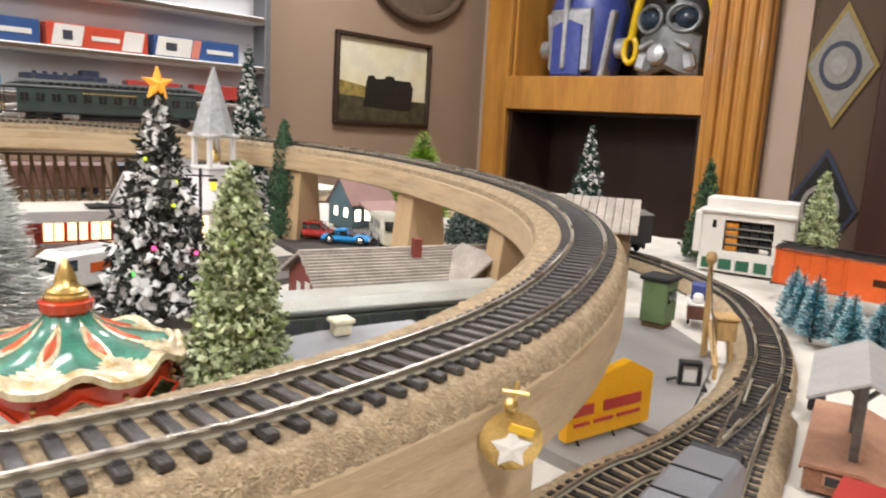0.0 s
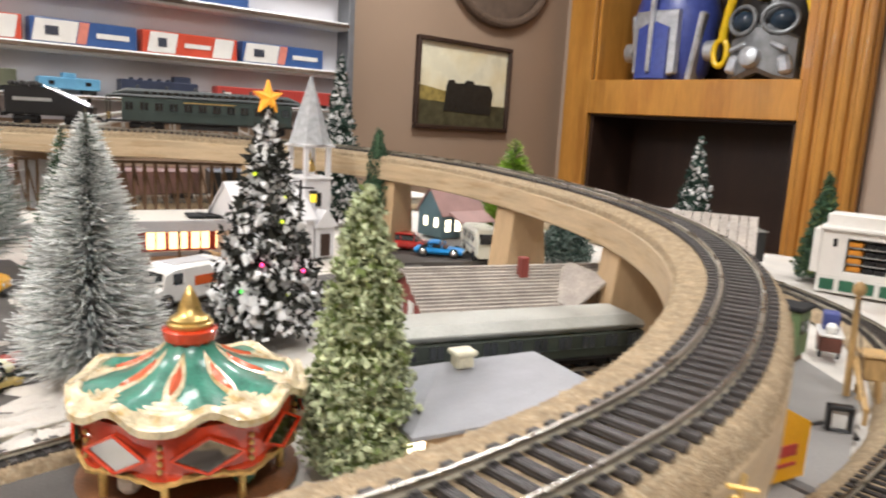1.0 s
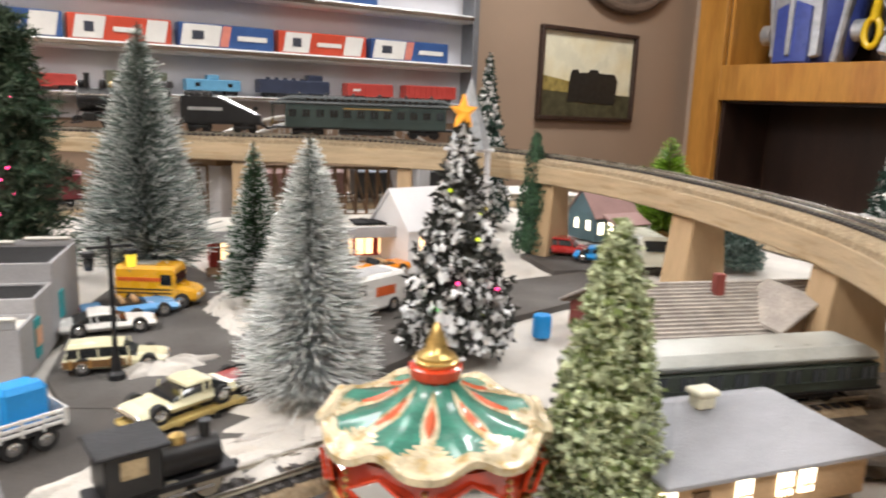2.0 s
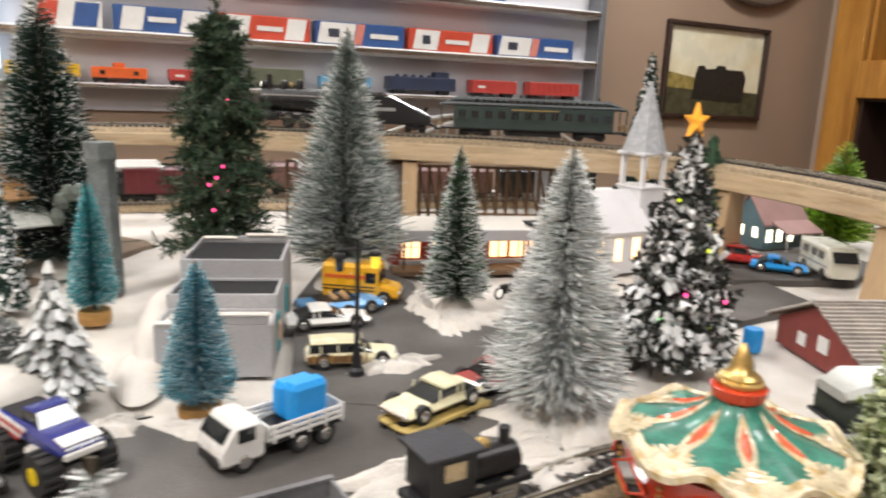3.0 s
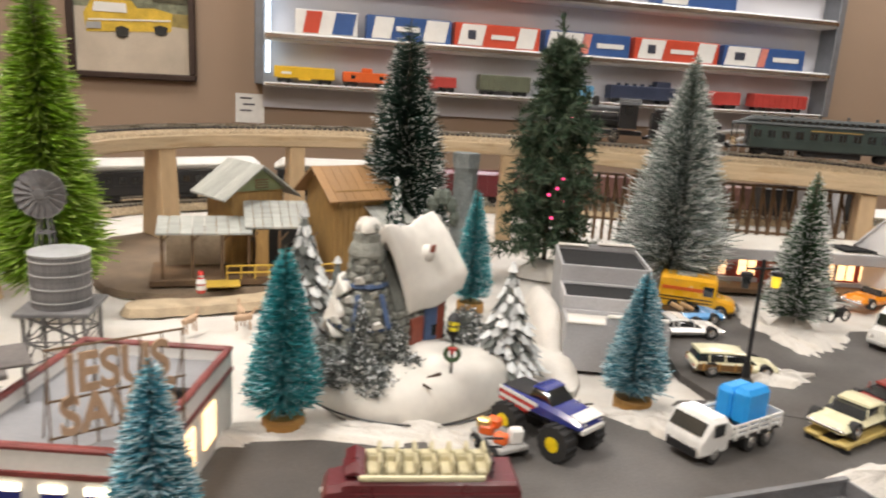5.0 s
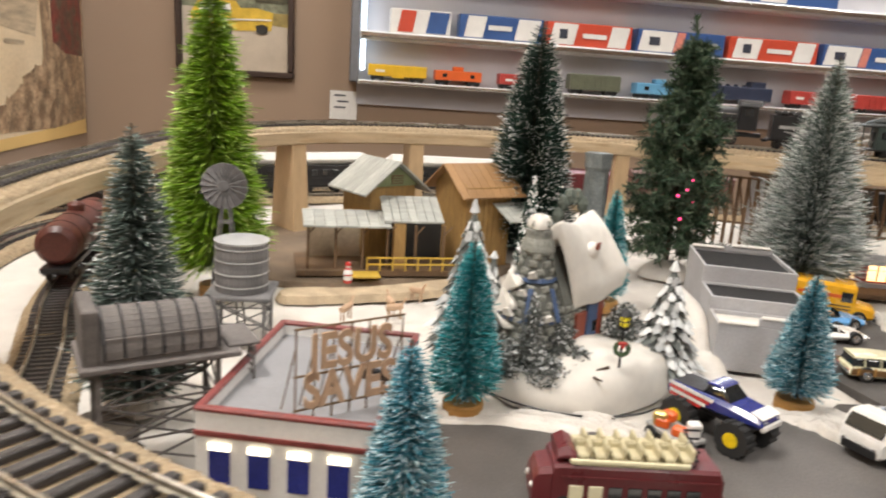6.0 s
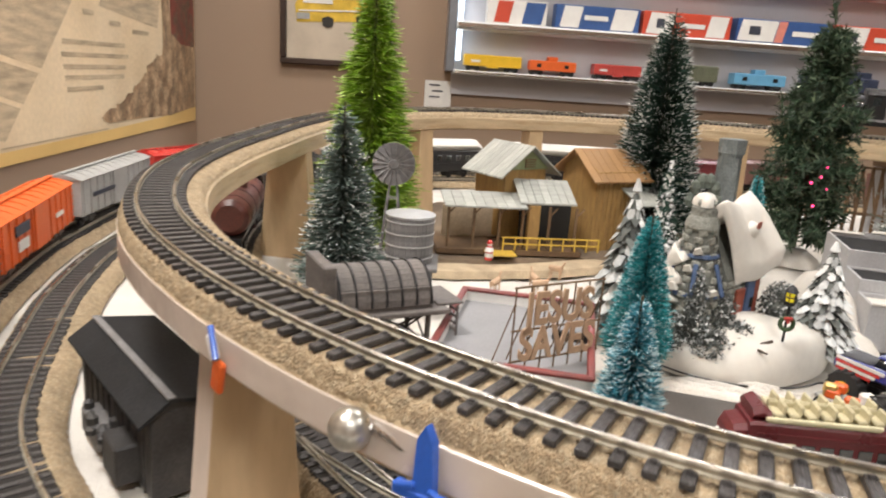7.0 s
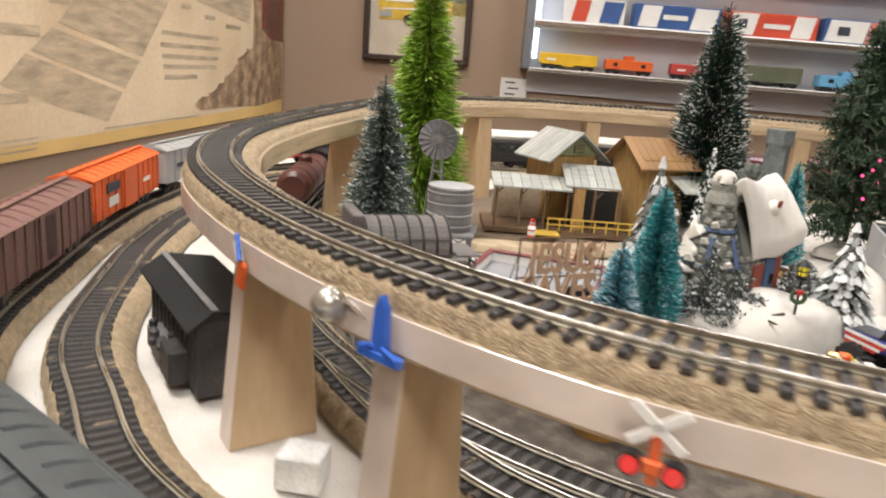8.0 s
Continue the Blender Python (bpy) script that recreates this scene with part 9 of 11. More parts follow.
def monster_truck():
    c = thing("monster_truck", "blue monster truck toy with flag stripes and yellow hubs", "truck", -0.2405, 0.4355, 1.0028, -45)
    c.matrix_basis = c.matrix_basis @ Matrix.Scale(0.92, 4)
    c.matrix_basis = c.matrix_basis @ Matrix.Scale(0.72, 4)
    YH = mat("yellow_hub", (0.75, 0.55, 0.01), 0.4)
    for x in (-0.027, 0.027):
        wheel_pair(c, x, 0.0265, 0.0148, 0.014, YH, tread=1, hub=0.44)
        Shape().tube((x, -0.014, 0.0148), (x, 0.014, 0.0148), 0.002, n=8).obj("axle", BLACKM, c)
        for s in (-1, 1):
            Shape().tube((x * 0.75, s * 0.008, 0.015), (x * 0.45, s * 0.009, 0.028), 0.0016, n=8).obj("shock", CHROME, c)
    Shape().box(0, 0, 0.0225, 0.07, 0.018, 0.005, 0.001).obj("frame_rail", BLACKM, c)
    Shape().loft([(-0.044, 0.0155, 0.027, 0.0385), (-0.040, 0.0172, 0.0265, 0.0405), (0.012, 0.0175, 0.0265, 0.0405), (0.034, 0.0168, 0.027, 0.0385), (0.0445, 0.0155, 0.0275, 0.036), (0.0465, 0.014, 0.0285, 0.034)], 0.2).obj("body", NAVYC, c)
    Shape().loft([(-0.010, 0.0145, 0.040, 0.041), (-0.007, 0.0138, 0.040, 0.050), (0.006, 0.0132, 0.040, 0.0502), (0.0155, 0.0145, 0.0395, 0.0405)], 0.2).obj("glasshouse", GLASSD, c)
    Shape().loft([(-0.008, 0.0132, 0.049, 0.0508), (0.0, 0.0135, 0.049, 0.0516), (0.0065, 0.0128, 0.049, 0.0508)], 0.25).obj("roof", NAVYC, c)
    Shape().box(-0.026, 0, 0.0408, 0.028, 0.027, 0.001).obj("bed", BLACK, c)
    for s in (-1, 1):
        for i, (z, m_) in enumerate(((0.0385, BOXWHITE), (0.0352, REDC), (0.032, BOXWHITE), (0.029, REDC))):
            Shape().box(-0.02 - 0.0015 * i, s * 0.0176, z, 0.044 - 0.004 * i, 0.0008, 0.0028, ry=4).obj("flag_stripe", m_, c)
        Shape().box(0.0455, s * 0.010, 0.0335, 0.0015, 0.005, 0.003).obj("headlight", BOXWHITE, c)
        for i in range(3):
            Shape().box(0.02 + 0.006 * i, s * 0.004 * (i - 1), 0.0392 - 0.0006 * i, 0.0035, 0.003, 0.0005).obj("star_mark", BOXWHITE, c)
    Shape().box(0.046, 0, 0.0295, 0.004, 0.029, 0.0055, 0.001).obj("bumper", BOXWHITE, c, "white front bumper")
    Shape().box(0.040, 0, 0.0385, 0.012, 0.028, 0.0012, 0.0004, ry=14).obj("hood_front", BOXWHITE, c)


monster_truck()


def step_van():
    c = thing("delivery_van", "white delivery van toy with orange side letters", "van", 0.092, 0.653, 1.0031, 212)
    Shape().loft([(-0.037, 0.0152, 0.005, 0.032), (-0.035, 0.0162, 0.004, 0.0345), (0.018, 0.0162, 0.004, 0.0345), (0.027, 0.0155, 0.004, 0.03), (0.0295, 0.0152, 0.004, 0.019), (0.0375, 0.0145, 0.0045, 0.0165), (0.039, 0.013, 0.006, 0.0135)], 0.16).obj("body", WHITEC, c)
    Shape().box(0.0288, 0, 0.0248, 0.0014, 0.026, 0.0098, 0.0003, ry=-14).obj("windscreen", GLASSD, c)
    for s in (-1, 1):
        Shape().box(0.0155, s * 0.0163, 0.0245, 0.009, 0.0008, 0.009).obj("side_window", GLASSD, c)
        Shape().box(-0.012, s * 0.0164, 0.0205, 0.022, 0.0008, 0.008).obj("text_bar", CARORANGE, c, "orange flat bar for lettering and for the open door's dark inside")
        Shape().tube((0.0375, s * 0.0095, 0.0115), (0.0395, s * 0.0095, 0.0115), 0.0018, n=10).obj("headlight", CHROME, c)
    Shape().box(-0.006, 0, 0.0347, 0.04, 0.02, 0.0012, 0.0004).obj("roof_panel", LTGREY, c)
    Shape().box(0.0392, 0, 0.0062, 0.002, 0.027, 0.0032, 0.0008).obj("bumper", CARGREY, c)
    for x in (-0.022, 0.026):
        wheel_pair(c, x, 0.0164, 0.0066)
    d = thing("camper_van", "cream camper van toy near the elevated riser", "van", 0.455, 0.787, 1.0031, 256)
    Shape().loft([(-0.038, 0.0155, 0.005, 0.034), (-0.036, 0.0165, 0.004, 0.037), (0.03, 0.0165, 0.004, 0.037), (0.038, 0.0155, 0.004, 0.026), (0.04, 0.0145, 0.005, 0.015)], 0.2).obj("body", mat("pale_cream_paint", (0.7, 0.7, 0.6), 0.3, vary=0.05), d)
    Shape().box(0.0372, 0, 0.0275, 0.0014, 0.026, 0.013, 0.0003, ry=-36).obj("windscreen", GLASSD, d)
    for s in (-1, 1):
        for u in (-0.022, 0.0, 0.018):
            Shape().box(u, s * 0.0167, 0.0265, 0.013, 0.0008, 0.008).obj("window", GLASSD, d)
        Shape().box(0, s * 0.0167, 0.0155, 0.066, 0.0007, 0.002).obj("stripe", CARGREY, d)
    for x in (-0.022, 0.024):
        wheel_pair(d, x, 0.0167, 0.0066)


step_van()


def motorbike():
    c = thing("motorcycle", "small black model motorcycle parked by the tree", "motorcycle", 0.062, 0.712, 1.0028, 25)
    for x in (-0.0095, 0.0095):
        rg = torus(Shape(), 0.0052, 0.0052, 0.001, 20, 6)
        rg.obj("wheel", RUBBER, c, at=pose(x, 0, 0.006))
    Shape().box(0, 0, 0.008, 0.010, 0.004, 0.006, 0.001).obj("engine", BLACKM, c)
    Shape().loft([(-0.008, 0.002, 0.011, 0.0135), (0, 0.0025, 0.0105, 0.014), (0.006, 0.0018, 0.011, 0.0145)], 0.3).obj("tank", BLACK, c)
    Shape().tube((0.0095, 0, 0.006), (0.005, 0, 0.0165), 0.0008, n=6).tube((0.005, -0.006, 0.0165), (0.005, 0.006, 0.0165), 0.0006, n=6).obj("fork", CHROME, c)
    s = thing("market_cart", "small cart loaded with orange and gold parcels", "cart", -0.268, 0.418, 1.0028, -58)
    Shape().box(0, 0, 0.0075, 0.03, 0.018, 0.003, 0.0006).obj("bed", CARGREY, s)
    for x in (-0.009, 0.009):
        wheel_pair(s, x, 0.0105, 0.0042, 0.002)
    rg = random.Random(4)
    for i in range(7):
        Shape().box(rg.uniform(-0.011, 0.011), rg.uniform(-0.006, 0.006), 0.0115 + 0.003 * (i % 2), 0.008, 0.006, 0.006, 0.0012, rz=rg.uniform(0, 90)).obj("parcel", (CARORANGE, BRASS, BOXWHITE)[i % 3], s)


motorbike()


def open_bus():
    """Open-top tour bus: low maroon body, cream benches above, a stair and rails at the back."""
    c = thing("open_top_bus", "maroon open-top toy bus with cream upper benches", "bus", -0.3055, 0.3455, 1.0031, 188)
    c.matrix_basis = c.matrix_basis @ Matrix.Diagonal((0.86, 0.95, 0.96, 1.0))
    W = 0.0125
    CREAMSEAT = mat("tan_seat_plastic", (0.50, 0.45, 0.29), 0.5, vary=0.12)
    Shape().loft([(-0.049, W * 0.9, 0.006, 0.024), (-0.046, W, 0.004, 0.0285), (0.040, W, 0.004, 0.0285), (0.0425, W * 0.96, 0.004, 0.0275)], 0.12).obj("body", CARMAROON, c)
    Shape().loft([(0.042, W * 0.86, 0.005, 0.0255), (0.050, W * 0.8, 0.005, 0.024), (0.0525, W * 0.7, 0.006, 0.020)], 0.25).obj("hood", CARMAROON, c)
    Shape().loft([(0.031, W * 0.95, 0.028, 0.0335), (0.036, W * 0.9, 0.028, 0.0365), (0.041, W * 0.86, 0.028, 0.034)], 0.3).obj("front_screen", CARMAROON, c, "maroon front screen")
    Shape().box(0.0025, 0, 0.0292, 0.062, 2 * W - 0.001, 0.0012).obj("upper_floor", CREAMSEAT, c)
    for sg in (-1, 1):
        Shape().box(0.0025, sg * (W - 0.0006), 0.0305, 0.064, 0.0016, 0.0024, 0.0005).obj("cream_rim", CREAMP, c, "cream upper rim")
        Shape().box(-0.004, sg * (W + 0.0002), 0.0225, 0.084, 0.0008, 0.0012).obj("moulding", CARMAROON, c)
        for i in range(7):
            # the first two windows are painted cream to look lit
            w_ = Shape().box(0.030 - 0.0105 * i, sg * (W + 0.0001), 0.0145, 0.0076, 0.0009, 0.0075, 0.0003).obj("window", CREAMP if i < 2 else GLASSD, c)
            Shape().box(0.030 - 0.0105 * i, sg * (W + 0.0006), 0.0104, 0.0082, 0.0012, 0.0008).obj("window_sill", CREAMP, w_, "pale window sill")
        Shape().box(-0.002, sg * (W + 0.0002), 0.0065, 0.09, 0.0008, 0.0018).obj("skirt_line", CREAMP, c)
    for i in range(7):
        x = 0.027 - 0.0092 * i
        for sg in (-1, 1):
            st = Shape().box(x, sg * 0.0058, 0.0318, 0.0058, 0.0096, 0.003, 0.0008)
            st.box(x - 0.0030, sg * 0.0058, 0.0350, 0.0020, 0.0096, 0.0056, 0.0008, ry=-8)
            st.box(x, sg * 0.0012, 0.0338, 0.0058, 0.0010, 0.0044, 0.0004)
            st.obj("bench", CREAMSEAT, c, "cream double bench")
    for y in (-0.009, 0.0, 0.009):
        Shape().tube((-0.033, y, 0.029), (-0.033, y, 0.038), 0.0006, n=6).obj("rail_post", BLACKM, c)
    for z in (0.0335, 0.038):
        Shape().tube((-0.033, -0.0115, z), (-0.033, 0.0115, z), 0.0006, n=6).tube((-0.033, -0.0115, z), (-0.043, -0.0115, z), 0.0006, n=6).obj("rear_handrail", BLACKM, c, "black rear handrail")
    for i in range(5):
        Shape().box(-0.036 - 0.0024 * i, 0.004, 0.0275 - 0.0045 * i, 0.0026, 0.012, 0.0012, 0.0003).obj("stair_tread", CREAMSEAT, c)
    Shape().loft([(-0.049, W * 0.95, 0.006, 0.018), (-0.0505, W * 0.9, 0.006, 0.016)], 0.2).obj("rear_step", CARMAROON, c)
    Shape().box(0.0412, 0, 0.0252, 0.001, 0.019, 0.0045, 0.0003).obj("windscreen", GLASSD, c)
    for sg in (-1, 1):
        Shape().ball(0.0522, sg * 0.006, 0.014, 0.0018, 10).obj("headlight", BOXWHITE, c)
    for x in (-0.030, 0.036):
        wheel_pair(c, x, W + 0.0003, 0.0062)


open_bus()


# ---- rolling stock ----
def on_line(path, length, s, closed=True):
    """Place and heading at a run of s metres along a line."""
    n = len(path)
    i = int(round(s / length * (n if closed else n - 1)))
    i = i % n if closed else min(max(i, 0), n - 1)
    t, _ = normals(path, closed)
    return path[i], math.degrees(math.atan2(t[i][1], t[i][0]))


def run_at(path, length, x, y, closed=True):
    i = int(np.argmin(np.hypot(path[:, 0] - x, path[:, 1] - y)))
    return i * length / (len(path) if closed else len(path) - 1)


def bogie(root, x, wheelbase=0.02, r=0.0053, z=0.0, m=BLACKM):
    f = Shape()
    for s in (-1, 1):
        f.box(x, s * 0.0115, z + 0.0065, wheelbase + 0.008, 0.002, 0.0042, 0.0006)
        f.box(x, s * 0.0125, z + 0.006, 0.006, 0.0014, 0.0055, 0.0005)
    f.box(x, 0, z + 0.0075, 0.006, 0.024, 0.003, 0.0005)
    tr = f.obj("truck", m, root)
    for o in (-wheelbase / 2, wheelbase / 2):
        for s in (-1, 1):
            Shape().lathe([(0, 0), (r + 0.0008, 0), (r + 0.0008, 0.0006), (r, 0.0008), (r, 0.0022), (0, 0.0022)], n=16).obj("wheel", m, tr, at=pose(x + o, s * 0.0072, z + r, -90 * s, 0, 0))
        Shape().tube((x + o, -0.008, z + r), (x + o, 0.008, z + r), 0.001, n=6).obj("axle", m, tr)


def couple(root, h, z=0.0085):
    for s in (-1, 1):
        Shape().box(s * (h + 0.003), 0, z, 0.008, 0.0022, 0.0022, 0.0004).box(s * (h + 0.006), 0.0012, z, 0.003, 0.004, 0.003, 0.0005).obj("coupler", BLACKM, root)


def coach(label, p, rz, top, L=0.285, body=PULLMAN, roof=PULLROOF, lit=False, W=0.0165, H=0.05, monitor=True, railing=True, plain=False):
    c = thing("passenger_coach", label, "train car", p[0], p[1], top, rz, "passenger coaches")
    h = L / 2
    z0, z1 = 0.0115, H * 0.72
    bx = h - (0.018 if railing else 0.004)
    Shape().box(0, 0, (z0 + z1) / 2, 2 * bx, 2 * W, z1 - z0, 0.0006).obj("body", body, c)
    Shape().box(0, 0, z0 - 0.0006, 2 * h, 2 * W - 0.001, 0.0024, 0.0006).obj("floor_frame", BLACKM, c)
    if monitor:
        s = Shape()
        s.loft([(-h, W * 0.75, z1 - 0.0005, z1 + 0.0025), (-h + 0.012, W * 1.06, z1 - 0.0005, z1 + 0.0045), (h - 0.012, W * 1.06, z1 - 0.0005, z1 + 0.0045), (h, W * 0.75, z1 - 0.0005, z1 + 0.0025)], 0.3)
        s.obj("roof", roof, c, "dark grey lower roof")
        s = Shape()
        s.loft([(-h + 0.006, W * 0.3, z1 + 0.003, z1 + 0.005), (-h + 0.022, W * 0.55, z1 + 0.003, z1 + 0.0115), (h - 0.022, W * 0.55, z1 + 0.003, z1 + 0.0115), (h - 0.006, W * 0.3, z1 + 0.003, z1 + 0.005)], 0.35)
        s.obj("clerestory", roof, c, "raised clerestory roof")
        n = int(2 * (h - 0.03) / 0.0085)
        for i in range(n):
            for sg in (-1, 1):
                Shape().box(-h + 0.031 + i * 0.0085, sg * W * 0.553, z1 + 0.0068, 0.0055, 0.0006, 0.0028).obj("clerestory_window", GLASSD, c)
        for i in range(6):
            x = -h + 0.035 + i * (2 * h - 0.07) / 5
            Shape().lathe([(0.0012, 0), (0.0014, 0.002), (0.0022, 0.0024), (0.0016, 0.0042), (0, 0.0046)], x, 0, z1 + 0.0112, n=8).obj("roof_vent", roof, c)
    else:
        s = Shape()
        s.loft([(-h, W * 0.7, z1 - 0.001, H * 0.84), (-h + 0.012, W * 1.0, z1 - 0.001, H), (h - 0.012, W * 1.0, z1 - 0.001, H), (h, W * 0.7, z1 - 0.001, H * 0.84)], 0.62)
        s.obj("roof", roof, c, "rounded silver-grey roof")
        for i in range(8):
            Shape().box(-h + 0.03 + i * (2 * h - 0.06) / 7, -W * 0.45, H - 0.0006, 0.006, 0.0022, 0.0012, 0.0003).obj("roof_vent", roof, c)
    n = int(2 * bx / 0.0165)
    for i in range(n):
        x = -bx + (i + 0.5) * 2 * bx / n
        for sg in (-1, 1):
            wd = Shape().box(x, sg * (W + 0.0002), z0 + (z1 - z0) * 0.64, 0.0092, 0.0009, 0.009, 0.0002).obj("window", LITWIN if (lit and i % 3 == 0) else GLASSD, c)
            Shape().box(x, sg * (W + 0.0008), z0 + (z1 - z0) * 0.64, 0.0006, 0.0006, 0.009).obj("mullion", body, wd)
    for sg in (-1, 1):
        Shape().box(0, sg * (W + 0.0003), z0 + (z1 - z0) * 0.38, 2 * bx, 0.0008, 0.0008).obj("belt_rail", body, c)
        if not plain:
            Shape().box(0, sg * (W + 0.0004), z1 - 0.0032, bx * 0.6, 0.0006, 0.0012).obj("text_bar", BRASS, c, "gilt flat bar for lettering and for the open door's dark inside")
        Shape().box(0, sg * 0.009, 0.0062, 0.07, 0.006, 0.0065, 0.0008).obj("battery_box", BLACKM, c)
    if railing:
        for e in (-1, 1):
            for i in range(8):
                y = -W + 0.001 + i * (2 * W - 0.002) / 7
                Shape().box(e * (h - 0.001), y, 0.0165, 0.0005, 0.0005, 0.0085).obj("baluster", BRASS, c)
            for z in (0.0125, 0.0165, 0.0207):
                Shape().box(e * (h - 0.001), 0, z, 0.0009, 2 * W, 0.0009).obj("end_rail", BRASS, c, "brass end railing")
            for sg in (-1, 1):
                Shape().box(e * (h - 0.0015), sg * (W - 0.001), (z0 + z1) / 2, 0.0012, 0.0012, z1 - z0).obj("roof_post", body, c)
            Shape().box(e * (bx + 0.0006), 0, z0 + 0.011, 0.001, 0.009, 0.02).obj("end_door", GLASSD, c)
    for e in (-1, 1):
        bogie(c, e * (h - 0.045), 0.028)
    couple(c, h)
    return c


SILVERROOF = mat("silver_grey_roof", (0.42, 0.43, 0.4), 0.35, vary=0.12, grain=30, metal=0.2)
PALEROOF = mat("pale_silver_roof", (0.62, 0.61, 0.58), 0.4, vary=0.1, grain=30)
s_front = run_at(HIGH, HIGH_LEN, CX + 0.49 * math.cos(radians(94)), CY + 0.49 * math.sin(radians(94)))
p, rz = on_line(HIGH, HIGH_LEN, s_front - 0.122 - 0.103 - 0.004 - 0.122)
coach("dark green clerestory passenger coach with brass end railing", p, rz, RT + float(grade(p)), L=0.238, H=0.054)


def steam_engine(p, rz, top):
    c = thing("steam_locomotive", "black steam locomotive with a bright headlight", "locomotive", p[0], p[1], top, rz)
    Shape().box(-0.004, 0, 0.0125, 0.128, 0.018, 0.005, 0.0006).obj("frame_bar", BLACKM, c)
    b = Shape()
    n = 20
    for x0, x1, r0, r1 in ((-0.03, 0.008, 0.0138, 0.0138), (0.008, 0.05, 0.0135, 0.0125), (0.05, 0.064, 0.0132, 0.0132)):
        b.tube((x0, 0, 0.0305), (x1, 0, 0.0305), r0, r1, n)
    b.obj("boiler", BLACK, c, "black boiler", smooth=40)
    for x in (-0.018, 0.0, 0.018, 0.034, 0.05):
        Shape().tube((x - 0.0006, 0, 0.0305), (x + 0.0006, 0, 0.0305), 0.0143 - max(0, x) * 0.01, n=20).obj("boiler_band", BLACKM, c)
    Shape().lathe([(0.0125, 0), (0.012, 0.0015), (0.007, 0.0035), (0, 0.0042)], n=18).obj("smokebox_door", BLACKM, c, at=pose(0.064, 0, 0.0305, 0, 90, 0))
    hl = Shape().tube((0.058, 0, 0.0475), (0.0665, 0, 0.0475), 0.0042, n=14).obj("headlight", BLACKM, c)
    Shape().tube((0.0666, 0, 0.0475), (0.0672, 0, 0.0475), 0.0034, n=14).obj("headlight_lens", mat("headlight_glow", (1.0, 0.95, 0.8), 0.3, emit=6.0, emit_color=(1.0, 0.93, 0.75), bump=0), hl, "glowing headlight lens")
    Shape().lathe([(0.0042, 0), (0.0038, 0.004), (0.0036, 0.014), (0.0048, 0.0165), (0.0038, 0.017)], n=14).obj("chimney", BLACK, c, at=pose(0.054, 0, 0.042))
    for x, r, h in ((0.032, 0.0055, 0.011), (0.008, 0.006, 0.0125)):
        Shape().lathe([(r, 0), (r * 0.96, h * 0.55), (r * 0.75, h * 0.85), (0, h)], n=14).obj("dome", BLACK, c, at=pose(x, 0, 0.0425))
    Shape().lathe([(0.002, 0), (0.0022, 0.004), (0.001, 0.006), (0, 0.0062)], n=10).obj("bell", BRASS, c, at=pose(0.021, 0, 0.0445))
    cab_ = Shape()
    cab_.box(-0.045, -0.0155, 0.032, 0.028, 0.0012, 0.028).box(-0.045, 0.0155, 0.032, 0.028, 0.0012, 0.028).box(-0.0315, 0, 0.032, 0.0012, 0.031, 0.028)
    cab_.obj("cab", BLACK, c)
    for s in (-1, 1):
        Shape().box(-0.045, s * 0.0162, 0.0385, 0.012, 0.0008, 0.009).obj("cab_window", GLASSD, c)
        Shape().box(0.012, s * 0.0125, 0.0265, 0.098, 0.007, 0.0013).obj("running_board", BLACK, c)
        Shape().tube((-0.028, s * 0.0145, 0.036), (0.06, s * 0.0135, 0.036), 0.0005, n=6).obj("handrail", CHROME, c)
        Shape().box(0.047, s * 0.0125, 0.0125, 0.018, 0.008, 0.0095, 0.0015).obj("cylinder", BLACK, c)
        for x in (-0.025, 0.0, 0.025):
            w = Shape().lathe([(0, 0), (0.0088, 0), (0.0092, 0.0006), (0.0078, 0.0012), (0.0078, 0.0024), (0, 0.0026)], n=22).obj("driving_wheel", BLACKM, c, at=pose(x, s * 0.0074, 0.0085, -90 * s, 0, 0))
            for i in range(10):
                a = 2 * math.pi * i / 10
                Shape().box(0.0042 * math.cos(a), 0.0042 * math.sin(a), 0.0028, 0.0062, 0.0007, 0.0006, rz=math.degrees(a)).obj("spoke", RAILSIDE, w)
        Shape().box(0.0, s * 0.0112, 0.0068, 0.054, 0.001, 0.0022, 0.0003).obj("side_rod", CHROME, c)
        Shape().box(0.022, s * 0.0122, 0.0098, 0.05, 0.0009, 0.002, 0.0003, ry=-5).obj("main_rod", CHROME, c)
        Shape().tube((0.058, s * 0.009, 0.026), (0.066, s * 0.011, 0.014), 0.0008, n=6).obj("smokebox_brace", BLACK, c)
    s = Shape()
    s.prism([(-0.018, 0.0455), (0.018, 0.0455), (0.0165, 0.0495), (0.009, 0.0528), (-0.009, 0.0528), (-0.0165, 0.0495)], -0.063, -0.029, axis="x")
    s.obj("cab_roof", BLACK, c)
    Shape().box(0.066, 0, 0.0105, 0.006, 0.032, 0.006, 0.0008).obj("pilot_beam", BLACK, c)
    Shape().box(0.0715, 0, 0.0055, 0.005, 0.03, 0.0018, 0.0005).obj("footboard", BLACK, c)
    for y in (-0.012, 0.012):
        Shape().box(0.0708, y, 0.009, 0.001, 0.001, 0.006).obj("footboard_hanger", BLACK, c)
    couple(c, 0.07)
    return c


p, rz = on_line(HIGH, HIGH_LEN, s_front - 0.06)
engine = steam_engine(p, rz, RT + float(grade(p)))
engine.matrix_basis = engine.matrix_basis @ Matrix.Diagonal((0.82, 1.0, 1.1, 1.0))


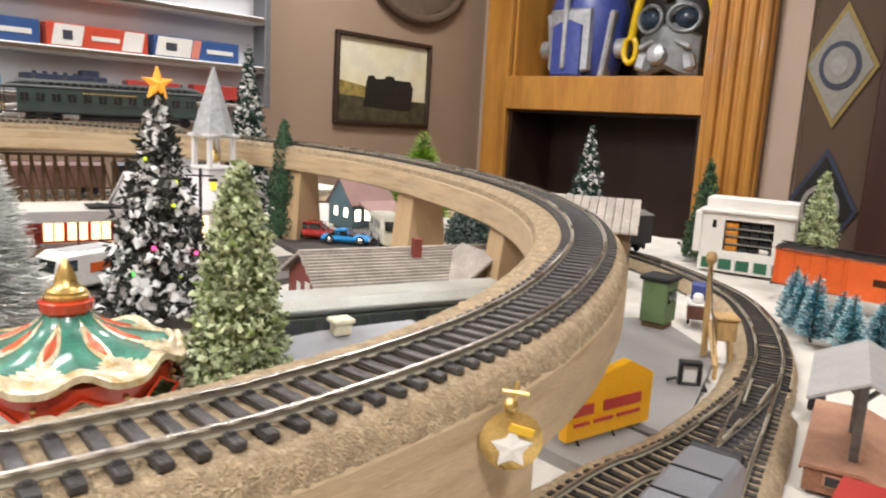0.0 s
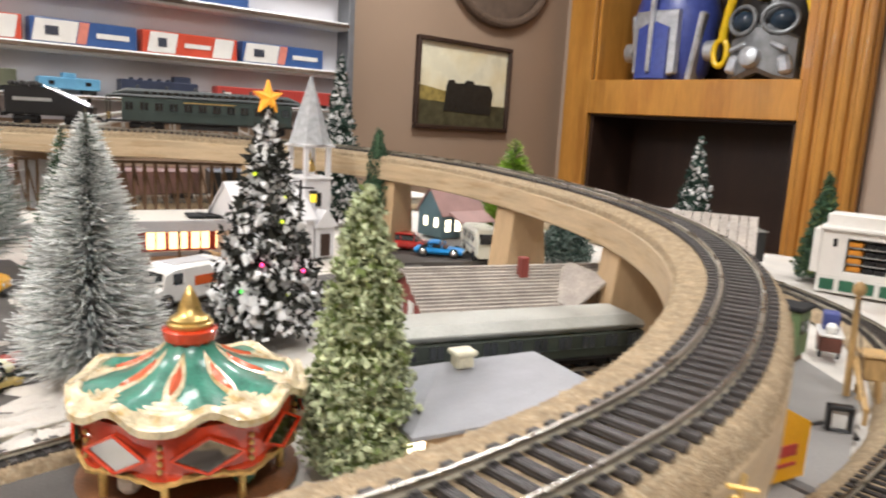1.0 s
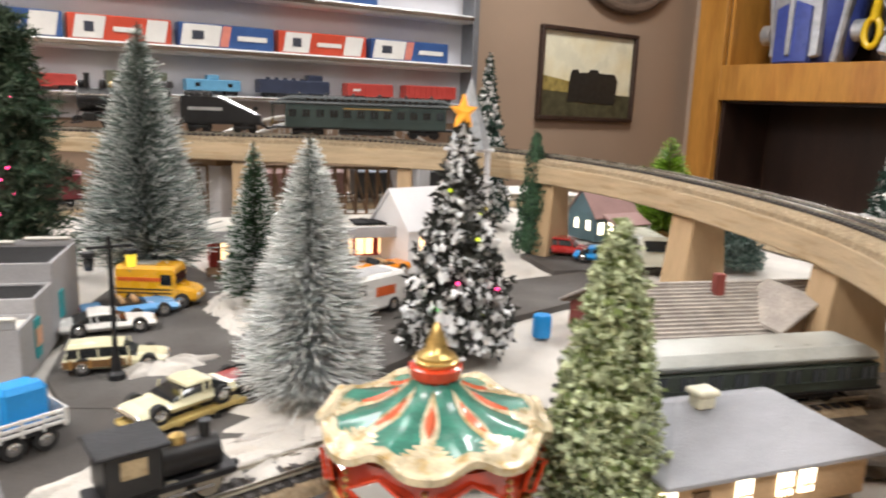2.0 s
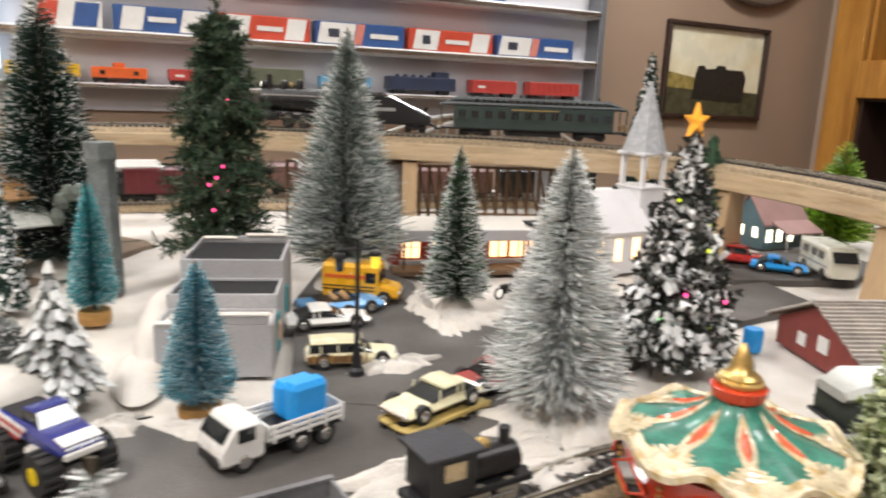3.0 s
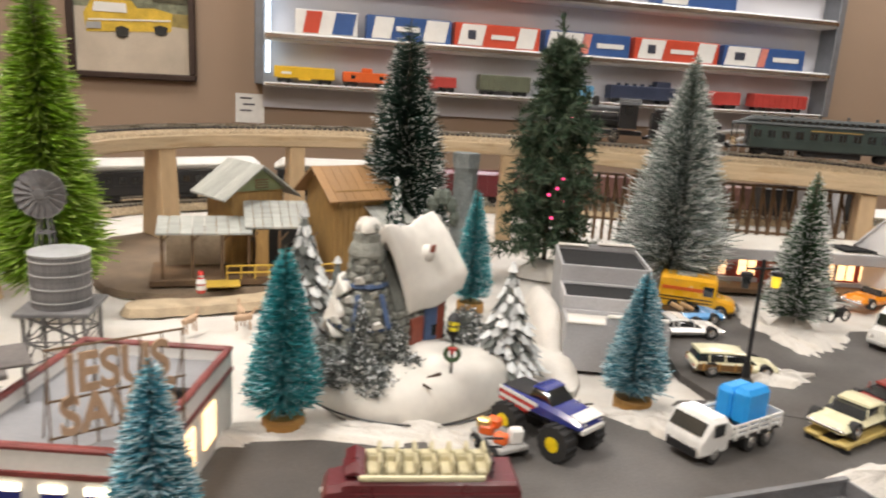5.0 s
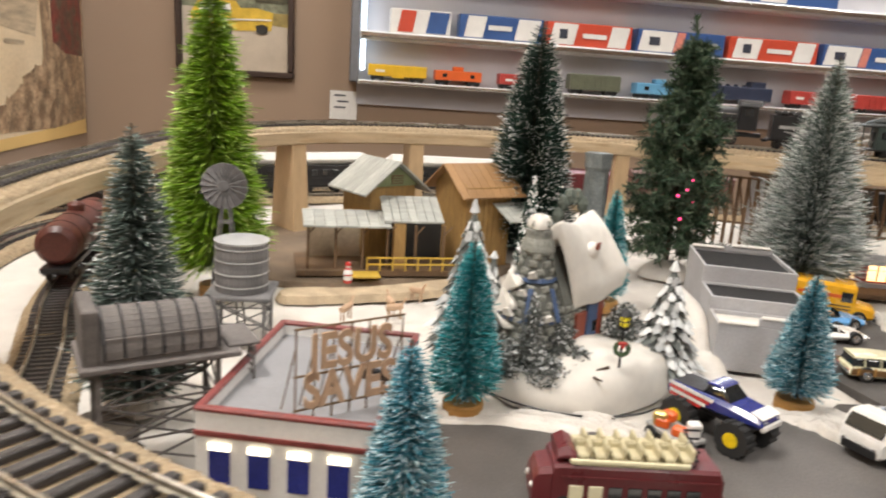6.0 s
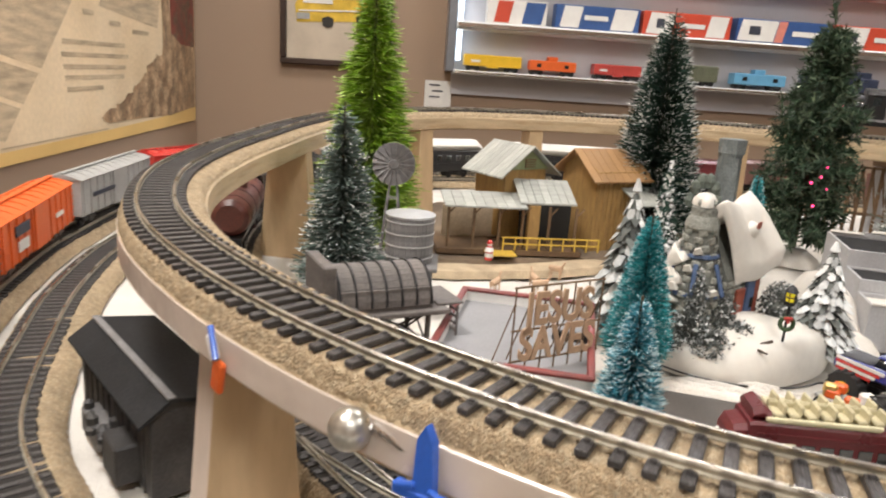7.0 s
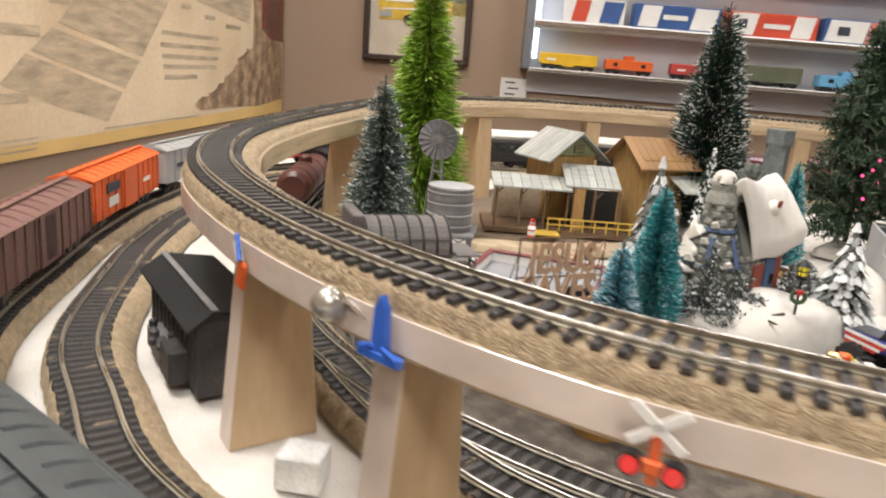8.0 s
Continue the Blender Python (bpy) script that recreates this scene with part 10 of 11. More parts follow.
def tender(p, rz, top):
    c = thing("locomotive_tender", "black slope-backed locomotive tender", "train car", p[0], p[1], top, rz)
    s = Shape()
    s.prism([(-0.058, 0.012), (0.058, 0.012), (0.058, 0.041), (0.012, 0.041), (0.004, 0.0405), (-0.052, 0.021), (-0.058, 0.021)], -0.0155, 0.0155)
    ob = s.obj("tank", BLACK, c)
    s = Shape()
    rg = random.Random(2)
    for i in range(60):
        s.box(rg.uniform(0.016, 0.052), rg.uniform(-0.011, 0.011), 0.042 + rg.uniform(0, 0.0035), 0.0045, 0.004, 0.0035, 0.0009, rz=rg.uniform(0, 90), rx=rg.uniform(0, 60))
    s.obj("coal_load", COALBLK, c, "heaped coal load")["kind"] = "stuff"
    for sg in (-1, 1):
        Shape().box(0.022, sg * 0.0158, 0.027, 0.05, 0.0007, 0.0038).obj("text_bar", CARGREY, c, "grey flat bar for lettering and for the open door's dark inside")
        Shape().tube((-0.052, sg * 0.0145, 0.0225), (0.006, sg * 0.0145, 0.0425), 0.0006, n=6).obj("edge_rail", CHROME, c)
    Shape().box(0, 0, 0.0108, 0.124, 0.029, 0.0026, 0.0005).obj("frame_bar", BLACKM, c)
    Shape().tube((-0.05, 0, 0.026), (-0.05, 0, 0.031), 0.0035, n=12).obj("rear_lamp", BLACKM, c)
    for x in (-0.034, 0.034):
        bogie(c, x, 0.022)
    couple(c, 0.06)
    return c


p, rz = on_line(HIGH, HIGH_LEN, s_front - 0.122 - 0.052)
tender_car = tender(p, rz, RT + float(grade(p)))
tender_car.matrix_basis = tender_car.matrix_basis @ Matrix.Diagonal((0.8, 1.0, 1.04, 1.0))


def boxcar(label, x, y, rz, paint, z=1.0118, L=0.176, W=0.0185, H=0.052, roof=None, bars=(), ribs=12):
    c = thing("boxcar", label, "train car", x, y, z, rz, "freight cars")
    h = L / 2
    Shape().box(0, 0, 0.03, L, 2 * W - 0.002, 0.036, 0.0006).obj("body", paint, c)
    s = Shape()
    s.prism([(-W - 0.0006, 0.047), (W + 0.0006, 0.047), (W * 0.5, 0.0505), (0, 0.052), (-W * 0.5, 0.0505)], -h - 0.0012, h + 0.0012, axis="x")
    s.obj("roof", roof or paint, c)
    Shape().box(0, 0, 0.0532, L + 0.002, 0.0045, 0.001).obj("running_board", roof or paint, c)
    for i in range(ribs):
        x_ = -h + 0.004 + i * (L - 0.008) / (ribs - 1)
        rb = Shape()
        rb.prism([(-W - 0.0006, 0.047), (W + 0.0006, 0.047), (W * 0.5, 0.0512), (0, 0.0527), (-W * 0.5, 0.0512)], x_ - 0.0007, x_ + 0.0007, axis="x")
        rb.obj("roof_rib", roof or paint, c)
        if abs(x_) > 0.02:
            for sg in (-1, 1):
                Shape().box(x_, sg * (W - 0.0006), 0.029, 0.0014, 0.0012, 0.034).obj("side_rib", paint, c)
    for sg in (-1, 1):
        Shape().box(0, sg * (W - 0.0002), 0.029, 0.034, 0.0016, 0.035, 0.0004).obj("door", paint, c)
        Shape().box(0, sg * (W + 0.0002), 0.0465, 0.07, 0.001, 0.0012).obj("door_track", paint, c)
        # bars draw the lettering; a black one paints the dark inside an open door
        for bx, bz, bw, bh, m_ in bars:
            Shape().box(bx, sg * (W + 0.0002), bz, bw, 0.0008, bh).obj("text_bar", m_, c, "flat bar for lettering and for the open door's dark inside")
        for i in range(6):
            for e in (-1, 1):
                Shape().box(e * (h - 0.004), sg * (W + 0.0004), 0.016 + 0.005 * i, 0.006, 0.0006, 0.0006).obj("ladder_rung", paint, c)
    Shape().box(0, 0, 0.0105, L + 0.004, 0.012, 0.003).obj("centre_sill", BLACKM, c)
    for e in (-1, 1):
        bogie(c, e * (h - 0.026), 0.021)
    couple(c, h)
    return c


r0 = run_at(LOW2, LOW2_LEN, -0.868, 0.467, False)
for ds, lab, paint, kw in ((0.0, "bright orange boxcar on the outer track", CARORANGE, dict(bars=((0.045, 0.036, 0.03, 0.008, INK), (0.045, 0.024, 0.022, 0.008, BOXWHITE), (-0.045, 0.028, 0.02, 0.004, BOXWHITE)))),
                           (-0.192, "grey boxcar on the outer track", CARGREY, dict(bars=((0.04, 0.03, 0.05, 0.004, INK),))), (0.192, "oxide brown boxcar with a dark open door", CARBROWN, dict(bars=((-0.0, 0.029, 0.02, 0.03, BLACK),))),
                           (-0.384, "red boxcar on the outer track", REDC, {}), (0.365, "dark grey boxcar on the outer track", PULLROOF, dict(roof=PULLROOF, L=0.15)), (0.525, "dark grey boxcar at the table edge", PULLROOF, dict(roof=PULLROOF, L=0.15))):
    p, rz = on_line(LOW2, LOW2_LEN, r0 + ds, False)
    boxcar(lab, p[0], p[1], rz, paint, **kw)
boxcar("orange boxcar standing beyond the little teal trees", 0.742, 0.34, 100, CARORANGE, z=1.0035, roof=BLACK, bars=((-0.03, 0.03, 0.05, 0.007, BLACK),))


def tank_car(p, rz):
    c = thing("tank_car", "rust-red tank car on the inner track", "train car", p[0], p[1], 1.0118, rz)
    m_ = mat("rusty_red_tank", (0.1, 0.028, 0.02), 0.45, vary=0.35, grain=40)
    Shape().lathe([(0, -0.07), (0.012, -0.07), (0.0165, -0.066), (0.0175, -0.06), (0.0175, 0.06), (0.0165, 0.066), (0.012, 0.07), (0, 0.07)], n=24).obj("tank", m_, c, at=pose(0, 0, 0.031, 0, 90, 0))
    Shape().lathe([(0.007, 0), (0.007, 0.006), (0.005, 0.008), (0, 0.0085)], n=14).obj("dome", m_, c, at=pose(0, 0, 0.047))
    for x in (-0.05, -0.02, 0.02, 0.05):
        Shape().tube((x - 0.0006, 0, 0.031), (x + 0.0006, 0, 0.031), 0.0179, n=24).obj("band", BLACKM, c)
    Shape().box(0, 0, 0.0115, 0.15, 0.022, 0.004).obj("frame_bar", BLACKM, c)
    for e in (-1, 1):
        bogie(c, e * 0.05, 0.021)
    couple(c, 0.073)


r1 = run_at(LOW1, LOW1_LEN, -0.875, 0.66)
r3 = run_at(LOW3, LOW3_LEN, -0.76, 0.62, False)
p, rz = on_line(LOW3, LOW3_LEN, r3, False)
tank_car(p, rz)
p, rz = on_line(LOW3, LOW3_LEN, r3 - 0.165, False)
boxcar("black boxcar behind the tank car", p[0], p[1], rz, BLACK)
for ds in (-0.46, -0.75):
    p, rz = on_line(LOW1, LOW1_LEN, r1 + ds)
    coach("black passenger coach with a pale rounded roof on the back track", p, rz, 1.0118, L=0.27, railing=False, H=0.060, monitor=False, plain=True, body=BLACK, roof=PALEROOF)
p, rz = on_line(LOW2, LOW2_LEN, run_at(LOW2, LOW2_LEN, -0.1, 1.32, False), False)
boxcar("dark brown boxcar on the back track", p[0], p[1], rz, CARBROWN)
# the brown and black cars are added fillers that darken the shaded wall's foot
for bx_, by_, lab, paint in ((-0.30, 1.235, "maroon boxcar standing behind the elevated loop", CARMAROON), (0.10, 1.28, "brown filler boxcar behind the arch bridge", CARBROWN), (0.29, 1.295, "black filler boxcar behind the arch bridge", BLACK)):
    p, rz = on_line(LOW1, LOW1_LEN, run_at(LOW1, LOW1_LEN, bx_, by_))
    boxcar(lab, p[0], p[1], rz, paint)
p, rz = on_line(LOW1, LOW1_LEN, run_at(LOW1, LOW1_LEN, 0.718, 0.69))
boxcar("sooty brown boxcar beyond the ribbed shed", p[0], p[1], rz, BLACK, roof=CARGREY)
DARKOLIVE = mat("sooty_olive_side", (0.028, 0.036, 0.026), 0.5, vary=0.25, grain=60)
p, rz = on_line(LOW4, LOW4_LEN, run_at(LOW4, LOW4_LEN, 0.258, 0.4035, False), False)
coach("olive passenger coach with a silver-grey round roof", (0.258, 0.4035), rz, 1.0105, L=0.2, body=DARKOLIVE, roof=SILVERROOF, monitor=False, railing=False, H=0.037, W=0.0185, plain=True)


def gondola(p, rz):
    c = thing("hopper_car", "dark grey open hopper car on the street track", "train car", p[0], p[1], 1.0118, rz)
    m_ = mat("weathered_grey_steel", (0.14, 0.14, 0.145), 0.5, vary=0.25, grain=40)
    L, W = 0.052, 0.016
    for sg in (-1, 1):
        Shape().box(0, sg * W, 0.0135, 2 * L, 0.0014, 0.010).obj("side_wall", m_, c)
        Shape().box(sg * L, 0, 0.0135, 0.0014, 2 * W, 0.010).obj("end_wall", m_, c)
        for i in range(9):
            Shape().box(-L + 0.005 + i * 0.0117, sg * (W + 0.001), 0.0135, 0.0016, 0.0014, 0.010).obj("rib", m_, c)
        Shape().box(0, sg * W, 0.0187, 2 * L + 0.002, 0.003, 0.0014).obj("top_rail", m_, c)
    Shape().box(0, 0, 0.0098, 2 * L, 2 * W, 0.002).obj("floor_plate", m_, c)
    Shape().box(0, 0, 0.008, 2 * L + 0.004, 0.014, 0.002).obj("centre_sill", BLACKM, c)
    for e in (-1, 1):
        bogie(c, e * 0.034, 0.02, 0.0042)
    couple(c, L, 0.0075)


p, rz = on_line(LOW4, LOW4_LEN, run_at(LOW4, LOW4_LEN, -0.153, 0.331, False), False)
gondola(p, rz)


def dock_engine(p, rz):
    c = thing("switcher_locomotive", "small black tank locomotive on the street track", "locomotive", p[0], p[1], 1.0118, rz)
    Shape().box(-0.012, 0, 0.024, 0.026, 0.026, 0.022, 0.0008).obj("cab", BLACK, c)
    Shape().box(-0.012, 0, 0.0362, 0.034, 0.031, 0.002, 0.0006).obj("cab_roof", BLACKM, c)
    Shape().tube((0.0, 0, 0.0205), (0.032, 0, 0.0205), 0.0085, n=16).obj("boiler", BLACK, c)
    Shape().tube((0.026, 0, 0.028), (0.026, 0, 0.037), 0.0028, 0.0034, n=12).obj("chimney", BLACK, c)
    Shape().lathe([(0.004, 0), (0.004, 0.004), (0, 0.006)], n=12).obj("dome", BRASS, c, at=pose(0.012, 0, 0.0285))
    Shape().box(0.004, 0, 0.0105, 0.07, 0.02, 0.004, 0.0006).obj("frame_bar", BLACKM, c)
    for s in (-1, 1):
        Shape().box(-0.012, s * 0.0132, 0.0275, 0.012, 0.0008, 0.009).obj("cab_window", mat("amber_window", (0.45, 0.35, 0.2), 0.3), c)
        for x in (-0.014, 0.006, 0.024):
            Shape().tube((x, s * 0.007, 0.0065), (x, s * 0.0092, 0.0065), 0.0066, n=18).obj("wheel", RAILSIDE, c)
        Shape().box(0.005, s * 0.0105, 0.0062, 0.042, 0.001, 0.0018).obj("side_rod", CHROME, c)
    couple(c, 0.036)
    return c


p, rz = on_line(LOW4, LOW4_LEN, run_at(LOW4, LOW4_LEN, -0.054, 0.368, False), False)
dock = dock_engine(p, rz)
dock.matrix_basis = dock.matrix_basis @ Matrix.Scale(0.86, 4)
p, rz = on_line(LOW2, LOW2_LEN, run_at(LOW2, LOW2_LEN, 0.238, 0.139, False), False)
gr = thing("diesel_locomotive", "grey diesel locomotive with black nose on the outer track", "locomotive", p[0], p[1], 1.0118, rz)
Shape().loft([(-0.07, 0.0145, 0.01, 0.036), (-0.066, 0.0155, 0.01, 0.038), (0.05, 0.0155, 0.01, 0.038), (0.066, 0.0145, 0.01, 0.03), (0.07, 0.0135, 0.01, 0.026)], 0.2).obj("body", mat("loco_grey", (0.19, 0.195, 0.22), 0.45, vary=0.15, grain=40), gr)
Shape().box(0.060, 0, 0.0335, 0.010, 0.0295, 0.006, 0.0015, ry=30).obj("nose_band", BLACKM, gr, "black band over the nose")
for x in (-0.04, -0.01, 0.02):
    Shape().box(x, 0, 0.0384, 0.0012, 0.026, 0.0008).obj("roof_seam", BLACKM, gr)
Shape().box(0.0575, 0, 0.033, 0.0012, 0.024, 0.007, 0.0003, ry=-42).obj("windscreen", GLASSD, gr)
Shape().box(0.071, 0, 0.016, 0.002, 0.02, 0.008, 0.0005).obj("grille", CHROME, gr, "chrome grille")
for e in (-1, 1):
    bogie(gr, e * 0.042, 0.022)
gr.matrix_basis = gr.matrix_basis @ Matrix.Scale(0.72, 4)

# ---- street lamps and small ornaments ----
LAMPGLOW = mat("lantern_glow", (0.8, 0.62, 0.05), 0.4, emit=0.9, emit_color=(1.0, 0.75, 0.05), bump=0)


def street_lamp(x, y, h, rz=0):
    c = thing("street_lamp", "black model street lamp with yellow lanterns", "street lamp", x, y, 1.0025, rz, "street lamps")
    Shape().lathe([(0.0055, 0), (0.0055, 0.004), (0.0035, 0.006), (0.003, 0.014), (0.0016, 0.018), (0.0014, h * 0.9), (0.0018, h * 0.92), (0.0012, h)], n=12).obj("post", BLACKM, c)
    Shape().box(0, 0, h * 0.93, 0.026, 0.0016, 0.0016, 0.0004).obj("arm", BLACKM, c)
    for s in (-1, 1):
        lan = Shape().lathe([(0.0008, 0.008), (0.004, 0.0075), (0.0046, 0.005), (0.003, 0.0045)], n=8).lathe([(0.0016, -0.004), (0.0028, -0.0035)], n=8).obj("lantern", BLACKM, c, at=pose(s * 0.012, 0, h * 0.93 - 0.010))
        Shape().lathe([(0.0024, -0.0035), (0.003, 0.0), (0.0032, 0.0046)], n=8).obj("lantern_glass", LAMPGLOW if s > 0 else GLASSD, lan, "glowing yellow lantern glass" if s > 0 else "")


street_lamp(-0.088, 0.541, 0.092, 15)
street_lamp(0.205, 0.70, 0.10, -20)

# little figures as plain turned shapes
fg = Shape()
fg.lathe([(0, 0), (0.0035, 0), (0.0042, 0.003), (0.0038, 0.007), (0.0044, 0.0085), (0.003, 0.0125), (0.0018, 0.014), (0.0028, 0.016), (0.0024, 0.0185), (0, 0.02)], n=14)
fg.m = [0 if i % 14 >= 0 and (i // 14) not in (2, 4, 6) else 1 for i in range(len(fg.f))]
ob = fg.obj("santa_figurine", [REDC, BOXWHITE])
ob.matrix_basis = pose(-0.516, 0.642, 1.0105)
tagged(ob, "tiny red and white figurine on the yellow ramp", "figurine")
for i, (x, y, a) in enumerate(((-0.462, 0.586, 20), (-0.452, 0.64, -30), (-0.499, 0.572, 70), (-0.468, 0.60, 120))):
    s = Shape()
    s.loft([(-0.007, 0.0022, 0.008, 0.012), (0, 0.003, 0.0075, 0.0125), (0.007, 0.0018, 0.009, 0.0135)], 0.4)
    for lx in (-0.005, 0.005):
        for ly in (-0.0015, 0.0015):
            s.tube((lx, ly, 0), (lx, ly, 0.009), 0.0007, n=6)
    s.tube((0.006, 0, 0.012), (0.0095, 0, 0.018), 0.0012, 0.0009, n=6)
    ob = s.obj("wooden_figurine", LASER)
    ob.matrix_basis = pose(x, y, 1.0005, 0, 0, a)
    tagged(ob, "small plain wooden figurine standing on the snow", "figurine", "wooden figurines")

# grey ruined turret and rocks behind the cottage
MOSSROCK = mat("mossy_rock", (0.12, 0.14, 0.12), 0.9, vary=0.35, grain=90, bump=0.6)
tw = thing("stone_turret", "grey weathered stone turret with a mossy arch", "ornament", -0.296, 0.758, 1.0, 10)
tw.matrix_basis = tw.matrix_basis @ Matrix.Diagonal((1.0, 1.0, 1.37, 1.0))
Shape().lathe([(0.014, 0), (0.012, 0.03), (0.011, 0.085), (0.013, 0.088), (0.013, 0.098), (0.0, 0.098)], n=12, wave=lambda a, j: (0.0012 * math.sin(5 * a + j), 0)).obj("tower", mat("mossy_grey_stone", (0.16, 0.18, 0.18), 0.85, vary=0.3, grain=90, bump=0.6), tw)
for i in range(6):
    a = math.pi * (0.1 + 0.8 * i / 5)
    Shape().ball(-0.022 + 0.014 * math.cos(a), -0.006, 0.045 + 0.022 * math.sin(a), 0.0062, 8).obj("arch_rock", MOSSROCK, tw)

# timber trestle beneath the back of the deck
tb = thing("timber_trestle", "brown timber trestle railing beneath the elevated deck", "trestle", 0, 0, 0)
line = []
for i in range(31):
    a = radians(50 + 1.32 * i)
    r = float(np.interp(50 + 1.32 * i, [q[0] for q in POLAR], [q[1] for q in POLAR])) + 0.018
    line.append((CX + r * math.cos(a), CY + r * math.sin(a)))
for i, (x, y) in enumerate(line):
    Shape().box(x, y, 1.047, 0.004, 0.004, 0.094, 0.0004).obj("post", BROWNW, tb)
    if i < 30:
        x2, y2 = line[i + 1]
        Shape().tube((x, y, 1.03), (x2, y2, 1.088), 0.0013, n=6).obj("brace", BROWNW, tb)
        for z in (1.03, 1.092):
            Shape().tube((x, y, z), (x2, y2, z), 0.0018, n=6).obj("rail_bar", BROWNW, tb)

# silver arch bridge behind the loop
ab = thing("arch_bridge", "silver-grey model arch bridge with lattice web", "bridge", 0.135, 1.155, 0, 33)
SILV = mat("silver_grey_bridge", (0.5, 0.49, 0.46), 0.4, metal=0.5, vary=0.12)
for y in (-0.03, 0.03):
    pts = [(-0.2 + 0.4 * i / 20, 1.112 + 0.043 * (1 - (2 * i / 20 - 1) ** 2)) for i in range(21)]
    for a, b2 in zip(pts, pts[1:]):
        Shape().tube((a[0], y, a[1]), (b2[0], y, b2[1]), 0.0028, n=8).obj("arch_chord", SILV, ab, "curved silver chord")
    for i in range(1, 20):
        a = pts[i]
        Shape().tube((a[0], y, 1.1), (a[0], y, a[1]), 0.0012, n=6).obj("hanger", SILV, ab)
Shape().box(0, 0, 1.098, 0.42, 0.07, 0.01, 0.001).obj("bridge_deck", BROWNW, ab)
for x in (-0.19, 0.19):
    Shape().box(x, 0, 1.046, 0.03, 0.07, 0.096, 0.002).obj("pier", LTGREY, ab)

# ---- ornaments clipped to the deck's outer face ----
def on_face(x, y, z, out=0.0):
    i = int(np.argmin(np.hypot(HIGH[:, 0] - x, HIGH[:, 1] - y)))
    _, nn = normals(HIGH)
    w = float(np.clip((HIGH[i, 0] + 0.25) / 0.3, 0, 1))
    q = HIGH[i] + nn[i] * (0.0176 * (1 - w) + 0.0214 * w + out)
    return pose(q[0], q[1], z, 0, 0, math.degrees(math.atan2(nn[i][1], nn[i][0])) + 90)


def clip_on(name, label, m_, category="ornament"):
    c = new(name)
    c.empty_display_size = 0.01
    c.matrix_basis = m_
    return tagged(c, label, category, "ornaments on the deck edge")


c = clip_on("silver_bauble", "small silver bauble hung on the deck edge", on_face(-0.478, 0.15, 1.0965, 0.005))
Shape().ball(0, 0, 0, 0.0058, 18).obj("ball", mat("brushed_silver", (0.5, 0.49, 0.45), 0.32, metal=0.9, vary=0.15), c)
Shape().tube((0.004, 0.004, 0.001), (0.022, 0.007, -0.006), 0.0009, n=6).obj("wire", CHROME, c)
BLUEP = mat("cobalt_plastic", (0.03, 0.12, 0.55), 0.35, vary=0.08, coat=0.3)
c = clip_on("blue_clip", "cobalt blue plastic lighthouse-shaped clip", on_face(-0.459, 0.134, 1.0862, 0.002))
s = Shape()
s.prism([(-0.0035, 0.002), (0.0035, 0.002), (0.0026, 0.018), (0.0, 0.0225), (-0.0026, 0.018)], -0.003, 0.0)
s.box(0, -0.0015, 0.0, 0.0215, 0.004, 0.0045, 0.001)
s.box(-0.006, -0.003, 0.0025, 0.008, 0.002, 0.002, 0.0005, ry=-20).box(0.006, -0.003, 0.0025, 0.008, 0.002, 0.002, 0.0005, ry=20)
s.obj("clip_body", BLUEP, c, at=Matrix.Scale(0.86, 4))
c = clip_on("boat_clip", "orange, white and blue clip ornament", on_face(-0.530, 0.182, 1.0935, 0.002) @ Matrix.Scale(0.8, 4))
Shape().box(0, -0.001, -0.007, 0.0075, 0.003, 0.014, 0.001, ry=12).obj("orange_tab", CARORANGE, c)
Shape().box(-0.003, -0.0015, 0.004, 0.005, 0.003, 0.011, 0.001, ry=-25).obj("white_tab", BOXWHITE, c)
Shape().tube((-0.006, -0.001, 0.012), (0.002, -0.003, 0.001), 0.0013, n=8).obj("blue_loop", BLUEP, c)
c = clip_on("crossing_sign", "toy railway crossing sign with red lamps", on_face(-0.376, 0.11, 1.0905, 0.006) @ Matrix.Scale(0.64, 4), "sign")
for a in (38, -38):
    Shape().box(0, 0, 0.008, 0.026, 0.0016, 0.0042, 0.0004, ry=a).obj("cross_arm", BOXWHITE, c, "white crossbuck arm")
Shape().box(0, 0.0015, -0.006, 0.004, 0.003, 0.02, 0.0006).obj("post", CARORANGE, c)
for s_ in (-1, 1):
    Shape().tube((s_ * 0.008, -0.003, -0.008), (s_ * 0.008, 0.002, -0.008), 0.0048, n=16).obj("lamp_hood", BLACKM, c)
    Shape().tube((s_ * 0.008, -0.0036, -0.008), (s_ * 0.008, -0.003, -0.008), 0.0036, n=16).obj("red_lamp", mat("red_lens", (0.6, 0.02, 0.015), 0.2, emit=0.4), c)
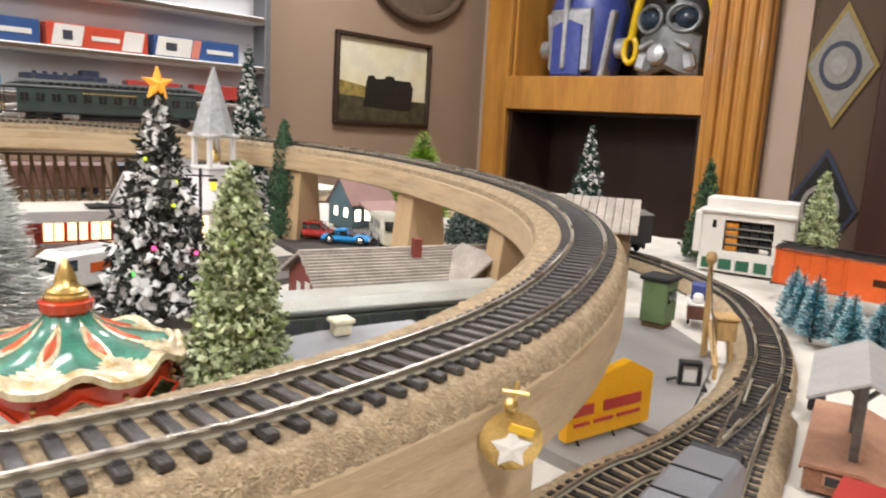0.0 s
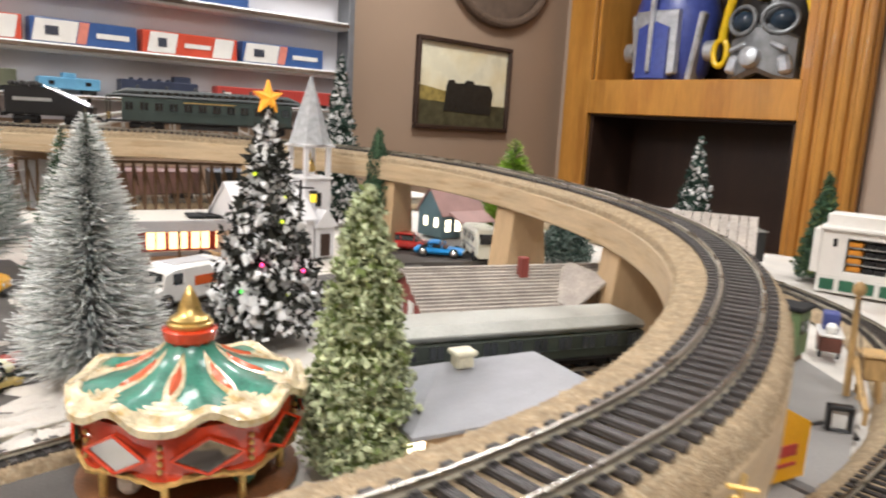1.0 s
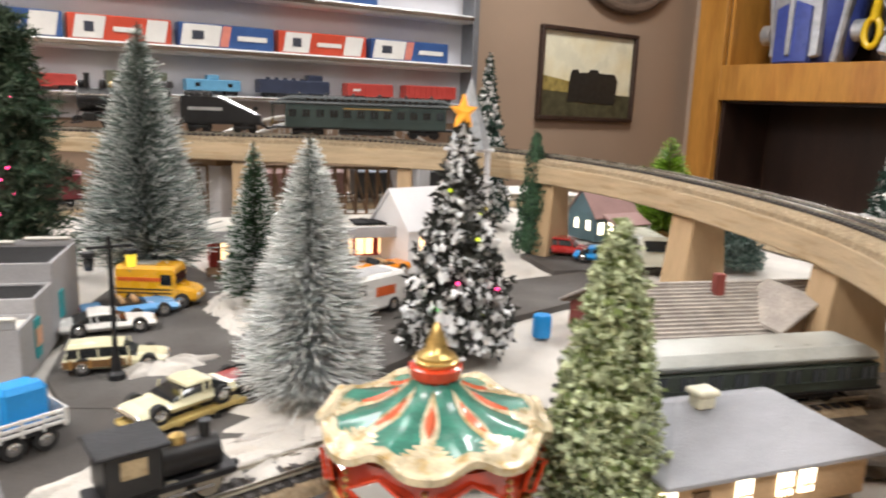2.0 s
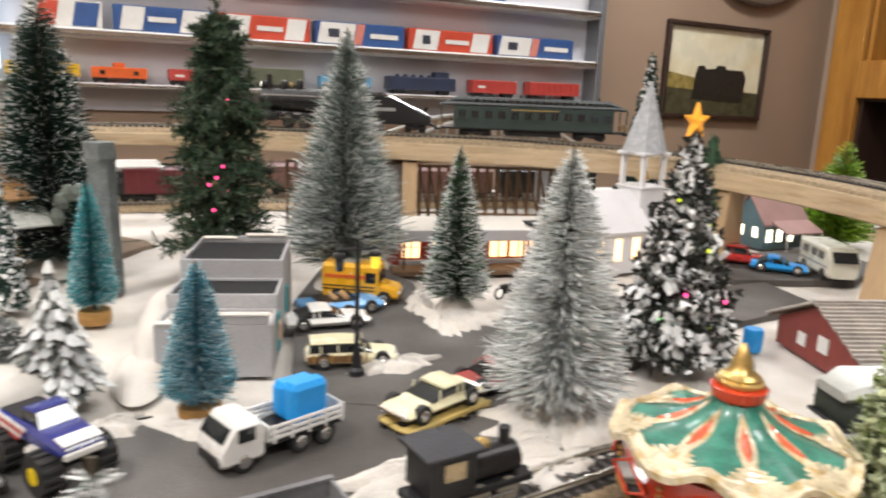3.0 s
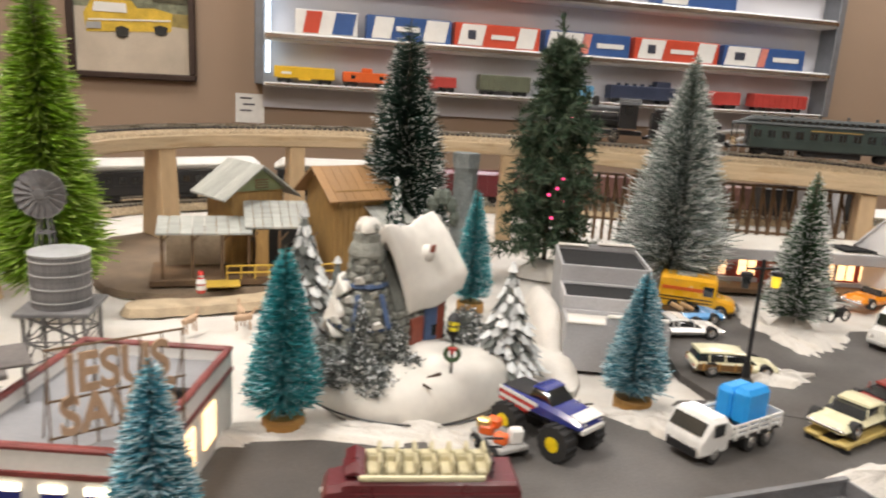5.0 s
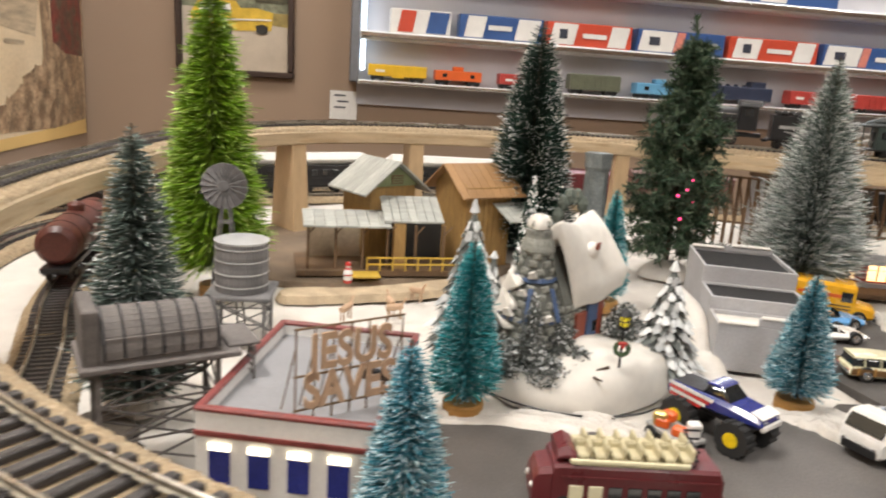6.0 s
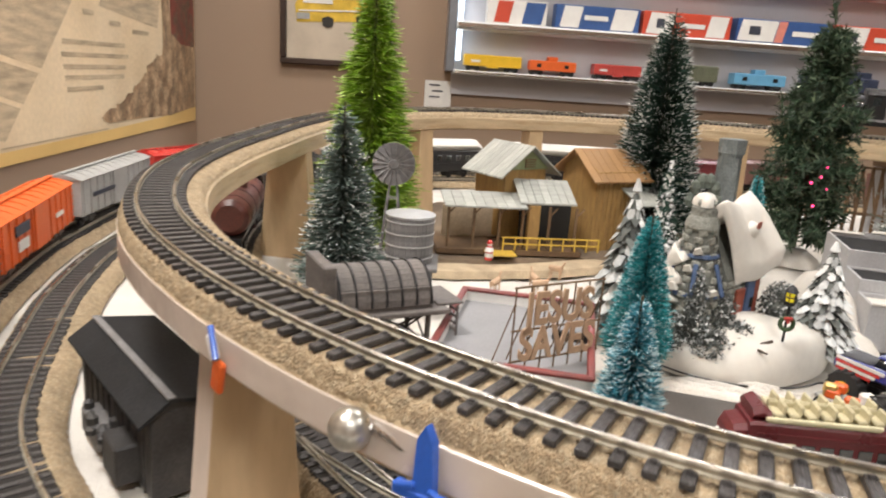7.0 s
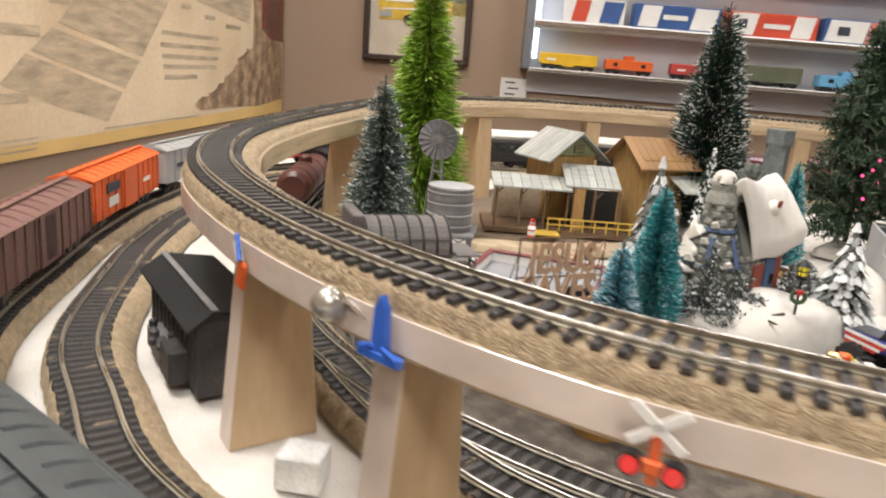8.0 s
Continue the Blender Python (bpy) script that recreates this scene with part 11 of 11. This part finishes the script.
Shape().box(0, -0.0005, -0.008, 0.012, 0.003, 0.006, 0.001).obj("lamp_bar", CARORANGE, c)
c = clip_on("gold_charm", "gold, white and yellow charm hung by a ribbon", on_face(0.1407, 0.1537, 1.079, 0.007) @ Matrix.Rotation(radians(-50), 4, "Z") @ Matrix.Scale(0.76, 4))
Shape().lathe([(0, 0), (0.0105, 0), (0.011, 0.0008), (0.0085, 0.0018), (0, 0.002)], n=22).obj("medal", BRASS, c, at=pose(0, 0, 0, 90, 0, 0))
s = star_shape(0.0075, 0.0012, 0.55)
s.obj("white_emblem", BOXWHITE, c, at=pose(0, -0.0025, -0.002), smooth=0)
Shape().box(0.003, -0.0028, 0.0045, 0.009, 0.001, 0.0035, 0.0005, ry=15).obj("yellow_emblem", CARYEL, c)
Shape().ball(-0.001, -0.001, 0.0125, 0.0028, 12).obj("gold_bow", BRASS, c)
Shape().tube((0, 0, 0.011), (0.001, 0.001, 0.021), 0.0008, n=6).tube((-0.004, 0, 0.0175), (0.005, 0, 0.0165), 0.0009, n=6).obj("ribbon", BRASS, c)
# glossy tape along the near left face
run = [i for i in range(len(HIGH)) if HIGH[i, 1] < 0.45 and HIGH[i, 0] < -0.3]
sub = HIGH[run]
tape = sweep("tape", sub, [(0.0175, 1.0858), (0.01795, 1.0861), (0.01795, 1.0974), (0.0175, 1.0977)], TAPE, closed=False, loop=False, parent=VIA, label="glossy clear tape on the deck edge", smooth=False, lift=grade(sub))
# white block on the table near the risers
wb = Shape().box(0, 0, 0.0078, 0.019, 0.017, 0.0156, 0.0008).obj("white_block", mat("white_plastic", (0.72, 0.72, 0.7), 0.4))
wb.matrix_basis = pose(-0.510, 0.184, 0.9995, 0, 0, 10)
tagged(wb, "small white plastic block on the snow", "block")
bl = Shape().lathe([(0, 0), (0.007, 0), (0.0075, 0.002), (0.0075, 0.016), (0.0068, 0.018), (0, 0.018)], n=16).obj("blue_barrel", TEALC)
bl.matrix_basis = pose(0.222, 0.572, 0.9995)
tagged(bl, "bright blue barrel beside the barn", "barrel")
